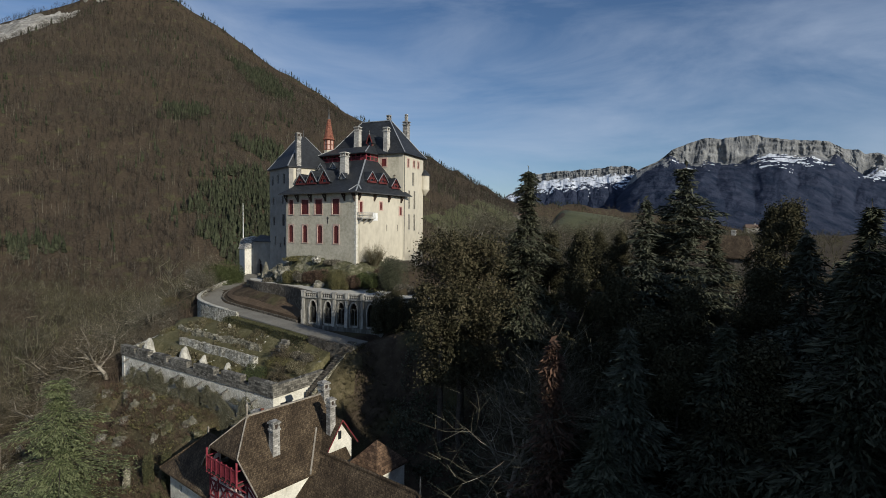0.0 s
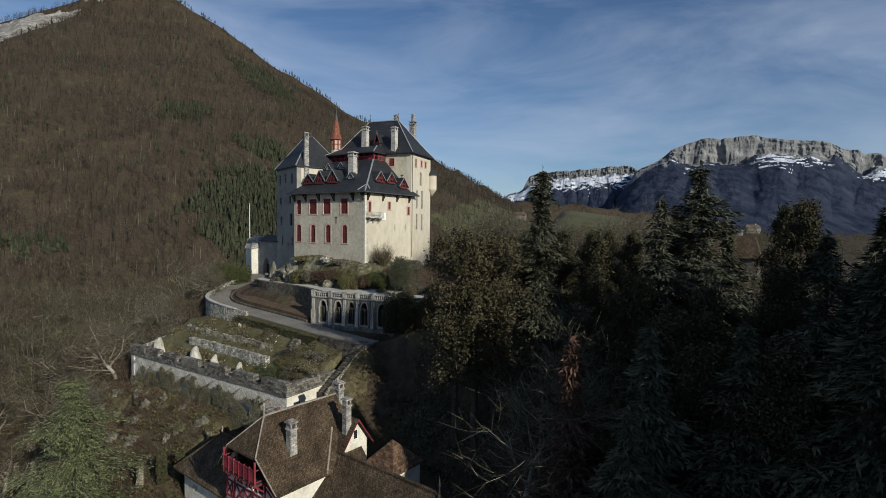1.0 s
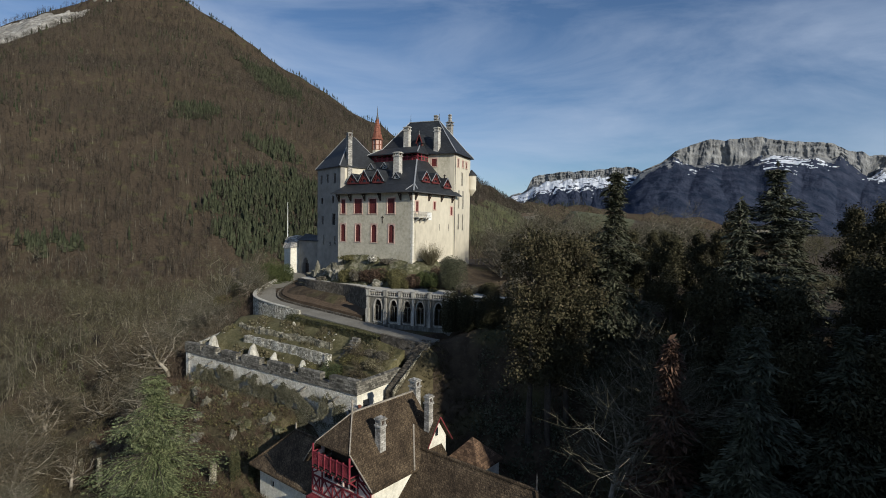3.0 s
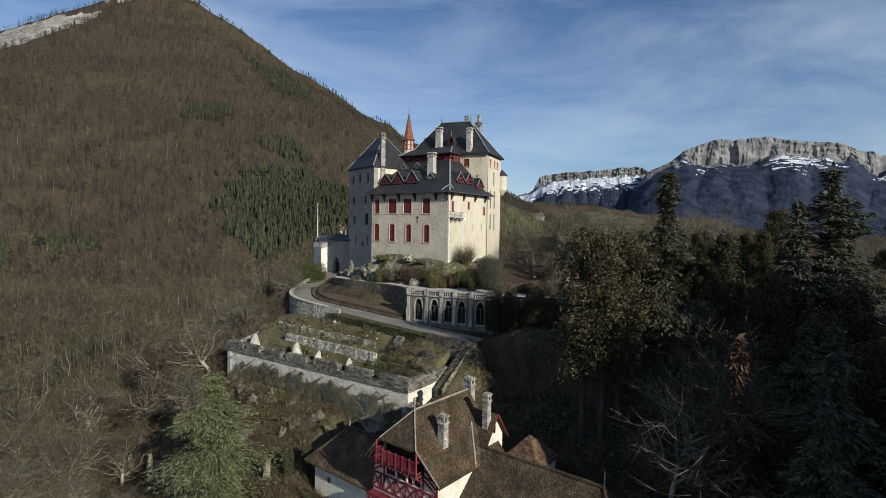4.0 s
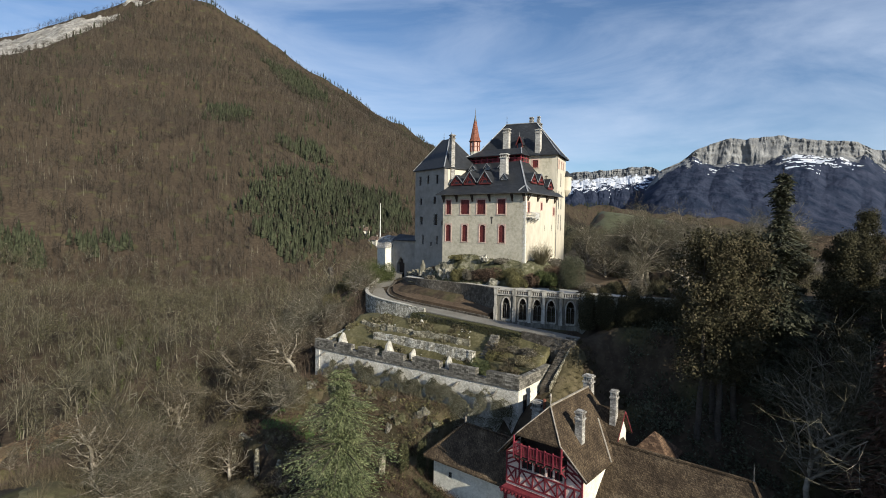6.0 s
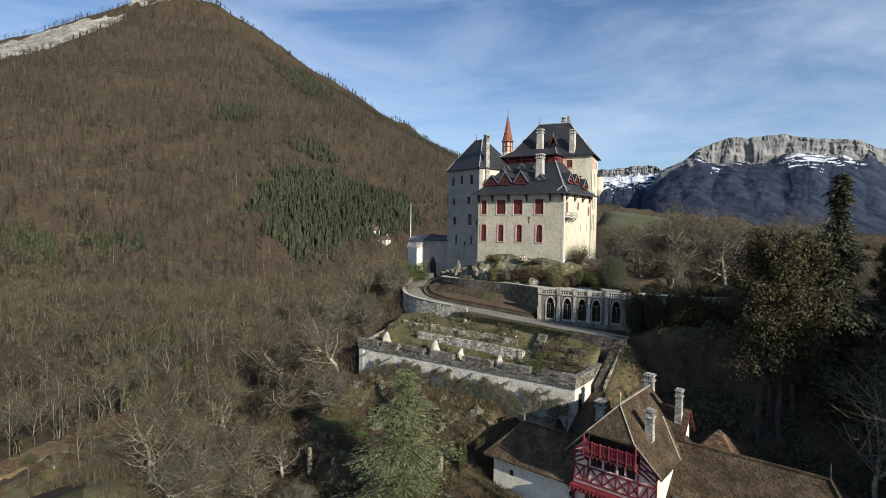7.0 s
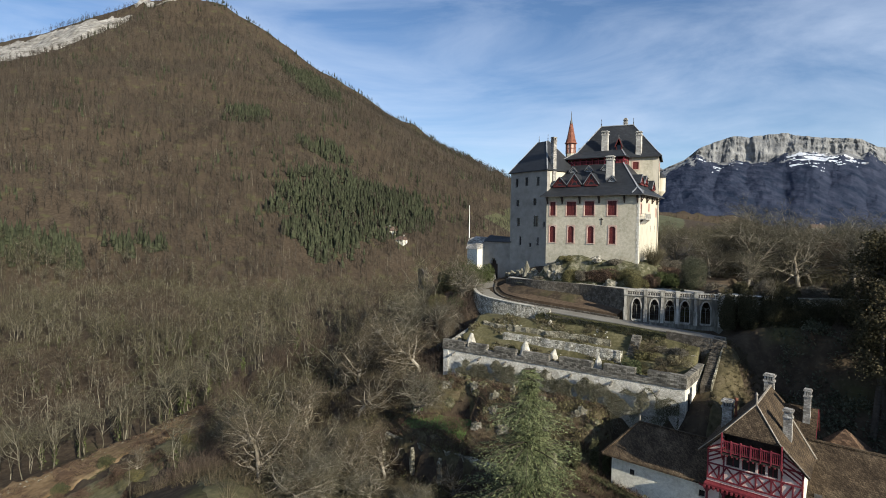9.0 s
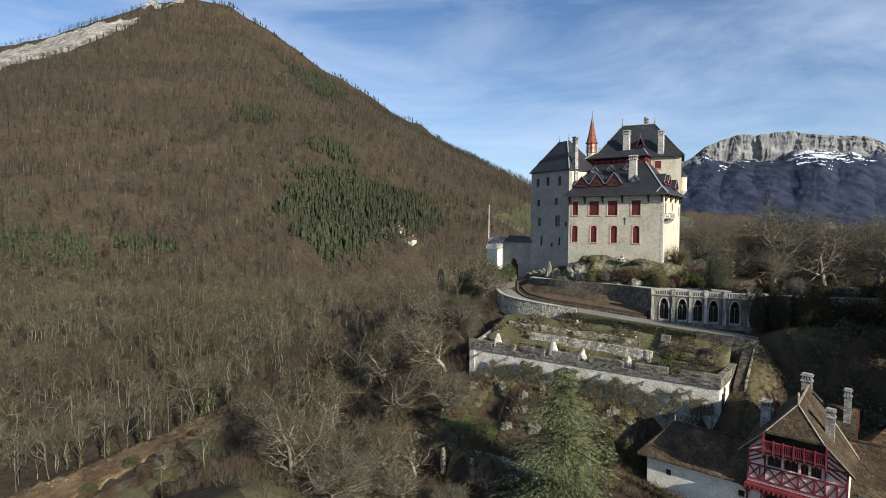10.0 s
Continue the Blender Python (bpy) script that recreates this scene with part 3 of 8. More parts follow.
build_far_mountain("backdrop_mountain", "pale limestone cliff massif with snowy ledges above dark woods",
                   [(*sight(*p, 4100), c, w) for p, c, w in (((0.33, 0.05), 8, 0), ((0.3665, 0.109), 10, 0), ((0.383, 0.116), 18, 0), ((0.404, 0.128), 25, 0), ((0.43, 0.1465), 40, 0), ((0.451, 0.1575), 130, 0.5), ((0.478, 0.1675), 190, 0.8), ((0.497, 0.173), 205, 0.4), ((0.526, 0.171), 185, 0.2), ((0.564, 0.177), 195, 0.4), ((0.596, 0.18), 180, 0.7), ((0.609, 0.1755), 140, 1.0), ((0.639, 0.172), 125, 1.2), ((0.682, 0.171), 120, 1.2), ((0.731, 0.169), 120, 0.8), ((0.747, 0.1615), 60, 0.2), ((0.76, 0.155), 95, 0), ((0.785, 0.1545), 200, 0.2), ((0.8, 0.146), 190, 0.8), ((0.823, 0.149), 110, 1.5), ((0.843, 0.1425), 90, 1.5), ((0.95, 0.137), 90, 1.0), ((1.3, 0.11), 60, 0.6))], -20, 1900, 3.0, (0.17, 0.12, 1.6))
build_far_mountain("backdrop_mountain", "long snow-dusted limestone ridge with a cliff rim",
                   [(*sight(*p, 4600), c, w) for p, c, w in (((0.06, 0.02), 10, 0.3), ((0.125, 0.062), 14, 0.6), ((0.152, 0.071), 20, 1), ((0.1634, 0.096), 80, 1), ((0.178, 0.1015), 76, 1), ((0.221, 0.1075), 66, 1), ((0.275, 0.111), 66, 1), ((0.318, 0.117), 76, 0.9), ((0.34, 0.1185), 70, 0.7), ((0.356, 0.1175), 60, 0.3), ((0.38, 0.106), 40, 0), ((0.5, 0.09), 20, 0))], -20, 1500, 8.0, (0.24, -0.75, 3.2))

# ---- the castle ----
castle = thing("castle", "cream rendered castle with dark slate roofs and red shutters", "castle", CASTLE)


def shutter_window(x, y, z0, z1, w, face="front", arched=False, parent=castle):
    """A closed pair of red shutters in a pale brick surround, set in the opening. face: which way it looks."""
    m = Matrix.Identity(4) if face == "front" else pose(0, 0, 0, 0, 0, 90)
    def turned(bm):
        bmesh.ops.transform(bm, matrix=pose(x, y, 0) @ m, verts=bm.verts)
        return bm
    s = 0.22
    bm = boxes((-w / 2 - s, -w / 2, -0.05, 0.12, z0 - 0.05, z1 + s), (w / 2, w / 2 + s, -0.05, 0.12, z0 - 0.05, z1 + s), (-w / 2, w / 2, -0.05, 0.12, z1, z1 + s))
    if arched:
        for side in (-1, 1):
            solid(bm, [(side * w / 2, -0.03, z1), (side * w / 2, -0.03, z1 - 0.3), (side * w / 5, -0.03, z1)], [(side * w / 2, 0.1, z1), (side * w / 2, 0.1, z1 - 0.3), (side * w / 5, 0.1, z1)])
    frame_ob = part("window", turned(bm), M_PINK, parent)
    part("window_sill", turned(boxes((-w / 2 - 0.26, w / 2 + 0.26, -0.1, 0.12, z0 - 0.15, z0 - 0.05))), M_PINK, frame_ob)
    for side in (-1, 1):
        a, b = sorted((side * 0.012, side * w / 2 - side * 0.01))
        leaf = boxes((a, b, 0.1, 0.16, z0 - 0.03, z1 - 0.01))
        for i in range(9):
            zz = z0 + (z1 - z0) * (i + 0.6) / 9.3
            box(leaf, a + 0.05, b - 0.05, 0.075, 0.1, zz - 0.1, zz + 0.06)
        part("shutter", turned(leaf), M_RED, frame_ob, "closed oxblood-red shutter")
    return frame_ob


def glass_window(x, y, z0, z1, w, face="front", parent=castle):
    """A small dark window: stone surround, cross bars, glass."""
    m = pose(x, y, 0) @ (Matrix.Identity(4) if face == "front" else pose(0, 0, 0, 0, 0, 90))
    def turned(bm):
        bmesh.ops.transform(bm, matrix=m, verts=bm.verts)
        return bm
    s = 0.12
    f = part("window", turned(boxes((-w / 2 - s, -w / 2, -0.03, 0.1, z0 - s, z1 + s), (w / 2, w / 2 + s, -0.03, 0.1, z0 - s, z1 + s), (-w / 2, w / 2, -0.03, 0.1, z1, z1 + s), (-w / 2, w / 2, -0.05, 0.1, z0 - s, z0))), M_CHIMNEY_OLD, parent)
    part("pane", turned(boxes((-w / 2, w / 2, 0.2, 0.23, z0, z1))), M_GLASS, f, "dark window pane")
    part("glazing_bar", turned(boxes((-0.03, 0.03, 0.14, 0.19, z0, z1), (-w / 2, w / 2, 0.145, 0.185, (z0 + z1) / 2 - 0.03, (z0 + z1) / 2 + 0.03))), M_DARKWOOD, f)


LOW = [(-16.25, 1.15), (-12.52, 1.15), (-8.68, 1.15), (-4.66, 1.15)]
UPP = [(-16.24, 1.1), (-12.52, 1.85), (-9.02, 1.78), (-4.78, 1.6)]
holes = [(c - w / 2, c + w / 2, 26.8, 29.95) for c, w in LOW] + [(c - w / 2, c + w / 2, 31.95, 34.6) for c, w in UPP]
part("wall", wall_x(-17.55, 0, 0, 0.9, 17.0, 35.9, holes), M_PLASTER, castle, "weathered cream stone facade with four bays of shuttered windows")
for c, w in LOW:
    shutter_window(c, 0.0, 26.8, 29.95, w, arched=True)
for c, w in UPP:
    shutter_window(c, 0.0, 31.95, 34.6, w)
side_holes = [(0.75, 1.55, 32.2, 34.05), (6.2, 6.85, 32.85, 34.2), (11.9, 12.6, 32.0, 33.5)]
part("wall", wall_y(-0.9, 0, 0.9, 13.6, 17.0, 35.9, side_holes), M_PLASTER_SIDE, castle, "smooth pale cream rendered side wall")
for a, b, c, d in side_holes:
    shutter_window(0.0, (a + b) / 2, c, d, b - a, "side")
for i, zz in enumerate(np.arange(23.0, 35.4, 0.55)):
    d = 0.45 if i % 2 else 0.28
    part("quoin", boxes((-d, 0.035, -0.035, d * 0.7 if i % 2 else d * 1.4, zz, zz + 0.5)), M_QUOIN, castle)
for v in (8.1, 11.2):
    part("slit", boxes((-0.05, 0.02, v, v + 0.16, 29.0, 30.2)), M_STONE_DARK, castle)
# wooden brackets below the eaves
for u in (-17.3, -14.3, -10.85, -7.2, -2.6, -0.3):
    bm = boxes((u - 0.11, u + 0.11, -0.85, 0.0, 35.25, 35.5), (u - 0.11, u + 0.11, -0.24, 0.0, 34.2, 35.25))
    beam(bm, (u, -0.12, 34.3), (u, -0.75, 35.3), 0.16)
    part("bracket", bm, M_DARKWOOD, castle)
for v in (0.6, 4.6, 8.6, 12.3):
    bm = boxes((0.0, 0.75, v - 0.11, v + 0.11, 35.25, 35.5), (0.0, 0.24, v - 0.11, v + 0.11, 34.3, 35.25))
    beam(bm, (0.12, v, 34.4), (0.65, v, 35.3), 0.16)
    part("bracket", bm, M_DARKWOOD, castle)
# balcony on the side wall
bm = boxes((0.02, 1.15, 0.1, 3.7, 31.2, 31.4))
for v in (0.5, 1.9, 3.3):
    beam(bm, (0.02, v, 30.4), (0.95, v, 31.2), 0.22)
balcony = part("balcony", bm, M_CHIMNEY, castle, "grey stone balcony on corbels")
bm = boxes((1.03, 1.13, 0.1, 3.7, 32.2, 32.3))
for i in range(13):
    box(bm, 1.05, 1.11, 0.12 + i * 0.29, 0.18 + i * 0.29, 31.4, 32.2)
for v in (0.14, 3.62):
    box(bm, 0.02, 1.05, v - 0.04, v + 0.04, 32.2, 32.28)
    box(bm, 0.4, 0.46, v - 0.03, v + 0.03, 31.4, 32.2)
part("railing", bm, M_CHIMNEY, balcony)
part("panel", boxes((0.003, 0.09, 4.15, 5.5, 30.9, 32.25)), M_WHITE, castle, "white painted panel on the wall")

# front roof: two slopes with a kick at the eaves
E0, E1, TOP = 35.75, 37.1, 42.4
bm = bmesh.new()
slab(bm, [(-18.6, -0.95, E0), (0.85, -0.95, E0), (-0.75, 1.35, E1), (-17.55, 1.35, E1)], 0.22)
slab(bm, [(-17.55, 1.35, E1), (-0.75, 1.35, E1), (-5.4, 8.4, TOP), (-17.0, 8.4, TOP)], 0.22)
slab(bm, [(0.85, -0.95, E0), (0.85, 14.6, E0), (-0.75, 13.4, E1), (-0.75, 1.35, E1)], 0.22)
slab(bm, [(-0.75, 1.35, E1), (-0.75, 13.6, E1), (-5.4, 13.6, TOP), (-5.4, 8.4, TOP)], 0.22)
roof = part("roof", bm, M_SLATE, castle, "dark slate hipped roof with flared eaves")
bm = bmesh.new()
beam(bm, (-5.4, 8.4, TOP + 0.06), (-0.75, 1.35, E1 + 0.06), 0.26, 0.1)
beam(bm, (-0.75, 1.35, E1 + 0.06), (0.8, -0.9, E0 + 0.05), 0.22, 0.1)
beam(bm, (-0.75, 1.35, E1 + 0.06), (-1.2, -0.6, E0 + 0.25), 0.2, 0.1)
beam(bm, (-0.75, 1.35, E1 + 0.06), (0.5, 0.6, E0 + 0.45), 0.2, 0.1)
part("hip_flashing", bm, M_LEAD, roof, "pale lead hip flashing")
part("gutter", boxes((-18.6, 0.9, -1.08, -0.95, E0 - 0.2, E0 - 0.06), (0.85, 0.98, -0.95, 14.6, E0 - 0.2, E0 - 0.06)), M_IRON, roof)


def on_front(u, t):
    """A point on the front slope, t from the kick to the top."""
    return Vector((u, 1.35 + 7.05 * t, E1 + (TOP - E1) * t))


def on_side(v, t):
    return Vector((-0.75 - 4.65 * t, v, E1 + (TOP - E1) * t))


def dormer(base, out, along, w, h, deep, mat_frame=M_RED):
    """A triangular timber dormer: red frame with struts, dark glass, slate cheeks running back into the roof."""
    base, out, along = Vector(base), Vector(out), Vector(along)
    a, b, top = base - along * w / 2, base + along * w / 2, base + Vector((0, 0, h))
    back = -out * deep
    bm = bmesh.new()
    for p, q in ((a, top), (b, top)):
        o = (along if q is top and p is b else -along) * 0.28 + out * 0.25
        lift = Vector((0, 0, 0.12))
        solid(bm, [p + o, q + out * 0.25 + lift * 1.5, q + back + lift * 1.5, p + o + back * 0.55], [p + o + lift, q + out * 0.25 + lift * 2.6, q + back + lift * 2.6, p + o + back * 0.55 + lift])
    d = part("dormer", bm, M_SLATE, roof, "triangular red timber dormer")
    bm = bmesh.new()
    for p, q in ((a, top), (b, top), (a, b), (a * 0.6 + base * 0.4, top * 0.5 + base * 0.5), (b * 0.6 + base * 0.4, top * 0.5 + base * 0.5)):
        beam(bm, p + out * 0.12, q + out * 0.12, 0.11)
    if mat_frame is not M_LEAD:
        beam(bm, a + out * 0.14 - Vector((0, 0, 0.16)), b + out * 0.14 - Vector((0, 0, 0.16)), 0.26, 0.14)
        for k in (-0.25, 0.25):
            beam(bm, base + along * w * k + out * 0.12, base + along * w * k * 0.4 + out * 0.12 + Vector((0, 0, h * 0.62)), 0.1)
        beam(bm, base - along * w * 0.32 + out * 0.13 + Vector((0, 0, h * 0.34)), base + along * w * 0.32 + out * 0.13 + Vector((0, 0, h * 0.34)), 0.12)
    part("frame", bm, mat_frame, d, "red timber frame")
    bm = bmesh.new()
    solid(bm, [a - out * 0.06, b - out * 0.06, top - out * 0.06], [a, b, top])
    part("pane", bm, M_GLASS, d)
    bm = bmesh.new()
    for p, q in ((a - along * 0.28, top), (b + along * 0.28, top)):
        beam(bm, p + out * 0.27 + Vector((0, 0, 0.14)), q + out * 0.27 + Vector((0, 0, 0.3)), 0.09)
    part("verge", bm, M_LEAD, d)


for u in (-15.7, -12.7, -9.4):
    dormer(on_front(u, 0.1) + Vector((0, -0.15, 0.15)), (0, -1, 0), (1, 0, 0), 2.5, 2.0 if u > -15 else 1.5, 3.2)
for v, t in ((5.2, 0.12), (8.3, 0.12), (11.2, -0.02)):
    dormer(on_side(v, t) + Vector((0.15, 0, 0.15)), (1, 0, 0), (0, 1, 0), 2.3, 1.5, 1.8)
for u, t in ((-14.6, 0.66), (-11.4, 0.68), (-8.2, 0.7), (-5.9, 0.22)):
    dormer(on_front(u, t) + Vector((0, 0, 0.05)), (0, -1, 0), (1, 0, 0), 1.2, 0.9, 1.2, M_LEAD)


def chimney(x, y, z0, z1, w=1.0, d=0.8, parent=castle, pots=3, mat=None):
    """A rendered stone stack with a corbelled head, open slots and a cap slab."""
    bm = bmesh.new()
    solid(bm, [(x - w * .56, y - d * .56, z0), (x + w * .56, y - d * .56, z0), (x + w * .56, y + d * .56, z0), (x - w * .56, y + d * .56, z0)],
          [(x - w * .5, y - d * .5, z1 - 0.85), (x + w * .5, y - d * .5, z1 - 0.85), (x + w * .5, y + d * .5, z1 - 0.85), (x - w * .5, y + d * .5, z1 - 0.85)])
    mat = mat or M_CHIMNEY
    stack = part("chimney", weather(bm, 0.03, 2.0), mat, parent, "pale rendered stone chimney stack" if mat is M_CHIMNEY else "grey weathered stone chimney stack")
    part("collar", boxes((x - w * .62, x + w * .62, y - d * .62, y + d * .62, z1 - 0.85, z1 - 0.68)), mat, stack)
    for i in range(pots + 1):
        for e in (-1, 1):
            px = x - w * .5 + (w - 0.16) * i / pots
            py = y + e * (d * .5 - 0.08)
            part("pier", boxes((px, px + 0.16, py - 0.08, py + 0.08, z1 - 0.68, z1 - 0.24)), mat, stack)
    part("flue", boxes((x - w * .36, x + w * .36, y - d * .3, y + d * .3, z1 - 0.68, z1 - 0.24)), M_DARKWOOD, stack, "dark flue box between the piers")
    part("cap", boxes((x - w * .64, x + w * .64, y - d * .64, y + d * .64, z1 - 0.24, z1 - 0.1), (x - w * .5, x + w * .5, y - d * .5, y + d * .5, z1 - 0.1, z1)), mat, stack)
    return stack


chimney(-6.55, 4.0, 38.0, 43.3, 1.25, 1.0)

# red timber gallery under its own slate roof, between the front roof and the keep
part("wall", boxes((-16.6, -5.4, 9.6, 13.3, 38.5, 43.6)), M_DARKWOOD, castle, "dark recessed gallery wall")
bm = bmesh.new()
for u in np.linspace(-16.6, -5.5, 10):
    box(bm, u - 0.09, u + 0.09, 8.5, 8.68, 42.2, 43.7)
for i in range(44):
    u = -16.5 + i * 0.25
    box(bm, u - 0.035, u + 0.035, 8.55, 8.62, 42.35, 43.05)
for z in (42.3, 43.05, 43.55):
    box(bm, -16.6, -5.4, 8.5, 8.66, z, z + 0.13)
for v in np.linspace(8.6, 13.0, 5):
    box(bm, -5.5, -5.34, v - 0.09, v + 0.09, 42.2, 43.7)
for z in (42.3, 43.05, 43.55):
    box(bm, -5.5, -5.36, 8.6, 13.2, z, z + 0.13)
part("gallery_railing", bm, M_RED_BRIGHT, castle, "oxblood-red timber gallery railing")
bm = bmesh.new()
slab(bm, [(-17.4, 7.8, 43.75), (-4.9, 7.8, 43.75), (-6.4, 10.6, 45.3), (-15.6, 10.6, 45.3)], 0.16)
slab(bm, [(-4.9, 7.8, 43.75), (-4.9, 13.4, 43.75), (-6.4, 13.4, 45.3), (-6.4, 10.6, 45.3)], 0.16)
slab(bm, [(-15.6, 10.6, 45.3), (-6.4, 10.6, 45.3), (-6.4, 14.2, 45.6), (-15.6, 14.2, 45.6)], 0.16)
slab(bm, [(-17.4, 13.4, 43.75), (-17.4, 7.8, 43.75), (-15.6, 10.6, 45.3), (-15.6, 13.4, 45.3)], 0.16)
gal = part("roof", bm, M_SLATE, castle, "low slate roof over the gallery")
for a, b in (((-4.9, 7.8, 43.8), (-6.4, 10.6, 45.35)), ((-17.4, 7.8, 43.8), (-15.6, 10.6, 45.35))):
    bm = bmesh.new()
    beam(bm, a, b, 0.2, 0.08)
    part("hip_flashing", bm, M_LEAD, gal)

# the keep, turned a little from the front
keep = thing("castle_keep", "tall cream rendered castle keep under a steep dark slate roof", "tower", CASTLE @ pose(0.1, 13.0, 0, 0, 0, 11.0))
keep_holes = [(1.6, 2.3, 41.4, 42.9), (4.2, 4.9, 41.6, 42.8), (6.2, 6.9, 41.6, 42.8), (3.9, 4.5, 38.0, 40.4), (2.2, 2.7, 33.5, 36.8), (4.6, 5.1, 33.5, 36.8), (2.2, 2.7, 29.4, 32.2), (4.6, 5.1, 29.2, 32.2)]
part("wall", wall_y(-1.0, 0.0, 0.0, 9.0, 17.0, 43.9, keep_holes), M_PLASTER_SIDE, keep, "tall pale cream keep wall with narrow windows")
part("wall", wall_x(-16.5, -1.0, 0.0, 0.8, 30.0, 43.9, [(-4.8, -3.7, 41.4, 42.9)]), M_PLASTER, keep)
shutter_window(-4.25, 0.0, 41.4, 42.9, 1.1, parent=keep)
part("wall", boxes((-16.5, -1.0, 8.2, 9.0, 22.0, 43.9)), M_PLASTER_GREY, keep)
part("wall", boxes((-16.5, -15.7, 0.8, 8.2, 22.0, 43.9)), M_PLASTER_GREY, keep)
for i, (a, b, c, d) in enumerate(keep_holes):
    if i < 3:
        shutter_window(0.0, (a + b) / 2, c, d, b - a, "side", parent=keep)
    else:
        glass_window(0.0, (a + b) / 2, c, d, b - a, "side", parent=keep)
part("drainpipe", boxes((0.002, 0.09, 0.25, 0.36, 24.0, 43.6)), M_IRON, keep)
part("wall_anchor", boxes((-2.06, -1.94, -0.05, 0.0, 38.5, 39.8), (-2.3, -1.7, -0.06, 0.0, 39.5, 39.62)), M_DARKWOOD, keep, "black iron wall anchor")
part("wall_anchor", boxes((-6.76, -6.64, -0.05, 0.0, 30.2, 31.5), (-7.0, -6.4, -0.06, 0.0, 31.2, 31.32)), M_DARKWOOD, castle, "black iron wall anchor")
KE, KR = 43.85, 51.0
bm = bmesh.new()
kc = [(-17.0, -0.6), (0.55, -0.6), (0.55, 9.6), (-17.0, 9.6)]
km = [(-15.8, 0.6), (-0.75, 0.6), (-0.75, 8.4), (-15.8, 8.4)]
kr = [(-11.6, 4.2), (-5.2, 4.2), (-5.2, 5.0), (-11.6, 5.0)]
for i in range(4):
    j = (i + 1) % 4
    slab(bm, [(*kc[i], KE), (*kc[j], KE), (*km[j], KE + 1.5), (*km[i], KE + 1.5)], 0.15)
    slab(bm, [(*km[i], KE + 1.5), (*km[j], KE + 1.5), (*kr[j], KR), (*kr[i], KR)], 0.15)
slab(bm, [(*p, KR) for p in kr], 0.15)
kroof = part("roof", bm, M_SLATE, keep, "steep dark slate keep roof")
bm = bmesh.new()
for i in (0, 1, 2):
    beam(bm, (*kr[i], KR + 0.05), (*km[i], KE + 1.55), 0.16, 0.1)
    beam(bm, (*km[i], KE + 1.55), (*kc[i], KE + 0.05), 0.16, 0.1)
beam(bm, (-11.7, 4.2, KR + 0.05), (-5.1, 4.2, KR + 0.05), 0.2, 0.14)
part("hip_flashing", bm, M_LEAD, kroof)


def finial(x, y, z, h, parent):
    bm = lathe(bmesh.new(), [(0.16, 0), (0.1, 0.25), (0.05, 0.4), (0.11, 0.6), (0.04, 0.8), (0.025, h * 0.7), (0.07, h * 0.75), (0.01, h)], 6, (x, y, z))
    part("finial", bm, M_IRON, parent, "slender iron roof finial")


finial(-5.2, 4.6, KR, 1.6, kroof)
finial(-11.6, 4.6, KR, 1.8, kroof)
chimney(-10.0, 11.3, 44.6, 49.4, 1.15, 0.8)
chimney(-3.6, 12.4, 43.6, 48.9, 0.95, 0.8)
chimney(-8.1, 18.6, 49.5, 52.8, 0.7, 0.6, pots=2, mat=M_CHIMNEY_OLD)
chimney(-10.8, 28.1, 40.0, 53.4, 1.2, 1.0, mat=M_CHIMNEY_OLD)
chimney(-10.8, 28.1, 53.4, 55.0, 0.5, 0.5, mat=M_CHIMNEY_OLD)
bm = boxes((-7.95, -6.85, 12.0, 14.6, 44.7, 46.3))
kd = part("dormer", bm, M_DARKWOOD, castle, "narrow red timber dormer with a pointed gable")
for s in (-1, 1):
    bm = bmesh.new()
    solid(bm, [(-7.4 + s * 0.75, 11.7, 46.0), (-7.4, 11.7, 47.7), (-7.4, 15.2, 47.7), (-7.4 + s * 0.75, 14.4, 46.0)], [(-7.4 + s * 0.75, 11.7, 46.12), (-7.4, 11.7, 47.85), (-7.4, 15.2, 47.85), (-7.4 + s * 0.75, 14.4, 46.12)])
    part("dormer_roof", bm, M_SLATE, kd)
    bm = bmesh.new()
    beam(bm, (-7.4 + s * 0.75, 11.66, 46.02), (-7.4, 11.66, 47.8), 0.14)
    beam(bm, (-7.4 + s * 0.5, 11.95, 44.8), (-7.4 + s * 0.5, 11.95, 46.2), 0.14)
    part("frame", bm, M_RED, kd)
part("pane", boxes((-7.75, -7.05, 11.94, 11.99, 45.1, 46.4)), M_GLASS, kd)
finial(-7.4, 11.7, 47.7, 0.9, castle)
bm = bmesh.new()
for i in range(16):
    box(bm, -16.0 + i * 0.32, -15.95 + i * 0.32, 12.0, 12.05, 45.3, 46.3)
box(bm, -16.0, -11.1, 12.0, 12.06, 46.3, 46.38)
part("railing", bm, M_IRON, castle)

# bartizan at the far corner of the side wall
bm = lathe(bmesh.new(), [(0.2, 36.2), (0.55, 36.8), (1.0, 37.4), (1.05, 37.6), (1.0, 37.65), (1.0, 40.3), (1.0, 40.4)], 14, (-1.5, 22.2, 0))
bartizan = part("bartizan", bm, M_PLASTER_SIDE, castle, "small round corner turret on corbels", True)
part("cap", lathe(bmesh.new(), [(1.2, 40.35), (1.15, 40.5), (0.1, 41.6)], 14, (-1.5, 22.2, 0)), M_SLATE, bartizan, "small conical slate cap")

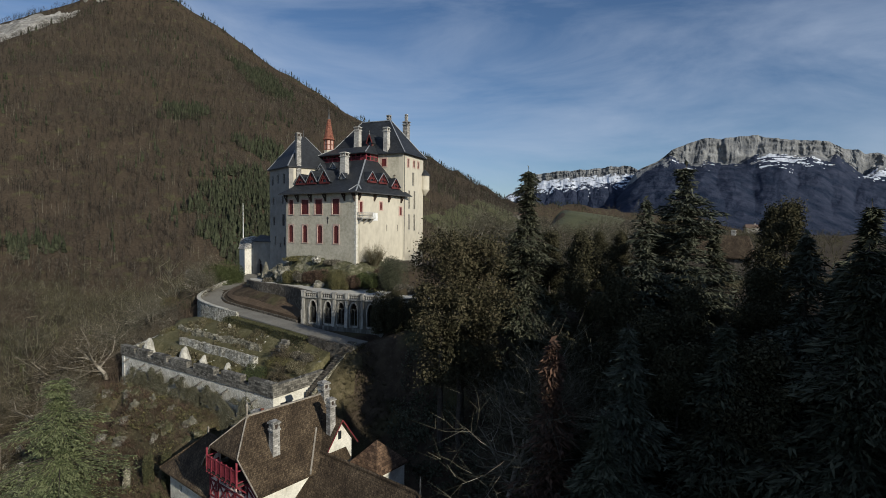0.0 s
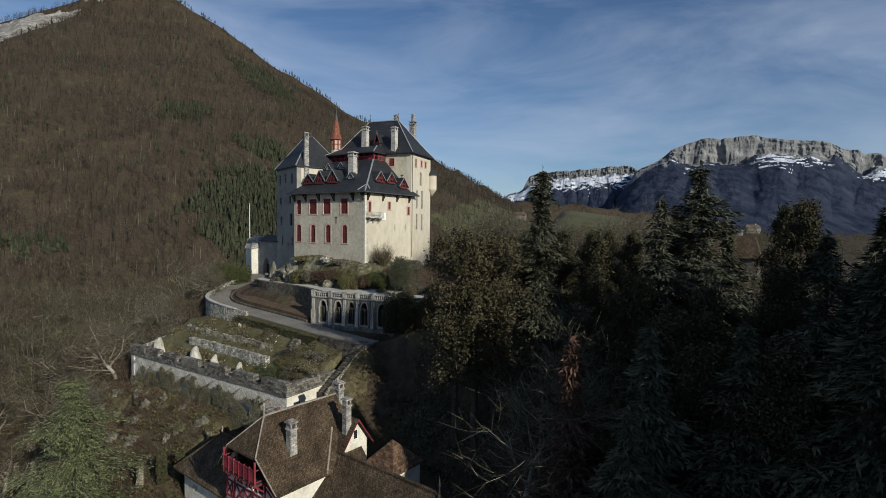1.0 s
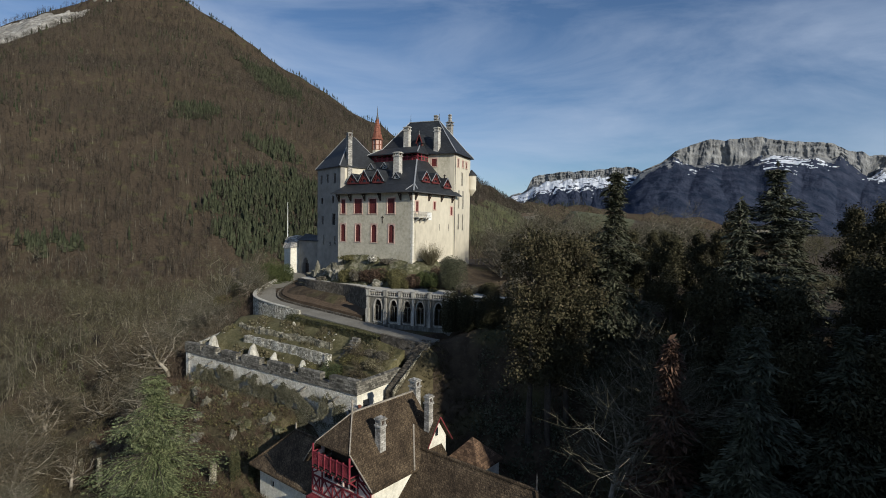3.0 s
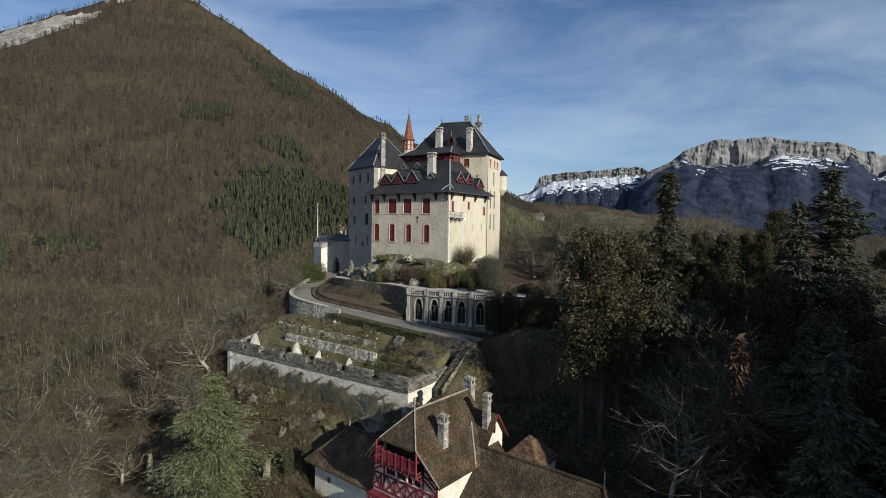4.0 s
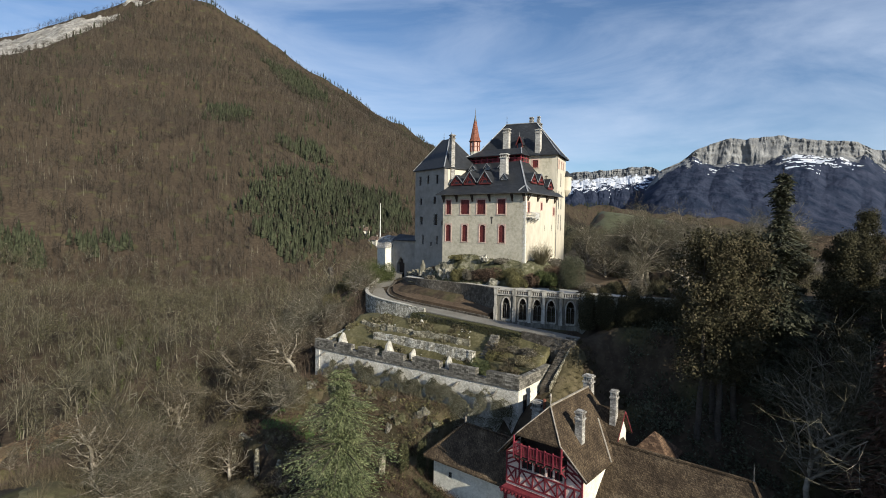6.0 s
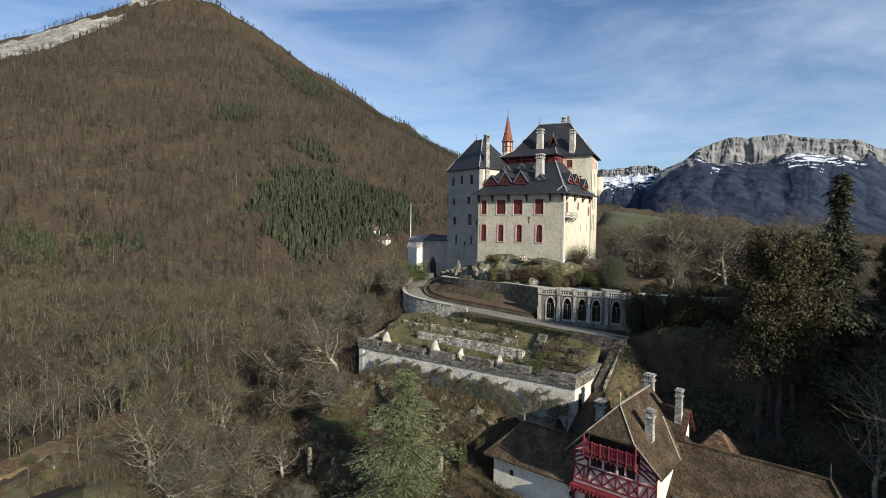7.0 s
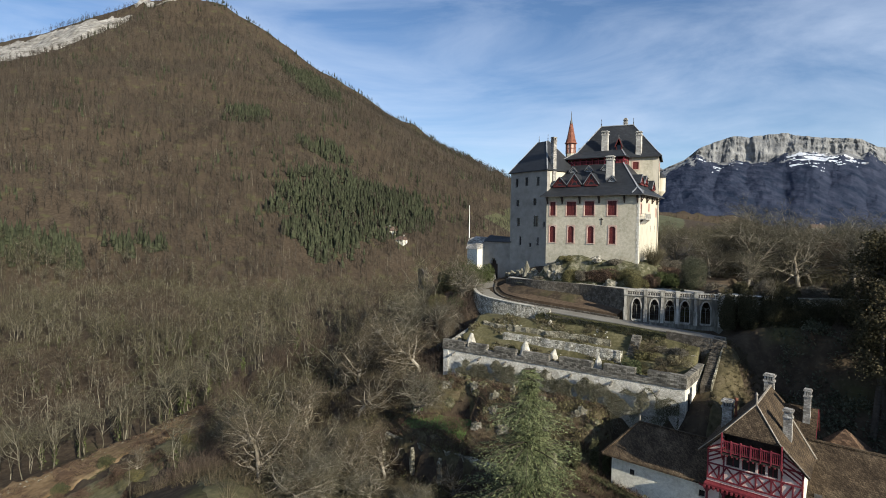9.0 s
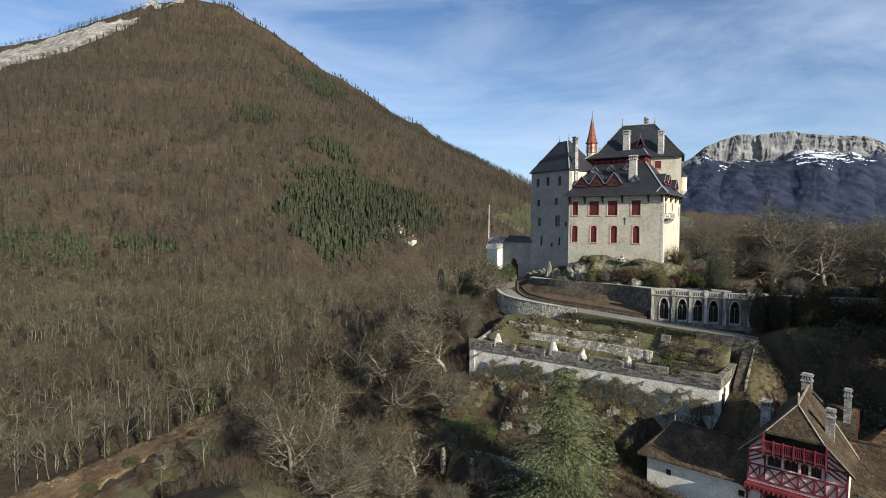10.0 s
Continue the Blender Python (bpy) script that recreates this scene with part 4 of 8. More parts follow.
# stair turret with a rust-coloured spire
part("turret_drum", lathe(bmesh.new(), [(1.0, 40.0), (1.0, 45.2)], 8, (-16.9, 10.3, 0), 0.39), M_PLASTER, castle)
bm = lathe(bmesh.new(), [(0.92, 45.2), (0.92, 47.3)], 8, (-16.9, 10.3, 0), 0.39)
lantern = part("lantern", bm, M_PINK, castle, "octagonal red-framed lantern of the stair turret")
bm = bmesh.new()
for i in range(8):
    a = 0.39 + i * math.pi / 4
    beam(bm, (-16.9 + 0.97 * math.cos(a), 10.3 + 0.97 * math.sin(a), 45.1), (-16.9 + 0.97 * math.cos(a), 10.3 + 0.97 * math.sin(a), 47.3), 0.16)
    a2 = a + math.pi / 4
    for z in (45.2, 46.2, 47.2):
        beam(bm, (-16.9 + 0.97 * math.cos(a), 10.3 + 0.97 * math.sin(a), z), (-16.9 + 0.97 * math.cos(a2), 10.3 + 0.97 * math.sin(a2), z), 0.12)
part("timber", bm, M_SPIRE, lantern)
spire = part("spire", lathe(bmesh.new(), [(1.32, 47.2), (1.05, 47.65), (0.82, 48.6), (0.3, 51.4)], 8, (-16.9, 10.3, 0), 0.39), M_SPIRE, castle, "rust-red shingled octagonal spire")
part("spire_tip", lathe(bmesh.new(), [(0.33, 51.35), (0.16, 52.1), (0.05, 52.9), (0.08, 53.0), (0.02, 54.0)], 8, (-16.9, 10.3, 0), 0.39), M_IRON, spire)

# the left tower, turned a little from the front
LT = pose(-18.0, 1.0, 0, 0, 0, -19.0)
tower = thing("castle_tower", "corner tower of the castle, grey on its shaded front, with a steep slate roof", "tower", CASTLE @ LT)
TW = 10.3
tw_rows = [(-8.4, 0.65, 38.0, 39.7), (-5.6, 0.75, 38.2, 39.9), (-2.4, 0.8, 38.0, 39.8), (-8.1, 0.85, 34.0, 35.3), (-3.2, 0.85, 34.1, 35.5), (-7.8, 0.85, 29.9, 31.5), (-2.8, 1.2, 29.8, 32.0), (-0.6, 0.45, 29.8, 30.7), (-7.2, 0.5, 25.9, 27.7), (-2.2, 0.5, 26.0, 27.6), (-4.3, 0.5, 25.6, 26.4)]
# Grey front and pale side put part of the shade and sun into colour.
part("wall", wall_x(-TW, 0, 0, 0.9, 17.0, 41.1, [(c - w / 2, c + w / 2, a, b) for c, w, a, b in tw_rows]), M_PLASTER_GREY, tower, "grey rendered tower wall, toned darker as a shaded face, with small dark windows")
for c, w, a, b in tw_rows:
    glass_window(c, 0.0, a, b, w, parent=tower)
part("wall", boxes((-0.9, -0.02, 0.9, 9.5, 17.0, 41.1)), M_PLASTER_SIDE, tower, "tower side in a paler tone for the sun on it")
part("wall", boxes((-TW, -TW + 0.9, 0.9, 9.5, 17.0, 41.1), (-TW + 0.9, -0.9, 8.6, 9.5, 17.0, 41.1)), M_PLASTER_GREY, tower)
bm = bmesh.new()
tc = [(-TW - 0.35, -0.35), (0.35, -0.35), (0.35, 9.9), (-TW - 0.35, 9.9)]
tr = [(-6.9, 4.4), (-4.4, 4.4), (-4.4, 5.2), (-6.9, 5.2)]
for i in range(4):
    j = (i + 1) % 4
    slab(bm, [(*tc[i], 41.1), (*tc[j], 41.1), (*tr[j], 47.6), (*tr[i], 47.6)], 0.16)
slab(bm, [(*p, 47.6) for p in tr], 0.16)
troof = part("roof", bm, M_SLATE, tower, "steep dark slate pyramid roof")
bm = bmesh.new()
for i in range(4):
    beam(bm, (*tc[i], 41.15), (*tr[i], 47.65), 0.2, 0.1)
part("hip_flashing", bm, M_LEAD, troof)
finial(-6.9, 4.8, 47.6, 1.5, troof)
finial(-4.4, 4.8, 47.6, 1.5, troof)
chimney(-0.15, 1.9, 38.5, 47.6, 0.72, 0.85, tower, 2, M_CHIMNEY_OLD)
chimney(-9.6, 7.6, 41.0, 44.5, 0.9, 0.9, tower)

# ---- gatehouse, gate wall and flagpole ----
gate = thing("gatehouse", "white rendered gate pier and grey wall with an arched gateway", "gatehouse", CASTLE @ pose(-39.0, 5.2, 0, 0, 0, -8))
bm = bmesh.new()
solid(bm, [(0, 0, 15), (3.4, -0.6, 15), (4.4, 2.2, 15), (0.4, 3.0, 15)], [(0, 0, 24.6), (3.4, -0.6, 24.7), (4.4, 2.2, 25.0), (0.4, 3.0, 25.0)])
part("gate_pier", bm, M_LIME, gate, "white rendered gate pier")
bm = bmesh.new()
solid(bm, [(-0.2, -0.2, 24.62), (3.6, -0.8, 24.72), (4.6, 2.4, 25.02), (-0.2, 3.2, 25.02)], [(-0.1, 0.5, 26.9), (1.6, 0.9, 26.6), (4.2, 2.3, 27.3), (-0.1, 3.1, 27.4)])
part("coping", bm, M_CHIMNEY_OLD, gate, "grey stone top of the gate pier")
part("gate_wall", wall_x(4.2, 11.5, 0.9, 2.1, 14.0, 26.3, [(5.6, 8.0, 14.0, 21.6), (6.0, 7.6, 21.6, 22.3), (6.4, 7.2, 22.3, 22.7)]), M_PLASTER_GREY, gate, "grey wall with an arched gateway")
part("door", boxes((5.6, 8.0, 1.7, 1.85, 17.0, 22.7)), M_DARKWOOD, gate, "dark wooden gate in the arch")
bm = bmesh.new()
solid(bm, [(4.4, 0.5, 26.35), (11.7, 0.5, 26.35), (11.7, 2.6, 27.2), (4.4, 2.6, 27.6)], [(4.4, 0.5, 26.5), (11.7, 0.5, 26.5), (11.7, 2.6, 27.4), (4.4, 2.6, 27.8)])
part("roof", bm, M_SLATE, gate, "narrow dark slate lean-to roof over the gateway")
px, py = from_castle(-39.3, 6.4)
pole = thing("flagpole", "slender white flagpole beside the gate pier", "flagpole", pose(px, py, 0))
part("pole", lathe(bmesh.new(), [(0.09, 20.0), (0.09, 27.0), (0.05, 34.4)], 8), M_WHITE, pole)
part("ball", lathe(bmesh.new(), [(0.02, 34.4), (0.1, 34.5), (0.02, 34.6)], 8), M_WHITE, pole)

# ---- castle terrace: court, arcade wall, drive, walled garden ----


def in_castle(points):
    return [(*from_castle(u, v), z) for u, v, z in points]


def strip(name, rows, mat, label, category, thick=0.25, kind="structure"):
    """A band between two lines of points, with thickness. rows: (left, right) pairs."""
    bm = bmesh.new()
    rings = []
    for a, b in rows:
        rings.append([bm.verts.new(p) for p in (a, b, (b[0], b[1], b[2] - thick), (a[0], a[1], a[2] - thick))])
    for p, q in zip(rings, rings[1:]):
        for i in range(4):
            bm.faces.new((p[i], p[(i + 1) % 4], q[(i + 1) % 4], q[i]))
    bm.faces.new(rings[0])
    bm.faces.new(rings[-1][::-1])
    return tagged(link_mesh(name, bm, mat), label, category, kind=kind)


def curve_points(rows, n):
    """A smooth line (Catmull-Rom) through rows of coordinates."""
    p = np.array(rows, float)
    p = np.vstack([2 * p[0] - p[1], p, 2 * p[-1] - p[-2]])
    out = []
    for i in range(1, len(p) - 2):
        for t in np.linspace(0, 1, n, endpoint=False):
            a, b, c, d = p[i - 1:i + 3]
            out.append(0.5 * (2 * b + (c - a) * t + (2 * a - 5 * b + 4 * c - d) * t ** 2 + (3 * b - a - 3 * c + d) * t ** 3))
    return np.array(out + [p[-2]])


DRIVE = curve_points([(-33.5, 5.0, 19.4), (-30.2, -0.5, 18.7), (-28.0, -5.0, 18.0), (-25.6, -9.5, 17.3), (-22.0, -12.6, 16.7), (-16.0, -14.0, 16.3), (-8.0, -14.7, 15.95), (2.0, -15.8, 15.55), (12.5, -17.0, 15.2), (16.0, -16.6, 14.9)], 8)


def offset_line(line, d):
    """The line moved sideways, to its left for positive d."""
    g = np.gradient(line[:, :2], axis=0)
    g /= np.linalg.norm(g, axis=1)[:, None]
    return np.column_stack([line[:, 0] - g[:, 1] * d, line[:, 1] + g[:, 0] * d, line[:, 2]])


left_edge, right_edge = offset_line(DRIVE, 1.7), offset_line(DRIVE, -1.7)
strip("road", [(a, b) for a, b in zip(in_castle(left_edge), in_castle(right_edge))], M_ASPHALT, "pale worn asphalt drive curving up to the castle gate", "road", 3.0)


def line_wall(name, line, base, h, w, mat, label, category="wall", kind="structure", rough=0.05):
    """A wall that follows a line in the castle's axes: from the height base up to h above the line."""
    a, b = in_castle(offset_line(line, w / 2)), in_castle(offset_line(line, -w / 2))
    bm = bmesh.new()
    rings = []
    for p, q, z in zip(a, b, line[:, 2]):
        rings.append([bm.verts.new(c) for c in ((p[0], p[1], base), (q[0], q[1], base), (q[0], q[1], z + h), (p[0], p[1], z + h))])
    for p, q in zip(rings, rings[1:]):
        for i in range(4):
            bm.faces.new((p[i], p[(i + 1) % 4], q[(i + 1) % 4], q[i]))
    bm.faces.new(rings[0][::-1])
    bm.faces.new(rings[-1])
    ob = tagged(link_mesh(name, weather(bm, rough, 0.8 if rough < 0.1 else 1.3), mat), label, category, kind=kind)
    return ob


cut = [i for i, p in enumerate(DRIVE) if p[1] < 2 and p[0] < -9]
line_wall("drive_wall", offset_line(DRIVE, -1.95)[cut], 11.0, 0.45, 0.5, M_STONE_DRY, "curving pale dry-stone retaining wall beside the drive")
rim = [i for i, p in enumerate(DRIVE) if p[1] < 2 and p[0] < -12]
strip("trim", list(zip(in_castle(offset_line(DRIVE, -1.65)[rim] + np.array([0, 0, 0.56])), in_castle(offset_line(DRIVE, -2.26)[rim] + np.array([0, 0, 0.54])))), M_STONE_WHITE, "pale stone coping along the drive wall", "coping", 0.13)
cut = [i for i, p in enumerate(DRIVE) if p[1] < -3 and p[0] < 1]
line_wall("kerb_wall", offset_line(DRIVE, 1.95)[cut], 15.0, 0.3, 0.35, M_STONE_BROWN, "low mossy stone edge beside the drive")
cut = [i for i, p in enumerate(DRIVE) if p[0] > 9.0]
line_wall("drive_wall", offset_line(DRIVE, -1.9)[cut], 10.0, 0.12, 0.45, M_STONE_BROWN, "mossy brown stone edge where the drive ends")

# flower bank inside the bend and its retaining wall
bank = [(-24.2, -6.8, 18.2), (-21.0, -10.2, 17.5), (-16.0, -11.8, 17.1), (-8.0, -12.5, 16.7), (0.5, -13.2, 16.2)]
back = [(-23.0, -4.6, 19.0), (-19.0, -7.2, 18.6), (-14.5, -8.6, 18.2), (-7.0, -9.2, 17.6), (1.0, -10.6, 17.0)]
M_BANK = material("brown_heather_bank", (0.048, 0.033, 0.02), (0.085, 0.058, 0.036), (0.135, 0.098, 0.062), 2.5, 0.3, 0.95, 0.8)
strip("bank", list(zip(in_castle(curve_points(back, 5)), in_castle(curve_points(bank, 5)))), M_BANK, "russet-brown planted bank beside the drive", "planting bank", 2.5)
wl_line = np.array([(-24.0, -3.6, 19.2), (-19.5, -6.6, 19.6), (-14.5, -8.1, 19.7), (-7.0, -8.9, 19.7), (1.2, -11.5, 19.7)])
line_wall("court_wall", curve_points(wl_line, 5), 14.0, 0.35, 0.7, M_STONE_BROWN, "old brown retaining wall below the castle rock")

# court in front of the castle
court = bmesh.new()
ring = [(-24, -3.3), (-19.5, -6.3), (-14.5, -7.8), (-7, -8.6), (1.0, -9.6), (14.0, -6.5), (15.2, -9.4), (30, -6.5), (33, -2.5), (17, -4.0), (10, 1.5), (4, 26), (-24, 16)]
solid(court, [(*from_castle(u, v), 15.0) for u, v in ring], [(*from_castle(u, v), 19.72) for u, v in ring])
tagged(link_mesh("court", court, M_GRAVEL), "pale gravel court around the castle", "court", kind="structure")

# the arcade: a blind wall with five pointed arches
arc = thing("arcade", "weathered grey gothic arcade wall with five pointed arches", "arcade", CASTLE @ pose(1.5, -13.1, 0, 0, 0, 13.0))
AL = 13.45
centres = [1.78, 4.33, 6.48, 8.56, 11.36]


def arch_holes(c, w, z0, zs, zt):
    """A pointed opening, as a stack of narrowing bands."""
    rows = [(c - w / 2, c + w / 2, z0, zs)]
    n = 8
    for i in range(n):
        a = (i + 0.5) / n
        half = w / 2 * math.sqrt(max(0.0, 1 - a ** 1.7))
        rows.append((c - half, c + half, zs + (zt - zs) * i / n, zs + (zt - zs) * (i + 1) / n))
    return rows


hs = []
for c in centres:
    hs += arch_holes(c, 1.22, 15.7, 17.75, 18.95)
part("arcade_wall", wall_x(0, AL, 0, 0.45, 14.5, 19.3, hs), M_ARCADE_WALL, arc, "grey limestone wall with pointed openings")
# Back wall coloured dark and the top closed so the openings read as shade.
part("wall", boxes((0, AL, 2.6, 3.0, 14.5, 19.6)), M_DARKWOOD, arc, "recessed back wall coloured dark for the shade in the arches")
part("floor", boxes((0, AL, 0.45, 2.6, 14.5, 15.4)), M_STONE_DARK, arc)
part("vault", boxes((0, AL, 0.45, 2.6, 19.3, 19.5)), M_STONE_DARK, arc)
for c in centres:
    bm = bmesh.new()
    n = 10
    for side in (-1, 1):
        prev = Vector((c + side * 0.68, -0.02, 15.6))
        pts = [Vector((c + side * 0.68, -0.02, 17.75))]
        for i in range(1, n + 1):
            a = i / n
            pts.append(Vector((c + side * 0.68 * math.sqrt(max(0, 1 - a ** 1.7)), -0.02, 17.75 + 1.27 * a)))
        for p in pts:
            beam(bm, prev, p, 0.14, 0.2)
            prev = p
    part("arch_moulding", bm, M_ARCADE, arc)
    tracery = boxes((c - 0.035, c + 0.035, 0.18, 0.28, 15.7, 18.0))
    for side in (-1, 1):
        prev = Vector((c + side * 0.56, 0.23, 17.6))
        for i in range(1, 7):
            a = math.pi * i / 6
            p = Vector((c + side * (0.3 + 0.26 * math.cos(a)), 0.23, 17.6 + 0.42 * math.sin(a)))
            beam(tracery, prev, p, 0.06, 0.08)
            prev = p
    part("tracery", tracery, M_ARCADE_WALL, arc, "grey stone window tracery")
    part("mullion", boxes(*[(c + d - 0.014, c + d + 0.014, 0.32, 0.35, 15.7, 18.6) for d in (-0.33, 0.33)], (c - 0.6, c + 0.6, 0.36, 0.385, 16.5, 16.53), (c - 0.6, c + 0.6, 0.36, 0.385, 17.3, 17.33)), M_IRON, arc, "dark iron window bars")
    part("apron", boxes((c - 0.62, c + 0.62, -0.06, 0.0, 15.05, 15.55), (c - 0.7, c + 0.7, -0.14, 0.0, 15.55, 15.68)), M_ARCADE, arc)
for u in (0.15, 3.05, 5.42, 7.52, 9.98, 13.2):
    bm = boxes((u - 0.24, u + 0.24, -0.42, 0.0, 14.5, 17.4), (u - 0.18, u + 0.18, -0.28, 0.0, 17.4, 19.2))
    solid(bm, [(u - 0.24, -0.42, 17.4), (u + 0.24, -0.42, 17.4), (u + 0.24, 0, 17.4), (u - 0.24, 0, 17.4)], [(u - 0.18, -0.28, 17.65), (u + 0.18, -0.28, 17.65), (u + 0.18, 0, 17.65), (u - 0.18, 0, 17.65)])
    part("buttress", bm, M_ARCADE, arc, "pale stone buttress")
    part("pedestal", boxes((u - 0.26, u + 0.26, -0.3, 0.3, 19.45, 20.25), (u - 0.3, u + 0.3, -0.34, 0.34, 20.25, 20.34)), M_ARCADE, arc)
part("cornice", boxes((-0.1, AL + 0.1, -0.2, 0.6, 19.3, 19.46)), M_ARCADE, arc)
part("parapet_rail", boxes((-0.1, AL + 0.1, -0.16, 0.2, 20.02, 20.18)), M_ARCADE, arc)
for a, b in ((0.45, 2.75), (3.35, 5.12), (5.72, 7.22), (7.82, 9.68), (10.28, 12.9)):
    n = int((b - a) / 0.3)
    for i in range(n + 1):
        u = a + (b - a) * i / n
        part("baluster", lathe(bmesh.new(), [(0.07, 19.46), (0.05, 19.55), (0.1, 19.7), (0.05, 19.9), (0.08, 20.02)], 6, (u, 0.02, 0)), M_ARCADE, arc)
part("plinth", boxes((-0.2, AL + 0.2, -0.5, 0.0, 14.0, 15.4)), M_ARCADE_WALL, arc)
part("wall", boxes((AL, AL + 0.45, -0.3, 1.2, 12.0, 19.6)), M_ARCADE, arc)

# low court wall that runs on from the arcade, with ivy below
line_wall("court_wall", curve_points([(15.1, -9.9, 19.7), (22.0, -9.3, 19.9), (33.0, -6.0, 20.3), (45.0, -1.0, 20.7)], 5), 6.0, 0.35, 0.5, M_STONE_MOSS, "pale low stone wall along the court's edge")

# walled garden terrace
def terrace_ground():
    us, vs = np.linspace(-21.6, 13.2, 80), np.linspace(-26.3, -15.6, 34)
    uu, vv = np.meshgrid(us, vs)
    x, y = -14.8 + uu * CA - vv * CS, 88.8 + uu * CS + vv * CA
    z = terrace(x, y)
    drive_z = np.interp(uu, DRIVE[30:, 0], DRIVE[30:, 2]) - 0.35
    z = np.minimum(z, drive_z)
    n, h = len(us), len(vs)
    i = (np.arange(h - 1)[:, None] * n + np.arange(n - 1)[None, :]).ravel()
    ob = raw_mesh("lawn", np.stack([x.ravel(), y.ravel(), z.ravel()], 1), np.stack([i, i + 1, i + 1 + n, i + n], 1), M_GRASS, smooth=True)
    mod = ob.modifiers.new("depth", "SOLIDIFY")
    mod.thickness, mod.offset = 1.5, -1
    tagged(ob, "mossy winter grass of the walled garden terrace", "lawn", kind="structure")


terrace_ground()
TER = CASTLE @ Matrix.Identity(4)
wall = thing("terrace_wall", "tall pale rubble retaining wall with a dark crenellated parapet", "retaining wall", TER, kind="structure")
A, B, C = Vector((-23.1, -26.9, 0)), Vector((13.1, -27.85, 0)), Vector((14.0, -21.0, 0))
D = Vector((-21.5, -15.5, 0))


def wall_run(p, q, z0, z1, z2, z3, w, mat, name, label=""):
    """A straight wall between two plan points: base z0/z1 and top z2/z3 at its two ends, w thick to the left of its line."""
    d = (q - p).normalized()
    o = Vector((-d.y, d.x, 0)) * w
    bm = bmesh.new()
    n = max(2, int((q - p).length / 0.8))
    rings = []
    for i in range(n + 1):
        f = i / n
        c = p.lerp(q, f)
        lo, hi = z0 + (z1 - z0) * f, z2 + (z3 - z2) * f
        rings.append([bm.verts.new(k) for k in ((c.x, c.y, lo), (c.x + o.x, c.y + o.y, lo), (c.x + o.x, c.y + o.y, hi), (c.x, c.y, hi))])
    for a, b in zip(rings, rings[1:]):
        for i in range(4):
            bm.faces.new((a[i], a[(i + 1) % 4], b[(i + 1) % 4], b[i]))
    bm.faces.new(rings[0][::-1])
    bm.faces.new(rings[-1])
    return part(name, weather(bm, 0.04, 0.9), mat, wall, label)


wall_run(A, B, 0.0, 3.0, 10.0, 10.35, 1.2, M_STONE_WALL, "wall", "pale sunlit rubble wall")
wall_run(B, C, 3.0, 8.0, 10.35, 10.9, 1.2, M_LIME, "wall", "white rendered end wall")
wall_run(D, A, 8.0, 0.0, 13.5, 10.0, 1.0, M_STONE_WALL, "wall")
wall_run(A + Vector((-0.1, -0.12, 0)), B + Vector((0.1, -0.12, 0)), 10.0, 10.35, 10.75, 11.1, 0.75, M_STONE_DARK, "parapet", "dark weathered coursed parapet")
wall_run(B + Vector((0.12, -0.1, 0)), C + Vector((0.12, 0, 0)), 10.35, 10.9, 11.75, 12.2, 0.75, M_STONE_DARK, "parapet")
wall_run(D + Vector((-0.1, 0, 0)), A + Vector((-0.1, 0, 0)), 13.5, 10.0, 14.0, 10.6, 0.6, M_STONE_DRY, "parapet")
run = (B - A).normalized()
for i, (a, b) in enumerate(((0.0, 4.2), (5.0, 8.2), (9.6, 13.2), (14.4, 18.4), (20.0, 24.6), (26.2, 30.2), (31.8, 36.2))):
    p, q = A + run * a, A + run * b
    f0, f1 = a / 36.2, b / 36.2
    wall_run(p + Vector((0, -0.14, 0)), q + Vector((0, -0.14, 0)), 10.75 + 0.35 * f0, 10.75 + 0.35 * f1, 11.55 + 0.45 * f0, 11.55 + 0.45 * f1, 0.8, M_STONE_DARK, "merlon")
for a in (2.3, 7.2, 11.6, 16.4, 21.8, 27.4, 33.2):
    p = A + run * a
    bm = bmesh.new()
    beam(bm, (p.x, p.y + 0.3, 9.75), (p.x - 0.15, p.y - 0.75, 9.3), 0.2)
    part("waterspout", bm, M_STONE_DARK, wall, "jutting stone waterspout")
part("opening", boxes((13.25, 13.4, -27.0, -26.2, 7.2, 9.6)), M_GLASS, wall, "narrow dark doorway")

# stairs down the terrace's end
stairs = thing("garden_stairs", "steep worn stone garden steps with a side wall", "stairs", CASTLE)
for i in range(24):
    f = i / 23
    part("step", boxes((14.1 + 0.6 * f, 15.3 + 0.6 * f, -24.0 + 6.4 * f, -23.6 + 6.4 * f, 6.0, 10.3 + 4.9 * f)), M_STONE_BROWN, stairs)
bm = bmesh.new()
solid(bm, [(15.32, -24.2, 6), (15.55, -24.2, 6), (16.15, -17.4, 6), (15.92, -17.4, 6)], [(15.32, -24.2, 10.45), (15.5, -24.2, 10.45), (16.1, -17.4, 15.3), (15.92, -17.4, 15.3)])
part("side_wall", bm, M_STONE_MOSS, stairs)

# inner garden walls
gw = curve_points([(-14.5, -22.6, 12.1), (-8.0, -22.8, 12.1), (-1.0, -23.2, 12.1), (4.2, -23.4, 12.0)], 9)
line_wall("garden_wall", gw, 9.8, 0.85, 0.6, M_STONE_DRY, "low pale dry-stone garden wall on the terrace", rough=0.16)
gw = curve_points([(-20.0, -19.4, 13.6), (-14.0, -20.4, 13.6), (-6.0, -20.6, 13.7), (2.0, -20.9, 13.7)], 9)
line_wall("garden_wall", gw, 11.0, 0.02, 0.5, M_STONE_MOSS, "ruined low dry-stone garden wall overgrown with grass", rough=0.42)
gsteps = thing("garden_steps", "narrow stone steps up the garden terrace", "stairs", CASTLE)
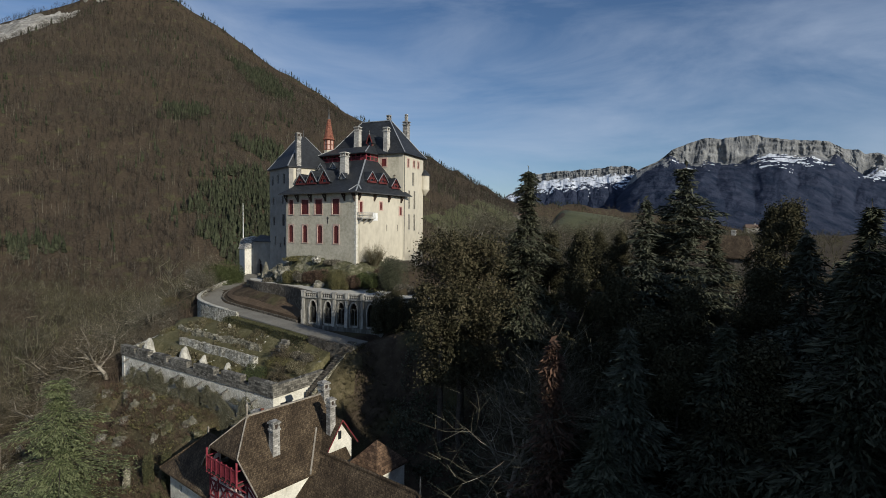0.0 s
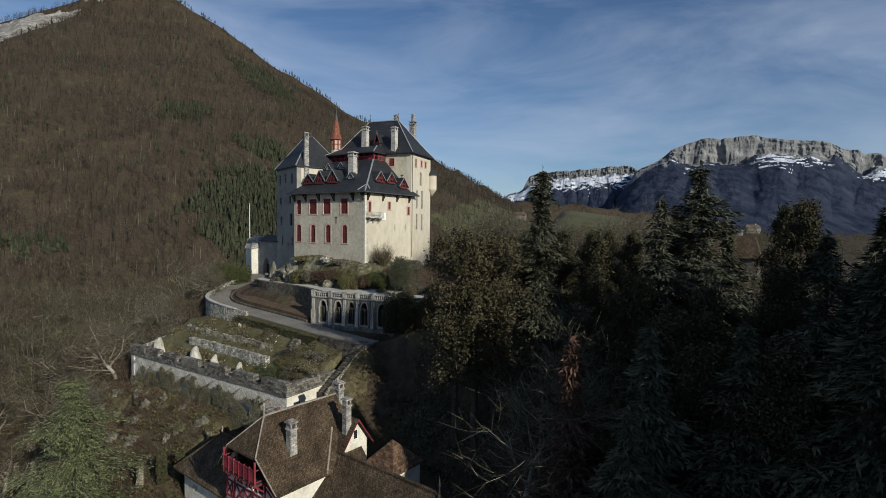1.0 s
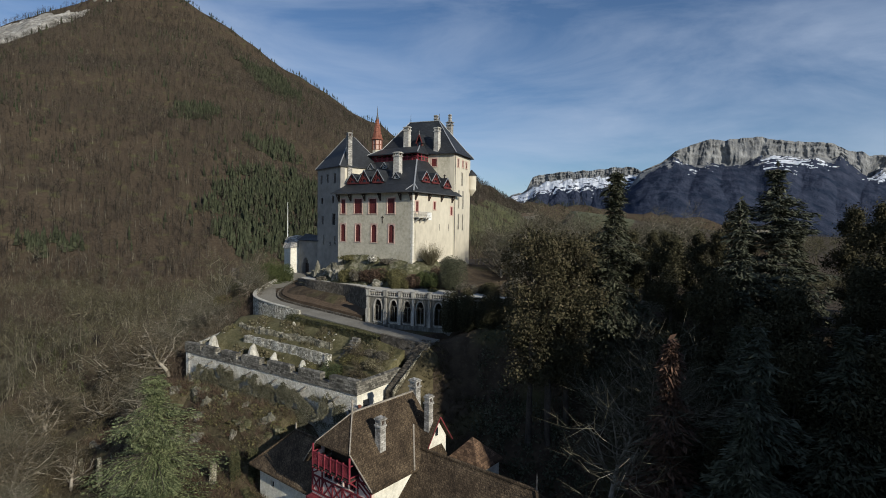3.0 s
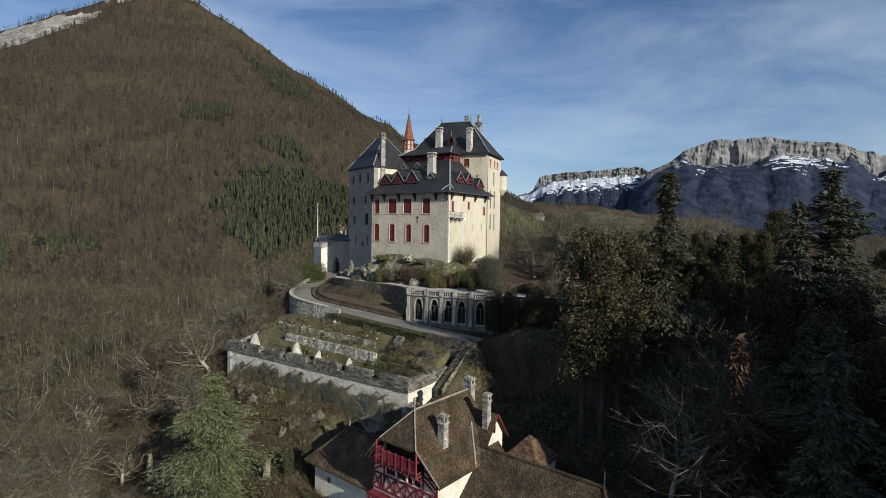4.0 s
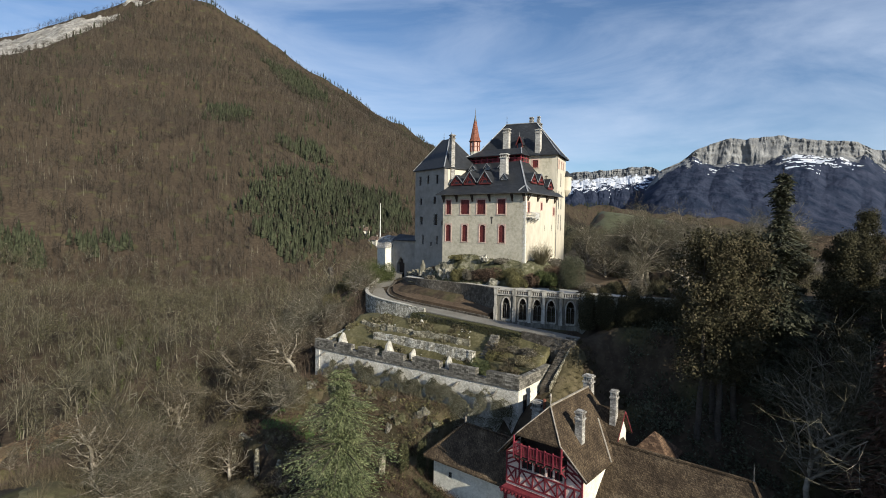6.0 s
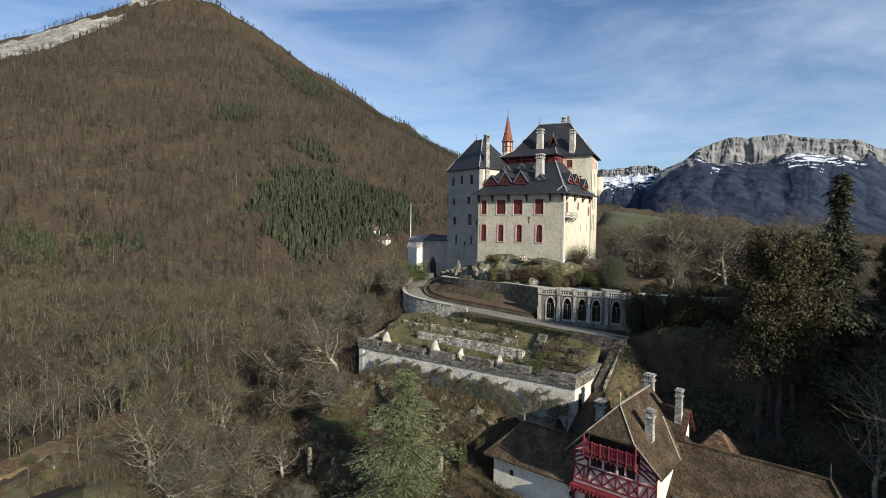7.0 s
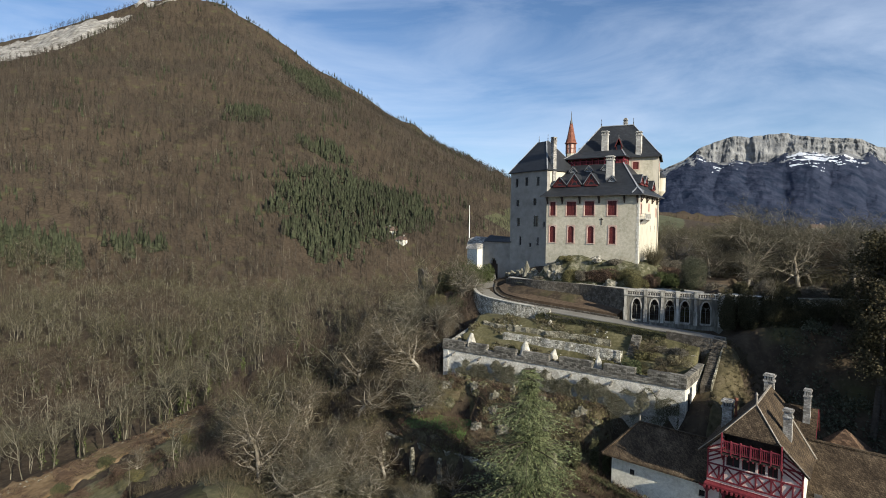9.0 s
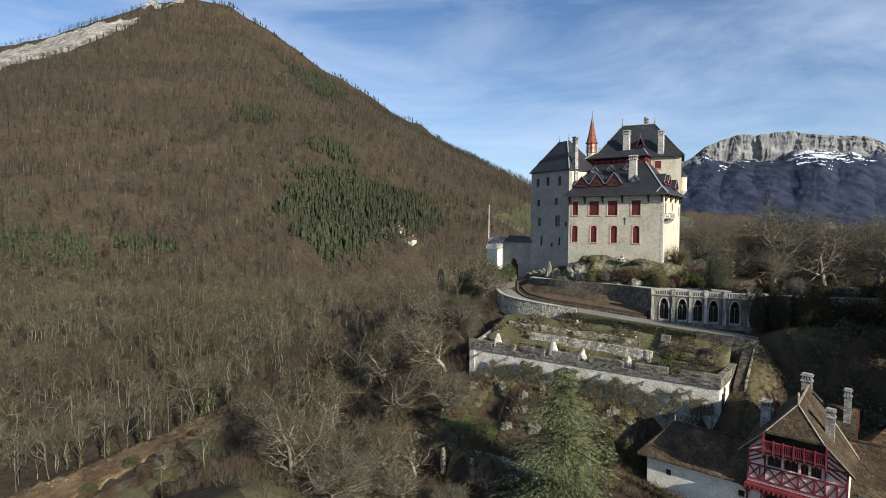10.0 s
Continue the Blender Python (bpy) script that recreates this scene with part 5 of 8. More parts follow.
for i in range(11):
    part("step", boxes((4.5, 5.7, -23.8 + 0.42 * i, -23.35 + 0.42 * i, 9.5, 11.0 + 0.35 * i)), M_STONE_DARK, gsteps)


def standing_stone(u, v, z, w, h, seed, lean):
    """A pale rough pyramid-shaped stone."""
    bm = bmesh.new()
    lathe(bm, [(w * 0.6, -0.4), (w * 0.57, 0.0), (w * 0.46, h * 0.3), (w * 0.34, h * 0.62), (w * 0.22, h * 0.85), (w * 0.13, h * 0.96), (w * 0.03, h)], 8)
    for vert in bm.verts:
        vert.co += noise.noise_vector(vert.co * 1.6 + Vector((seed, 0, 0))) * 0.16
        vert.co.x += lean * vert.co.z
    ob = link_mesh("standing_stone", bm, M_STONE_WHITE if v < -10 else M_ROCK)
    x, y = from_castle(u, v)
    ob.matrix_world = pose(x, y, z, 0, 0, seed * 50)
    tagged(ob, "pale cone-shaped limestone standing on the garden terrace" if v < -10 else "pale rough upright stone beside the drive", "stone", "pale stones along the parapet" if v < -10 else "")


standing_stone(-19.1, -24.9, 10.4, 1.75, 2.3, 1.0, 0.05)
standing_stone(-9.4, -25.0, 10.4, 1.75, 2.25, 2.3, 0.08)
standing_stone(-5.0, -24.9, 10.4, 1.35, 1.65, 3.1, 0.0)
standing_stone(1.8, -25.8, 10.4, 1.2, 1.85, 4.7, 0.03)
standing_stone(-8.5, -18.2, 13.6, 1.0, 1.5, 5.2, 0.25)
standing_stone(-28.6, -1.4, 18.4, 0.35, 1.0, 6.2, 0.0)
standing_stone(-20.4, -2.6, 20.4, 1.3, 2.6, 7.4, 0.05)
bm = lathe(bmesh.new(), [(0.35, 0), (0.3, 0.2), (0.2, 0.5), (0.45, 0.8), (0.62, 1.0), (0.6, 1.08), (0.5, 1.0)], 12)
ob = link_mesh("stone_urn", bm, M_STONE_WHITE)
ob.matrix_world = pose(-12.2, 66.0, 13.2)
tagged(ob, "pale stone garden urn at the terrace edge", "urn")

# ---- farmhouse group below ----
house = thing("timbered_house", "half-timbered house with crimson balcony and weathered brown tile roof", "house", HOUSE)
RX = -0.15


def roof_z(x):
    return 12.75 - abs(x - RX) * 1.115


bm = bmesh.new()
y_back = 10.4
for s in (-1, 1):
    e = RX + s * 4.6
    k = RX + s * 2.25
    slab(bm, [(RX, 2.2, 12.75), (k, -0.05, roof_z(k)), (e, 0.35, roof_z(e)), (e, y_back, roof_z(e)), (RX, y_back, 12.75)], 0.22)
slab(bm, [(RX - 2.25, -0.05, roof_z(RX + 2.25)), (RX + 2.25, -0.05, roof_z(RX + 2.25)), (RX, 2.2, 12.75)], 0.22)
hroof = part("roof", bm, M_TILE, house, "mossy weathered brown tile roof with a half hip")
bm = bmesh.new()
beam(bm, (RX, 2.2, 12.8), (RX, y_back, 12.8), 0.16, 0.14)
for s in (-1, 1):
    beam(bm, (RX, 2.2, 12.8), (RX + s * 2.25, -0.05, roof_z(RX + 2.25) + 0.04), 0.11, 0.09)
part("ridge_tiles", bm, M_MORTAR, hroof, "pale mortared ridge and hip tiles")
for s in (-1, 1):
    bm = bmesh.new()
    beam(bm, (RX + s * 2.25, -0.08, roof_z(RX + 2.25) + 0.03), (RX + s * 4.62, 0.33, roof_z(RX + 4.62) + 0.03), 0.09, 0.08)
    part("verge", bm, M_MORTAR, hroof)
    bm = bmesh.new()
    beam(bm, (RX + s * 2.25, 0.02, roof_z(RX + 2.25) - 0.2), (RX + s * 4.6, 0.4, roof_z(RX + 4.6) - 0.2), 0.05, 0.14)
    part("bargeboard", bm, M_DARKWOOD, hroof)
bm = bmesh.new()
beam(bm, (4.5, 5.6, roof_z(4.5) + 0.06), (1.95, 8.25, roof_z(1.95) + 0.06), 0.14, 0.12)
part("verge", bm, M_MORTAR, hroof)
part("finial", lathe(bmesh.new(), [(0.14, 12.6), (0.1, 12.9), (0.06, 13.0), (0.1, 13.6), (0.14, 13.75), (0.05, 13.95)], 8, (RX, 2.2, 0)), M_MORTAR, hroof)

YF = 0.75
bm = wall_x(-4.0, 4.0, YF, YF + 0.3, 2.5, 7.9, [(-2.3, -1.15, 6.6, 7.7), (-0.95, 0.2, 6.6, 7.7), (0.4, 1.0, 6.6, 7.7), (1.2, 2.0, 6.6, 7.7), (-2.8, 2.2, 2.5, 4.2)])
for a, b, c in ((-4.0, -2.6, -2.6), (4.0, 2.4, 2.4)):
    solid(bm, [(a, YF, 7.9), (b, YF, 7.9), (c, YF, 9.5)], [(a, YF + 0.3, 7.9), (b, YF + 0.3, 7.9), (c, YF + 0.3, 9.5)])
part("wall", bm, M_PINKWASH, house, "pinkish plaster panels between red timbers")
part("wall", boxes((3.7, 4.0, YF + 0.3, 10.2, 0.0, 7.9), (-4.0, -3.7, YF + 0.3, 10.2, 0.0, 7.9), (-3.7, 3.7, 9.9, 10.2, 0.0, 9.0)), M_LIME, house, "pale rendered side wall")
part("wall", boxes((-3.7, 3.7, 3.0, 3.3, 0.0, 7.8)), M_DARKWOOD, house, "dark interior")
# Dark colour stands for the shade in the recess behind the rail.
part("loggia_wall", boxes((-2.6, 2.4, YF + 1.1, YF + 1.3, 7.9, 10.0)), M_DARKWOOD, house, "back wall of the balcony coloured dark for its shade")
for x, x1 in ((-2.3, -1.15), (-0.95, 0.2), (0.4, 1.0), (1.2, 2.0)):
    w = part("window", boxes((x, x1, YF + 0.22, YF + 0.25, 6.6, 7.7)), M_GLASS, house, "dark window under the balcony")
    part("window_frame", boxes((x, x + 0.06, YF + 0.1, YF + 0.2, 6.6, 7.7), (x1 - 0.06, x1, YF + 0.1, YF + 0.2, 6.6, 7.7), (x + 0.06, x1 - 0.06, YF + 0.1, YF + 0.2, 7.63, 7.7), ((x + x1) / 2 - 0.03, (x + x1) / 2 + 0.03, YF + 0.1, YF + 0.2, 6.6, 7.63)), M_TIMBER_RED, w)


def timber(a, b, w=0.13):
    bm = bmesh.new()
    beam(bm, (a[0], YF - 0.02, a[1]), (b[0], YF - 0.02, b[1]), w, 0.14)
    part("timber", bm, M_TIMBER_RED, house)


for z in (4.6, 5.0, 6.45, 7.8):
    timber((-4.0, z), (4.0, z), 0.15)
for x in (-3.92, -2.5, 2.3, 3.92):
    timber((x, 5.0), (x, 7.9))
for x in (-2.9, -1.05, 0.25, 1.5, 3.2):
    timber((x, 5.0), (x, 6.45))
for a, b in zip((-3.9, -2.9, -2.25, -1.05, 0.25, 1.5, 2.5, 3.2), (-2.9, -2.25, -1.05, 0.25, 1.5, 2.5, 3.2, 3.9)):
    timber((a, 5.05), (b, 6.4), 0.09)
    if 0.8 < b - a < 1.35:
        timber((a, 6.4), (b, 5.05), 0.09)
for x0, x1, s in ((-3.9, -2.4, 1), (2.4, 3.9, -1)):
    for k in range(4):
        a = 6.6 + k * 0.45
        timber((x0, a if s > 0 else a + 0.9), (x1, a + 0.9 if s > 0 else a), 0.1)
# jettied beam ends and arched braces
bm = boxes((-4.1, 4.1, YF - 0.65, YF - 0.02, 4.35, 4.55))
for i in range(21):
    x = -4.0 + i * 0.4
    box(bm, x - 0.09, x + 0.09, YF - 0.85, YF, 4.12, 4.35)
jetty = part("jetty", bm, M_TIMBER_RED, house, "row of projecting red beam ends")
bm = bmesh.new()
for x in (-3.9, -2.4, -0.9, 0.6, 2.1, 3.9):
    box(bm, x - 0.1, x + 0.1, YF - 0.3, YF - 0.1, 2.0, 4.12)
    for s in (-1, 1):
        prev = Vector((x, YF - 0.2, 3.3))
        for i in range(1, 6):
            a = i / 5 * math.pi / 2
            p = Vector((x + s * 0.72 * (1 - math.cos(a)), YF - 0.2, 3.3 + 0.8 * math.sin(a)))
            beam(bm, prev, p, 0.13, 0.16)
            prev = p
part("brace", bm, M_TIMBER_RED, jetty)
# balcony
bal = part("balcony", boxes((-2.6, 2.4, -0.35, YF + 1.1, 8.04, 8.16)), M_DARKWOOD, house, "crimson timber balcony under the half hip")
bm = boxes((-2.6, 2.4, -0.35, -0.25, 9.3, 9.4), (-2.6, 2.4, -0.34, -0.26, 8.3, 8.38))
for s in (-2.55, 2.35):
    box(bm, s - 0.05, s + 0.05, -0.24, YF - 0.1, 9.3, 9.39)
    box(bm, s - 0.05, s + 0.05, -0.24, YF - 0.1, 8.3, 8.38)
part("rail", bm, M_RED_BRIGHT, bal, "crimson handrail")
for i in range(34):
    x = -2.5 + i * 0.147
    part("baluster", boxes((x - 0.027, x + 0.027, -0.33, -0.27, 8.38, 9.3)), M_RED_BRIGHT, bal)
for i in range(7):
    x = -2.55 + i * 0.82
    part("post", boxes((x - 0.055, x + 0.055, -0.37, -0.23, 8.1, 9.5 if i % 6 else 10.1)), M_RED_BRIGHT, bal)
bm = bmesh.new()
for i in range(12):
    x = -2.5 + i * 0.44
    box(bm, x - 0.06, x + 0.06, -0.42, YF, 7.92, 8.04)
for x in (-2.55, 2.35):
    beam(bm, (x, YF - 0.02, 7.1), (x, -0.2, 7.94), 0.12)
part("joist", bm, M_TIMBER_RED, bal)
chimney(2.33, 3.35, 9.0, 12.65, 0.68, 0.66, house, 3, M_CHIMNEY_OLD)
chimney(-0.38, 11.0, 10.5, 13.9, 0.9, 0.7, house, 3, M_CHIMNEY_OLD)
chimney(3.3, 8.9, 7.8, 13.5, 0.58, 0.62, house, 2, M_CHIMNEY_OLD)

# cross gable facing the trees
bm = bmesh.new()
solid(bm, [(3.75, 8.1, 5.5), (3.75, 11.1, 5.5), (3.75, 11.1, 9.0), (3.75, 9.6, 11.1), (3.75, 8.1, 9.0)], [(0.5, 8.1, 5.5), (0.5, 11.1, 5.5), (0.5, 11.1, 9.0), (0.5, 9.6, 11.1), (0.5, 8.1, 9.0)])
gable = part("gable", bm, M_LIME, house, "white rendered gable with a small window")
bm = bmesh.new()
for s in (-1, 1):
    slab(bm, [(4.2, 9.6, 11.4), (4.2, 9.6 + s * 1.95, 8.7), (-0.2, 9.6 + s * 1.95, 8.7), (-0.2, 9.6, 11.4)], 0.18)
part("gable_roof", bm, M_TILE, gable)
for s in (-1, 1):
    bm = bmesh.new()
    beam(bm, (4.22, 9.6, 11.35), (4.22, 9.6 + s * 1.95, 8.62), 0.05, 0.09)
    part("bargeboard", bm, M_TIMBER_RED, gable, "red bargeboard")
part("window", boxes((3.75, 3.78, 9.4, 9.8, 9.4, 10.2)), M_GLASS, gable)

# long wing with a big tile roof
wing = thing("long_barn", "long low building with a mossy weathered tile roof and hipped end", "barn", HOUSE)
bm = bmesh.new()
rz, ez = 8.7, 4.3
slab(bm, [(3.6, 7.6, rz), (4.1, 2.6, ez), (19.4, 2.6, ez), (15.8, 7.6, rz)], 0.22)
slab(bm, [(3.6, 7.6, rz), (15.8, 7.6, rz), (19.4, 12.0, ez), (4.1, 12.0, ez)], 0.22)
slab(bm, [(15.8, 7.6, rz), (19.4, 2.6, ez), (19.4, 12.0, ez)], 0.22)
wroof = part("roof", bm, M_TILE, wing, "mossy brown tile roof")
bm = bmesh.new()
beam(bm, (3.6, 7.6, rz + 0.06), (15.8, 7.6, rz + 0.06), 0.28, 0.18)
beam(bm, (15.8, 7.6, rz + 0.06), (19.4, 2.6, ez + 0.06), 0.24, 0.14)
part("ridge_tiles", bm, M_TILE, wroof)
part("finial", lathe(bmesh.new(), [(0.13, 8.6), (0.1, 8.9), (0.05, 9.1), (0.09, 9.4), (0.02, 10.2)], 8, (15.8, 7.6, 0)), M_IRON, wroof)
part("wall", boxes((4.2, 18.9, 3.1, 11.5, -1.0, 4.4)), M_LIME, wing, "pale rendered walls")
part("skylight", boxes((4.6, 5.2, 3.2, 3.9, 4.85, 5.1)), M_IRON, wroof)

# small hipped outbuilding behind
shed = thing("outbuilding", "small outbuilding with a brown hipped tile roof", "shed", HOUSE @ pose(6.3, 12.1, 0))
bm = bmesh.new()
q = [(-1.9, -2.2), (2.2, -2.2), (2.2, 2.2), (-1.9, 2.2)]
for i in range(4):
    slab(bm, [(*q[i], 7.0), (*q[(i + 1) % 4], 7.0), (0.0, 0.0, 9.2)], 0.16)
part("roof", bm, M_TILE_ORANGE, shed, "orange-brown tile roof")
part("wall", boxes((-1.6, 1.9, -1.9, 1.9, 3.0, 7.0)), M_LIME, shed)

# lower house
low = thing("low_house", "low whitewashed house with a brown hipped tile roof", "house", HOUSE)
LE, LR, X0, X1 = 4.1, 7.25, -15.0, -2.6
bm = bmesh.new()
slab(bm, [(X0, 0.9, LE), (X1, 0.9, LE), (X1, 4.8, LR), (-12.2, 4.8, LR)], 0.2)
slab(bm, [(-12.2, 4.8, LR), (X1, 4.8, LR), (X1, 8.7, LE), (X0, 8.7, LE)], 0.2)
slab(bm, [(X0, 8.7, LE), (X0, 0.9, LE), (-12.2, 4.8, LR)], 0.2)
lroof = part("roof", bm, M_TILE, low, "weathered brown tile roof")
bm = bmesh.new()
beam(bm, (-12.2, 4.8, LR + 0.05), (X0, 0.9, LE + 0.05), 0.22, 0.12)
beam(bm, (-12.2, 4.8, LR + 0.05), (X1, 4.8, LR + 0.05), 0.26, 0.16)
part("ridge_tiles", bm, M_TILE, lroof)
part("finial", lathe(bmesh.new(), [(0.12, 7.1), (0.09, 7.4), (0.12, 7.9), (0.05, 8.1)], 8, (-12.2, 4.8, 0)), M_MORTAR, lroof)
part("wall", wall_x(-14.1, X1, 1.6, 2.0, -1.5, 4.2, [(-12.1, -11.5, 2.2, 2.9), (-4.9, -4.3, 2.3, 3.0)]), M_LIME, low, "whitewashed rubble wall with small windows")
part("wall", boxes((-14.1, -13.7, 2.0, 8.0, -1.5, 4.2), (-13.7, X1, 7.6, 8.0, -1.5, 4.2)), M_LIME, low)
for x in (-12.1, -4.9):
    w = part("window", boxes((x, x + 0.6, 1.85, 1.88, 2.2, 3.0)), M_GLASS, low, "small dark window")
chimney(-3.2, 5.2, 6.5, 11.85, 0.92, 0.85, low, 3, M_CHIMNEY_OLD)
part("pipe", lathe(bmesh.new(), [(0.13, 6.6), (0.13, 11.95), (0.18, 11.95), (0.18, 12.15)], 8, (-2.45, 5.2, 0)), M_SPIRE, low, "rust-red flue pipe")

# ---- vegetation ----


class Twigs:
    """Collects tapering three-sided branches and small leaves as triangles."""

    def __init__(self, seed):
        self.r = random.Random(seed)
        self.v, self.f = [], []

    def limb(self, a, b, ra, rb, sides=3):
        a, b = Vector(a), Vector(b)
        d = (b - a).normalized()
        u = d.orthogonal().normalized()
        w = d.cross(u)
        n = len(self.v)
        for c, r in ((a, ra), (b, rb)):
            for i in range(sides):
                t = 2 * math.pi * i / sides
                self.v.append(c + u * (math.cos(t) * r) + w * (math.sin(t) * r))
        for i in range(sides):
            j = (i + 1) % sides
            self.f += [(n + i, n + j, n + sides + j), (n + i, n + sides + j, n + sides + i)]

    def sliver(self, a, b, w):
        """A twig as one thin triangle."""
        a, b = Vector(a), Vector(b)
        s = (b - a).cross(Vector((self.r.uniform(-1, 1), self.r.uniform(-1, 1), self.r.uniform(-1, 1)))).normalized() * w
        n = len(self.v)
        self.v += [a - s, a + s, b]
        self.f.append((n, n + 1, n + 2))

    def leaf(self, c, size, out=None, flat=0.0):
        """A small leaf clump: a bent quad of two triangles, facing about outwards."""
        r = self.r
        n = Vector((r.gauss(0, 1), r.gauss(0, 1), r.gauss(0, 1) + flat * 2))
        if out is not None:
            n += Vector(out) * 1.2
        n.normalize()
        u = n.orthogonal().normalized()
        t = r.uniform(0, 6.28)
        w = n.cross(u)
        u, w = u * math.cos(t) + w * math.sin(t), w * math.cos(t) - u * math.sin(t)
        k = len(self.v)
        c = Vector(c)
        a, b = size * r.uniform(0.7, 1.3), size * r.uniform(0.35, 0.7)
        self.v += [c - u * a, c + w * b + n * b * 0.3, c + u * a, c - w * b + n * b * 0.3]
        self.f += [(k, k + 1, k + 2), (k, k + 2, k + 3)]

    def spray(self, c, d, size):
        """A needle spray: a long narrow blade along d, drooping at its tip."""
        r = self.r
        u = (Vector(d) + Vector((r.gauss(0, .55), r.gauss(0, .55), r.gauss(-0.1, .3)))).normalized() * size
        w = u.cross(Vector((r.gauss(0, .5), r.gauss(0, .5), 1))).normalized() * size * 0.2
        k = len(self.v)
        c = Vector(c)
        self.v += [c - u * 0.5, c + w, c + u + Vector((0, 0, -0.12 * size)), c - w]
        self.f += [(k, k + 1, k + 2), (k, k + 2, k + 3)]

    def arrays(self):
        return np.array(self.v, np.float32), np.array(self.f, np.int32)


def bare_shape(seed, h, spread=0.42, detail=3, trunk=0.022, droop=0.0, fork=5, stem=0.8, reach=1.0):
    """A leafless tree: wood (trunk and limbs) and fine twigs."""
    wood, twigs = Twigs(seed), Twigs(seed + 1)
    r = wood.r

    def grow(a, d, length, rad, level):
        n = 3 if level else 5
        p = Vector(a)
        for i in range(n):
            d = (d + Vector((r.gauss(0, .2), r.gauss(0, .2), r.gauss((0.04 if level == 0 else 0.12) - droop, .14)))).normalized()
            q = p + d * (length / n)
            ra, rb = rad * (1 - 0.75 * i / n), rad * (1 - 0.75 * (i + 1) / n)
            if level < 3:
                wood.limb(p, q, ra, rb, 5 if level == 0 else 3)
            else:
                twigs.sliver(p, q + d * length * 0.2, max(ra, 0.016))
            if level < detail and (level or i >= 1):
                kids = (fork if level == 0 else 3) if level < detail - 1 else 3
                for k in range(kids):
                    side = Vector((r.gauss(0, 1), r.gauss(0, 1), 0))
                    side = (side - d * side.dot(d)).normalized()
                    up = 0.75 if level == 0 else 0.45
                    nd = (d * up + side * (0.55 + spread)).normalized()
                    grow(p.lerp(q, r.random()), nd, length * r.uniform(0.36, 0.6) * (1.0 if level else reach * (1.1 - 0.12 * i)), rb * 0.8, level + 1)
            p = q
        if level >= detail - 1:
            for k in range(3):
                twigs.sliver(p, p + (d + Vector((r.gauss(0, .5), r.gauss(0, .5), r.gauss(0, .4)))) * length * 0.5, 0.014)

    grow((0, 0, -0.5), Vector((0, 0, 1)), h * stem, h * trunk, 0)
    return wood.arrays(), twigs.arrays()


def middle_tree(seed, h, limbs, twigs, spread=1.0, stem=0.5):
    """A leafless tree seen from some way off: a bent stem that forks into arching limbs, branches and a rounded haze of twigs."""
    t, fine = Twigs(seed), Twigs(seed + 5)
    r = t.r
    p, line = Vector((0, 0, -1)), []
    for i in range(4):
        q = p + Vector((r.gauss(0, .3), r.gauss(0, .3), h * (0.06 + 0.17 * stem * 1.6)))
        t.limb(p, q, h * 0.011 * (1 - i / 5.5), h * 0.011 * (1 - (i + 1) / 5.5), 4)
        line.append((p, q))
        p = q
    crown = Vector((p.x, p.y, h * 0.66))
    for i in range(limbs):
        a, b = line[r.choice((1, 2, 2, 3, 3, 3))]
        s = a.lerp(b, r.random())
        t0 = r.uniform(0, 6.283)
        end = crown + Vector((math.cos(t0) * h * 0.24 * spread, math.sin(t0) * h * 0.24 * spread, h * r.uniform(-0.16, 0.26))) * r.uniform(0.7, 1.1)
        bend = s.lerp(end, 0.45) + Vector((r.gauss(0, .5), r.gauss(0, .5), r.uniform(-0.7, 0.3)))
        t.limb(s, bend, 0.065, 0.045)
        t.limb(bend, end, 0.045, 0.015)
        out = (end - s).normalized()
        for k in range(4):
            c = bend.lerp(end, r.random())
            w = (out + Vector((r.gauss(0, .8), r.gauss(0, .8), r.gauss(0.15, .5)))).normalized()
            e = c + w * h * r.uniform(0.1, 0.17)
            fine.sliver(c, e, 0.034)
            for n in range(twigs):
                g = c.lerp(e, r.uniform(0.2, 1.0))
                v = (w + Vector((r.gauss(0, .8), r.gauss(0, .8), r.gauss(0.1, .6)))).normalized()
                fine.sliver(g, g + v * h * r.uniform(0.04, 0.1), 0.022)
    return t.arrays(), fine.arrays()


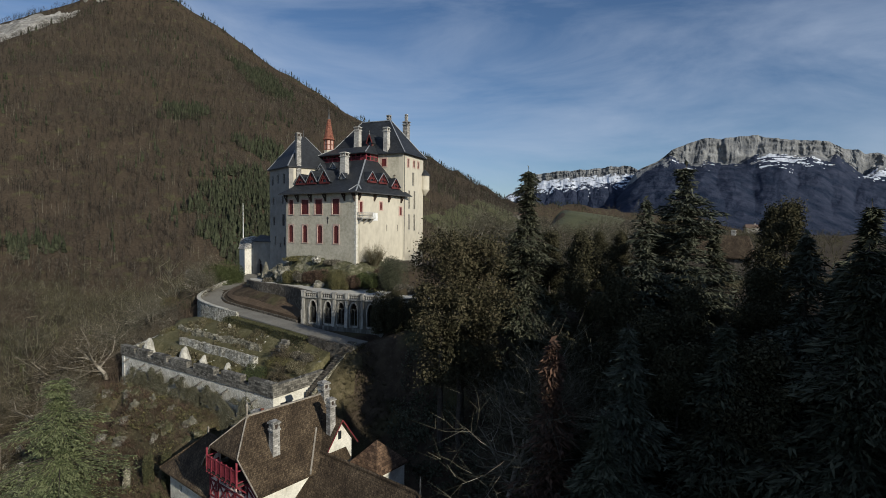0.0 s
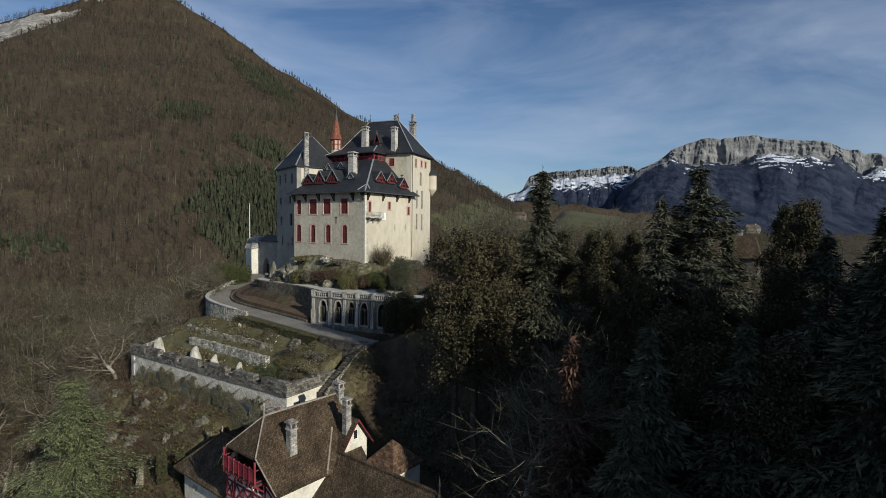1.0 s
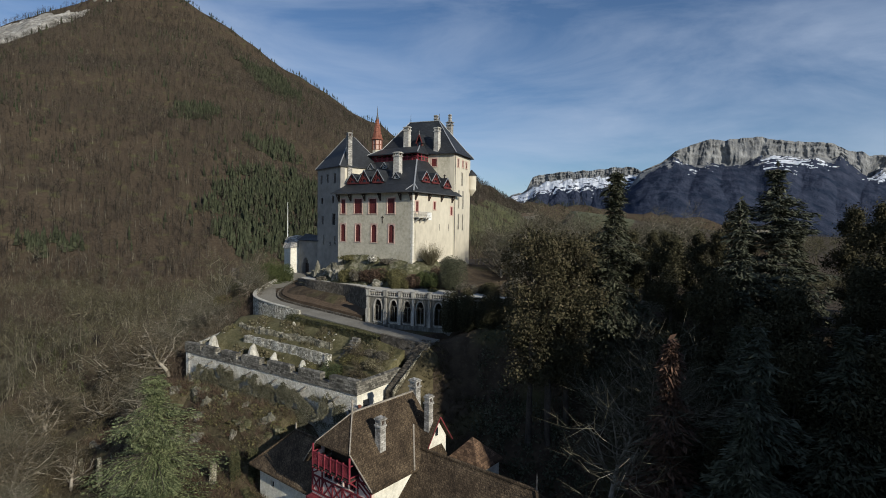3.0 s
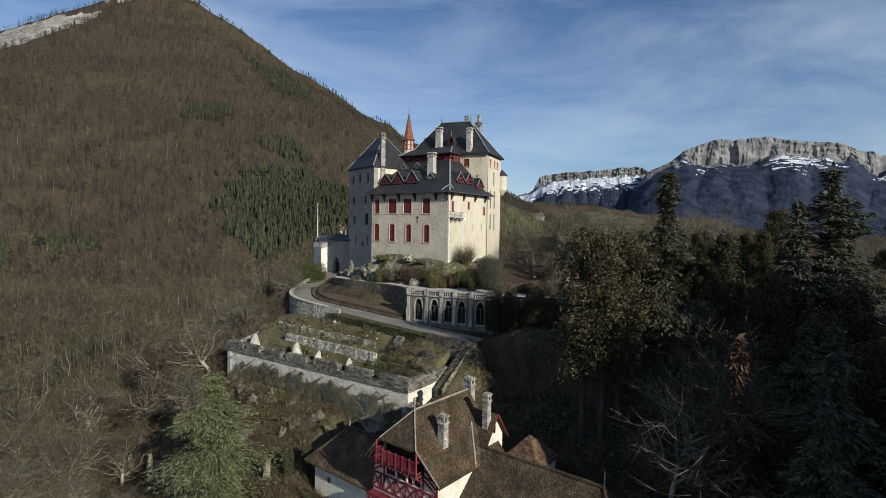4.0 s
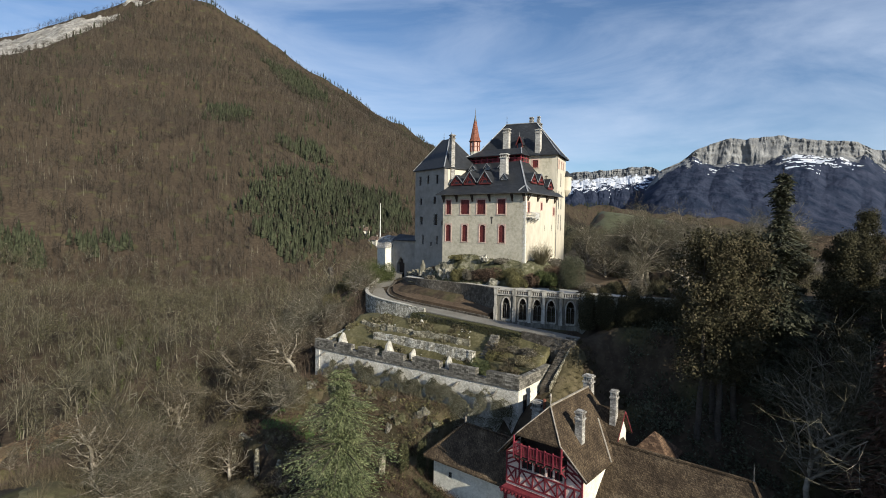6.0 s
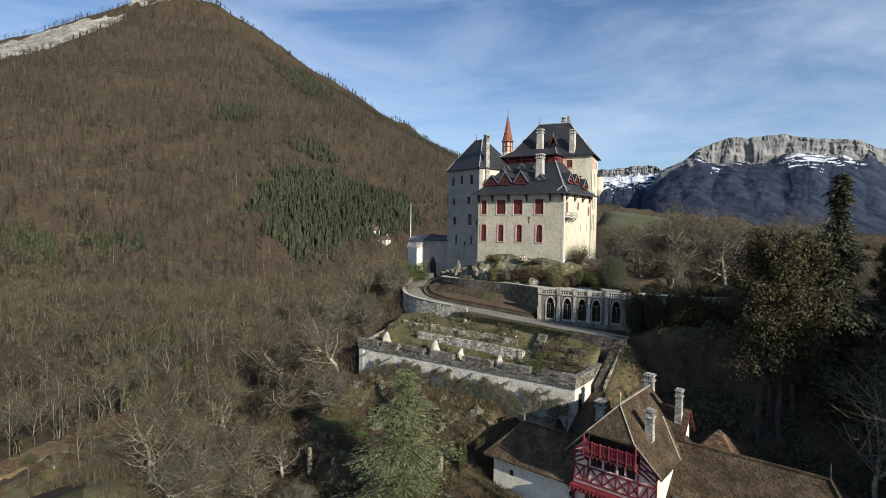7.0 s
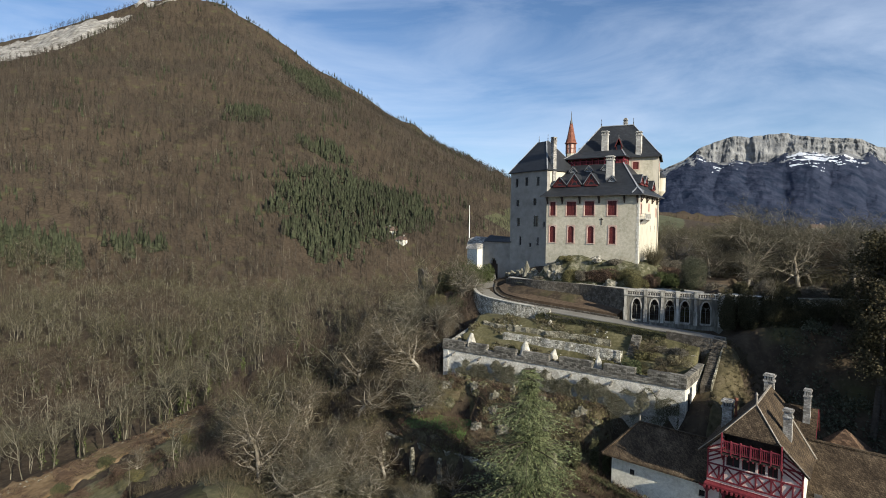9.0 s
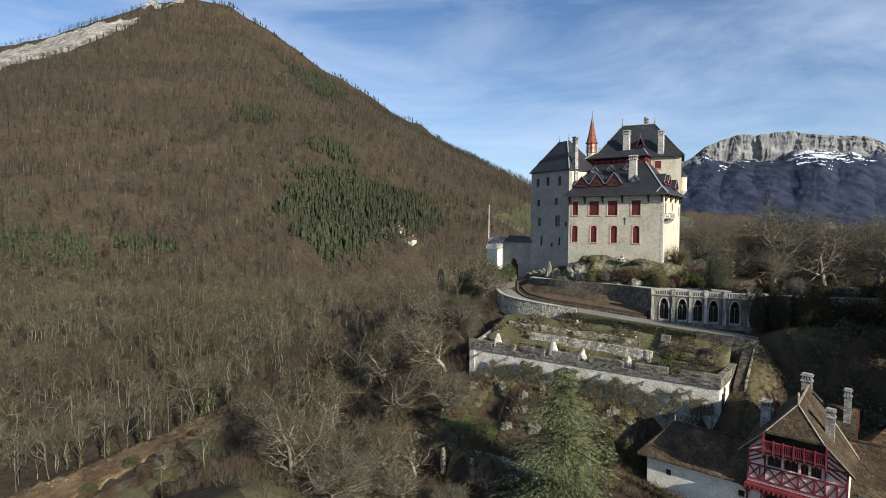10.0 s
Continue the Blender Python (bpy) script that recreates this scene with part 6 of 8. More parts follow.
def conifer_shape(seed, h, width, droop=0.35, gaps=0.1, leafy=1.0, lift=0.0, bare=0.06, size=0.3, full=0.85, ragged=0.6):
    """A spruce or cedar: trunk, boughs in whorls and sprays of needles along each bough."""
    wood, green = Twigs(seed), Twigs(seed + 7)
    r = wood.r
    wood.limb((0, 0, -0.5), (0, 0, h * 0.55), h * 0.018, h * 0.011, 7)
    wood.limb((0, 0, h * 0.55), (0, 0, h), h * 0.011, 0.02, 5)
    z = h * bare
    while z < h * 0.985:
        f = (z / h - bare) / (1 - bare)
        reach = width * (1 - f) ** full * (0.75 + 0.35 * math.sin(f * 23 + seed)) + 0.15
        for k in range(max(3, int(6 * leafy))):
            if r.random() < gaps:
                continue
            a = r.uniform(0, 6.283)
            length = reach * r.uniform(ragged, 1.15)
            d = Vector((math.cos(a), math.sin(a), lift))
            p, n = Vector((0, 0, z + r.uniform(-.2, .2))), max(2, int(length / 0.5))
            for i in range(n):
                g = (i + 1) / n
                q = Vector((d.x * length * g, d.y * length * g, z + lift * length * g - droop * length * g * g + (0.18 * length * max(0, g - 0.75))))
                wood.limb(p, q, 0.05 * (1 - g) + 0.012, 0.05 * (1 - g) + 0.008, 3)
                side = Vector((-d.y, d.x, 0))
                for s in range(int(7 * leafy) + 1):
                    off = r.uniform(-1, 1) * (0.28 + 0.22 * length * (1 - abs(g - 0.6)))
                    c = p.lerp(q, r.random()) + side * off + Vector((0, 0, -abs(off) * 0.35 - r.uniform(0, 0.16)))
                    green.spray(c, (d.x + side.x * off, d.y + side.y * off, -0.1), size * r.uniform(1.0, 2.0))
                p = q
        z += h * 0.013 + 0.1 * r.random()
    green.leaf((0, 0, h), 0.3)
    return wood.arrays(), green.arrays()


def crown_shape(seed, h, profile, leaves, size, low=0.25, trunks=((0, 0),)):
    """A leafy or ivy-clad tree: leaning trunks with limbs, and small leaf clumps gathered in uneven masses."""
    wood, green = Twigs(seed), Twigs(seed + 3)
    r = wood.r
    masses = []
    for tx, ty in trunks:
        p = Vector((tx, ty, -0.5))
        for i in range(8):
            q = p + Vector((r.gauss(0, .12), r.gauss(0, .12), h * 0.115))
            wood.limb(p, q, h * 0.016 * (1 - i / 9), h * 0.016 * (1 - (i + 1) / 9), 6)
            if (i + 1) / 8 >= low:
                for k in range(5):
                    a = r.uniform(0, 6.283)
                    reach = profile(min(1.0, q.z / h)) * r.uniform(0.35, 0.95)
                    e = q + Vector((math.cos(a) * reach, math.sin(a) * reach, reach * r.uniform(0.05, 0.6)))
                    wood.limb(q, e, 0.09, 0.03, 3)
                    masses.append((e, r.uniform(0.5, 1.2)))
                    masses.append((q.lerp(e, 0.55), r.uniform(0.5, 1.1)))
            p = q
    for i in range(leaves):
        c, rad = masses[r.randrange(len(masses))]
        o = Vector((r.gauss(0, 1), r.gauss(0, 1), r.gauss(0, 1.25)))
        green.leaf(c + o * rad * 0.62, size * r.uniform(0.6, 1.4), o.normalized())
    return wood.arrays(), green.arrays()


def gz(x, y):
    return float(ground(x, y))


def tree_thing(name, label, shapes, mats, spots, group, parts=("trunk", "crown")):
    """Trees of one shape at spots (x, y, z, turn, scale): the first is built, the others are copies."""
    first = None
    tall = float(max(v[:, 2].max() for v, f in shapes))
    for x, y, z, turn, scale in spots:
        foot = gz(x, y) - 0.1
        if 0.1 < z - foot and y < 85:
            z, scale = foot, scale + (z - foot) / tall
        m = pose(x, y, z, 0, 0, turn) @ Matrix.Scale(scale, 4)
        if first is None:
            first = thing(name, label, "tree", m, group)
            for (v, f), mat, p in zip(shapes, mats, parts):
                raw_mesh(p, v, f, mat, first)
        else:
            o = copy_thing(first, pose(x, y, z, 0, 0, turn))
            o.scale = (scale,) * 3
    return first


# dark conifers and leafy trees on the shaded slope
tree_thing("ivy_tree", "tall ivy-clad tree with dull olive-brown leaves and bare lower trunks",
           crown_shape(11, 22.4, lambda f: 3.6 * math.sin(math.pi * min(1, max(0.05, (f - 0.2) / 0.84))) + 0.6, 62000, 0.14, 0.36, ((0, 0), (-2.0, 0.6), (2.1, 1.0), (0.3, 2.0))),
           (M_BARK_DARK, M_IVY), [(1.9, 53.5, gz(1.9, 53.5), 0, 1.0)], "trees on the shaded slope")
EVERGREENS = [(26.0, 67.0, 60, 0.8), (17.5, 67.0, 200, 0.8), (32.0, 74.0, 110, 0.9), (22.5, 75.0, 20, 0.8), (14.5, 54.0, 40, 0.8), (33, 50, 160, 0.8), (21.0, 62.0, 200, 0.72), (27, 44, 250, 0.72), (18.0, 44.0, 300, 0.8), (11.0, 47.0, 20, 0.72), (12.5, 61.0, 90, 0.72), (23.0, 56.0, 130, 0.75), (9.0, 62.0, 10, 0.7), (38, 60, 15, 0.8), (16.5, 49.0, 75, 0.85), (13.5, 45.0, 10, 0.62), (18.5, 40.0, 130, 0.85), (22.5, 36.0, 220, 0.95), (12.5, 38.5, 300, 0.6), (27.5, 30.0, 45, 1.05), (21.0, 45.0, 170, 0.85), (31.0, 36.0, 265, 1.05), (8.5, 50.5, 215, 0.5)]
tree_thing("ivy_tree", "dense dark rounded evergreen tree", crown_shape(23, 19.0, lambda f: 4.3 * math.sin(math.pi * min(1, max(0.05, (f - 0.02) / 0.95))) * (1.15 - 0.5 * f) + 0.4, 30000, 0.16, 0.12),
           (M_BARK_DARK, M_EVERGREEN), [(x, y, gz(x, y), turn, min(size, (30.5 if x < 32 else 34.0) / 20.5 - gz(x, y) / 20.5)) for x, y, turn, size in EVERGREENS], "trees on the shaded slope")
tree_thing("spruce", "tall narrow dark green spruce with drooping boughs", conifer_shape(5, 26.0, 5.4, 0.35, 0.06, 1.6, 0.0, 0.06, 0.27, 0.58), (M_BARK_DARK, M_NEEDLE),
           [(9.0, 55.9, 36.4 - 26.0, 0, 1.0), (33.0, 33.5, 8.0, 120, 1.0), (24.5, 30.0, 7.0, 75, 0.86)], "conifers on the shaded slope")
tree_thing("cedar", "tall blue-green cedar with ragged spreading boughs", conifer_shape(9, 27.0, 7.4, 0.12, 0.2, 1.6, 0.12, 0.1, 0.28, 0.52), (M_BARK_DARK, M_NEEDLE_CEDAR),
           [(24.3, 52.7, 36.6 - 27.0, 0, 1.0)], "conifers on the shaded slope")
tree_thing("cedar", "dark cedar beside the tall one with level boughs", conifer_shape(19, 22.0, 7.0, 0.25, 0.22, 1.1, 0.05, 0.08, 0.3), (M_BARK_DARK, M_NEEDLE_CEDAR),
           [(19.5, 50.5, 11.0, 30, 1.0), (26.5, 38.0, 9.0, 200, 0.95), (13.0, 36.0, 8.0, 80, 0.7)], "conifers on the shaded slope")
tree_thing("larch", "reddish-brown conifer with rusty needles", conifer_shape(31, 13.5, 3.8, 0.3, 0.2, 1.0, 0.0, 0.05, 0.22), (M_BARK_DARK, M_NEEDLE_RUST),
           [(8.6, 40.0, 8.0, 0, 1.0)], "conifers on the shaded slope")
tree_thing("spruce", "broad dark spruce with long shaggy boughs", conifer_shape(41, 21.0, 7.6, 0.3, 0.15, 1.2, 0.0, 0.04, 0.32), (M_BARK_DARK, M_NEEDLE),
           [(25.0, 32.0, 8.0, 0, 0.98), (36, 44, 9.5, 70, 1.1), (42, 30, 8.0, 140, 1.15), (34, 20, 6.0, 210, 1.05), (46, 52, 11.0, 250, 1.1), (52, 40, 9.0, 300, 1.2), (15, 42, 8.6, 20, 0.66), (30, 58, 12.0, 330, 0.9), (20.5, 37.5, 8.5, 45, 0.72), (30, 40, 8.8, 95, 0.85), (10.5, 33.0, 8.0, 150, 0.5)], "conifers on the shaded slope")
wood_a = bare_shape(51, 13.0, 0.35, 3, 0.017, -0.05, 6, 0.8, 1.25)
tree_thing("bare_tree", "pale grey leafless tree among the dark conifers", wood_a, (M_BARK, M_LICHEN), [(6.0, 45.0, 8.6, 0, 1.05)], "trees on the shaded slope", ("trunk", "crown"))


# the bright fir below the terrace
tree_thing("fir", "bright yellow-green fir with feathery sunlit boughs", conifer_shape(61, 16.8, 8.0, 0.42, 0.3, 2.3, 0.3, 0.03, 0.15, 0.62, 0.4), (M_BARK_DARK, M_NEEDLE_BRIGHT),
           [(-38.6, 52.0, -2.2, 0, 1.0)], "")

# bare trees below and beside the terrace, each its own thing
shapes = [bare_shape(71 + i, 12.0, (0.5, 0.85, 0.6, 1.0)[i], 3, 0.031, 0.015, 4 + i % 2, (0.62, 0.5, 0.7, 0.55)[i], (1.5, 1.9, 1.25, 1.7)[i]) for i in range(4)]
spots = [[] for _ in shapes]
rng = random.Random(4)
near_rows = [(-52.8, 81.5, 1.05), (-53.0, 72.5, 0.85), (-60, 60.5, 0.95), (-66, 56, 1.0), (-56, 64, 0.7), (-64, 66.5, 0.9), (-72, 60, 1.0), (-70, 69, 0.95), (-62, 76, 1.0), (-57, 88, 1.05), (-64, 86, 0.95), (-50.5, 91, 0.8), (-60, 98, 1.0), (-80, 74, 1.05), (-71, 80, 1.0), (-75, 90, 1.05), (-68, 97, 0.95), (-55, 105, 0.95), (-47, 58, 0.45), (-52, 54, 0.5), (-61.9, 57.3, 0.85), (-57, 57.5, 0.6), (-68, 62, 0.9), (-86, 90, 1.0), (-82, 100, 1.0), (-46, 96, 0.8), (-47, 104, 0.8), (-60, 108, 1.0), (-70, 108, 1.05), (-56, 96, 0.9), (-49, 86, 0.55), (-66, 90, 0.9), (-58, 80, 0.7), (-74, 74, 0.85), (-101, 81, 0.45)]
for i, (x, y, s) in enumerate(near_rows):
    spots[i % 4].append((x, y, gz(x, y) - 0.1, rng.uniform(0, 360), s))
for k, ((w, t), sp) in enumerate(zip(shapes, spots)):
    tree_thing("bare_tree", "leafless grey-brown deciduous tree on the wooded slope", (w, t), (M_BARK, (M_TWIG, M_LICHEN)[k % 2]), sp, "bare trees below the terrace", ("trunk", "crown"))
track_shapes = [middle_tree(121 + i, 13.5, 17, 12, (0.9, 1.1, 0.75)[i], (0.5, 0.42, 0.58)[i]) for i in range(3)]
track_rows = [(-96, 119.5, 1.0), (-100, 115.5, 1.05), (-104, 112, 0.95), (-107.5, 108.6, 0.9), (-110.5, 106.4, 1.0), (-113.5, 103.6, 0.85), (-116.5, 101.2, 1.0), (-119.5, 98.6, 0.9), (-122.5, 96.4, 1.05), (-126, 93.6, 0.9), (-129.5, 90.8, 1.0), (-133.5, 87.6, 0.9), (-106, 115, 1.05), (-112, 110, 1.0), (-118, 104.5, 1.05), (-124, 99.5, 1.0), (-130, 95.5, 0.95), (-136, 91, 1.0)]
for k, shape in enumerate(track_shapes):
    tree_thing("bare_tree", "lichen-grey leafless tree at the edge of the dirt track", shape, (M_BARK_MID, M_LICHEN), [(x, y, gz(x, y) - 0.1, 77.0 * i, s) for i, (x, y, s) in enumerate(track_rows) if i % 3 == k], "bare trees along the track", ("trunk", "crown"))
court_rows = [(9.5, 97.0, 1.25), (16, 100, 1.2), (26, 93, 1.0), (34, 97, 1.15), (5, 100, 0.9), (6.2, 92.5, 1.1), (1.0, 96.0, 0.75), (14, 90, 1.0), (20, 96, 1.05), (10, 104, 1.1), (24, 86, 0.9), (30, 100, 1.1), (3.5, 87.5, 0.55), (38, 108, 1.1), (2, 112, 1.0)]
first = shapes[2]
tree_thing("bare_tree", "leafless grey tree beside the castle court", first, (M_BARK, M_LICHEN), [(x, y, 19.6, 50 * i, s * 1.15) for i, (x, y, s) in enumerate(court_rows)], "bare trees by the court", ("trunk", "crown"))


tree_thing("bare_tree", "broad leafless tree with russet-brown twigs beyond the court", shapes[3], (M_BARK_DARK, M_BRUSH), [(37, 121, 19.0, 20, 1.2), (43, 126, 19.0, 140, 1.35), (40, 133, 19.0, 260, 1.3), (49, 128, 19.0, 80, 1.2)], "russet trees beyond the court", ("trunk", "crown"))


def scatter(name, label, shapes, spots, mat, category="woods", smoothness=False):
    """Many small trees as one mesh of kind stuff. spots: rows of x, y, z, turn, scale."""
    vs, fs, base = [], [], 0
    spots = np.asarray(spots)
    pick = np.arange(len(spots)) % len(shapes)
    for k, (v, f) in enumerate(shapes):
        s = spots[pick == k]
        c, d = np.cos(s[:, 3])[:, None], np.sin(s[:, 3])[:, None]
        x, y, z = v[:, 0][None], v[:, 1][None], v[:, 2][None]
        sc = s[:, 4][:, None]
        out = np.stack([(x * c - y * d) * sc + s[:, 0][:, None], (x * d + y * c) * sc + s[:, 1][:, None], z * sc + s[:, 2][:, None]], -1)
        vs.append(out.reshape(-1, 3))
        fs.append((f[None] + (base + np.arange(len(s)) * len(v))[:, None, None]).reshape(-1, 3))
        base += len(s) * len(v)
    return tagged(raw_mesh(name, np.vstack(vs), np.vstack(fs), mat), label, category, kind="stuff")


def join(*arrays):
    vs, fs, n = [], [], 0
    for v, f in arrays:
        vs.append(v)
        fs.append(f + n)
        n += len(v)
    return np.vstack(vs), np.vstack(fs)


def broom(seed, h, twigs):
    """A far leafless tree: a pale stem and a brush of upward twigs."""
    t = Twigs(seed)
    r = t.r
    t.limb((0, 0, -1), (r.gauss(0, .3), r.gauss(0, .3), h * 0.7), h * 0.012, h * 0.006, 3)
    for i in range(twigs):
        z = h * r.uniform(0.22, 0.75)
        a = r.uniform(0, 6.283)
        reach = h * r.uniform(0.1, 0.24)
        e = Vector((math.cos(a) * reach, math.sin(a) * reach, z + h * r.uniform(0.12, 0.3)))
        t.sliver((0, 0, z), e, h * 0.012)
        for k in range(2):
            t.sliver(e * 0.75 + Vector((0, 0, z * 0.25)), e + Vector((r.gauss(0, 1) * h * .06, r.gauss(0, 1) * h * .06, h * r.uniform(0.02, 0.12))), h * 0.009)
    return t.arrays()


def far_conifer(seed, h, tiers=5, wide=0.17):
    """A conifer seen from far off: ragged tiers of boughs round a point."""
    t = Twigs(seed)
    r = t.r
    for k in range(tiers):
        z0, z1 = h * (0.04 + 0.8 * k / tiers), h * min(1.0, 0.36 + 0.85 * k / tiers)
        rad = h * wide * (1 - k / (tiers + 0.6))
        n = len(t.v)
        for i in range(6):
            a = 6.283 * i / 6 + k
            q = rad * r.uniform(0.55, 1.2)
            t.v.append(Vector((math.cos(a) * q, math.sin(a) * q, z0 - r.uniform(0, 0.07) * h)))
        t.v.append(Vector((r.gauss(0, .02) * h, r.gauss(0, .02) * h, z1)))
        t.f += [(n + i, n + (i + 1) % 6, n + 6) for i in range(6)]
    return t.arrays()


def plant(n, x0, x1, y0, y1, seed, test, low, high):
    """Random spots on the land within a stretch of the plan."""
    g = np.random.default_rng(seed)
    x, y = g.uniform(x0, x1, n), g.uniform(y0, y1, n)
    ok = test(x, y)
    x, y = x[ok], y[ok]
    return np.stack([x, y, ground(x, y) - 0.3, g.uniform(0, 6.283, len(x)), g.uniform(low, high, len(x))], 1)


def in_view(x, y):
    """The wedge of country that lies ahead."""
    return (x > -0.98 * y - 75) & (x < 0.6 * y + 30)


PATCHES = ((-150, 440, 48, 62), (-112, 470, 36, 50), (-148, 372, 26, 16), (-194, 559, 26, 26), (-298, 602, 20, 30), (-318, 880, 34, 26), (-290, 850, 26, 26), (-262, 825, 26, 22), (-300, 300, 34, 12), (-252, 318, 16, 8), (-84, 478, 12, 14))


def conifer_patch(x, y):
    """Stands of conifer among the bare woods."""
    inside = np.zeros(np.shape(x), bool)
    for cx, cy, rx, ry in PATCHES:
        inside |= ((x - cx) / rx) ** 2 + ((y - cy) / ry) ** 2 + 0.75 * wave(x, y, 12.0, cx) + 0.5 * wave(x, y, 3.1, cy) < 1
    return inside


BAND_TOP = [(-1060, 934), (-965, 942), (-895, 940), (-857, 952), (-798, 948), (-732, 933), (-682, 934), (-650, 943)]
BAND_FOOT = [(-650, 545), (-633, 593), (-622, 626), (-612, 658), (-622, 726), (-614, 770), (-610, 821), (-636, 918)]


def on_band(x, y):
    """Inside the pale rock band, between its upper and its lower edge."""
    ring = BAND_TOP + BAND_FOOT[::-1]
    inside = np.zeros(np.shape(x), bool)
    for (ax, ay), (bx, by) in zip(ring, ring[1:] + ring[:1]):
        if ay != by:
            inside ^= ((ay > y) != (by > y)) & (x < (bx - ax) * (y - ay) / (by - ay) + ax)
    return inside


def under_crest(x, y):
    """How far the land lies below the crest."""
    return np.interp(x, [r[0] for r in RIDGE], [r[2] for r in RIDGE]) - mountain(x, y)


def on_mountain(x, y):
    return in_view(x, y) & (mountain(x, y) > -30) & (ground(x, y) < mountain(x, y) + 1.0) & (~conifer_patch(x, y) | (wave(x, y, 9.0, 3) < -0.1)) & ~on_band(x, y) & (under_crest(x, y) > np.where(x < -640, 8, 14)) & (y < np.interp(x, [r[0] for r in RIDGE], [r[1] for r in RIDGE]))


brooms = [broom(i, 14.0, 7) for i in range(6)]
scatter("woods", "brown leafless woods covering the mountain", brooms, plant(74000, -1100, 900, 280, 1300, 1, on_mountain, 0.55, 0.95), M_WOODS)


def pale_stem(seed):
    t = Twigs(seed)
    for i in range(3):
        x, y = t.r.gauss(0, 3.0), t.r.gauss(0, 3.0)
        t.sliver((x, y, 0), (x + t.r.gauss(0, .4), y + t.r.gauss(0, .4), t.r.uniform(7, 12)), 0.1)
    return t.arrays()


scatter("woods", "pale beech trunks among the mountain woods", [pale_stem(180 + i) for i in range(4)], plant(9000, -1000, 300, 290, 980, 15, lambda x, y: on_mountain(x, y) & (wave(x, y, 34.0, 8.0) > -0.25), 0.6, 1.1), M_BARK_MID)
scatter("conifer_woods", "dark green conifer patches on the mountain", [far_conifer(i, 11.0, 5, 0.24) for i in range(4)],
        plant(46000, -420, -40, 280, 930, 2, lambda x, y: in_view(x, y) & conifer_patch(x, y) & (wave(x, y, 9.0, 3) > -0.55), 0.45, 1.1), M_NEEDLE_FAR)
loose = plant(5200, -900, 300, 330, 1000, 12, lambda x, y: in_view(x, y) & (mountain(x, y) > 10) & ~on_band(x, y) & (under_crest(x, y) > 12) & (y < np.interp(x, [r[0] for r in RIDGE], [r[1] for r in RIDGE])) & (wave(x, y, 55.0, 5.0) + 0.8 * wave(x, y, 17.0, 7.0) > 0.35), 0.35, 0.75)
scatter("conifer_woods", "single conifers among the bare woods", [far_conifer(21, 16.0)], loose, M_NEEDLE_FAR)
crest = plant(26000, -700, 420, 900, 1180, 3, lambda x, y: (x > -540) & (under_crest(x, y) < 14) & (wave(x, y, 21.0, 2.0) + 0.7 * wave(x, y, 6.0, 5.0) > 0.0), 0.18, 0.48)
scatter("conifer_woods", "row of conifers along the mountain crest", [far_conifer(9, 17.0), far_conifer(10, 14.0)], crest, M_NEEDLE_FAR)



def ivy_sleeve(seed, h):
    """Ivy clinging to a stem and its lower limbs."""
    t = Twigs(seed)
    r = t.r
    for i in range(70):
        z = h * r.random() ** 0.8
        k = 0.25 + 0.55 * r.random() * (1.2 - z / h)
        a = r.uniform(0, 6.283)
        t.leaf((math.cos(a) * k, math.sin(a) * k, z), 0.34, (math.cos(a), math.sin(a), 0.2))
    return t.arrays()


# conifers out of view, added and sized to cast shade on the slope
shade_grove = plant(900, 18, 80, -45, 34, 31, lambda x, y: (x > 1.0 * y + 5) & (x > 20 - 0.15 * y), 0.85, 1.1)
shade_grove[:, 4] *= 1.1 + 0.7 * smooth(3, 12, shade_grove[:, 1]) * smooth(20, 26, shade_grove[:, 0]) * (1 - smooth(34, 42, shade_grove[:, 0]))
scatter("conifer_woods", "unseen conifer wood added to shade the hillside", [far_conifer(60 + i, 20.0, 7, 0.25) for i in range(3)], shade_grove, M_NEEDLE)
mids = [middle_tree(91 + i, 13.0, (10, 12, 11, 13, 9)[i], 8, (1.0, 1.25, 0.8, 1.1, 0.7)[i], (0.5, 0.42, 0.6, 0.5, 0.66)[i]) for i in range(5)]


TRACK = [(-104.5, 107.2), (-109, 103.5), (-116.5, 97.0), (-123, 91.5), (-131, 85), (-140, 77)]


def track_open(x, y):
    """The open ground round the dirt track."""
    return (x < -93 + 0.06 * (y - 80)) & (x > -150) & (y > 50) & (y < 106.5 + 0.842 * (x + 108))


def mid_woods(x, y):
    u, v = to_castle(x, y)
    keep = in_view(x, y) & (x < -0.16 * y - 20) & (u < -36) & ~track_open(x, y) & (v < 900)
    return keep & ~((u > -42) & (v > -4) & (v < 40)) & ~((x > -72) & (y < 88) & (y > 40)) & ~((y < 70) & (x > -86)) & ~((y < 64) & (x > -100))


valley = plant(4300, -330, -30, 40, 300, 6, lambda x, y: mid_woods(x, y) & (wave(x, y, 8.0, 6.0) + 0.7 * wave(x, y, 21.0, 2.0) > -0.55), 0.5, 1.2)
russet = wave(valley[:, 0], valley[:, 1], 26.0, 4.0) > 0.1
scatter("woods", "fine grey-brown twigs of the leafless woods in the valley", [m[1] for m in mids], valley[~russet], M_MIDWOOD)
scatter("woods", "fine russet twigs of the leafless woods in the valley", [m[1] for m in mids], valley[russet], M_RUSSETWOOD)
for stand in (valley[~russet], valley[russet]):
    scatter("woods", "pale trunks of the leafless woods in the valley", [m[0] for m in mids], stand, M_BARK_MID)
ivied = valley[(wave(valley[:, 0], valley[:, 1], 15.0, 9.0) > 0.1) & (valley[:, 1] < 190)][::2]
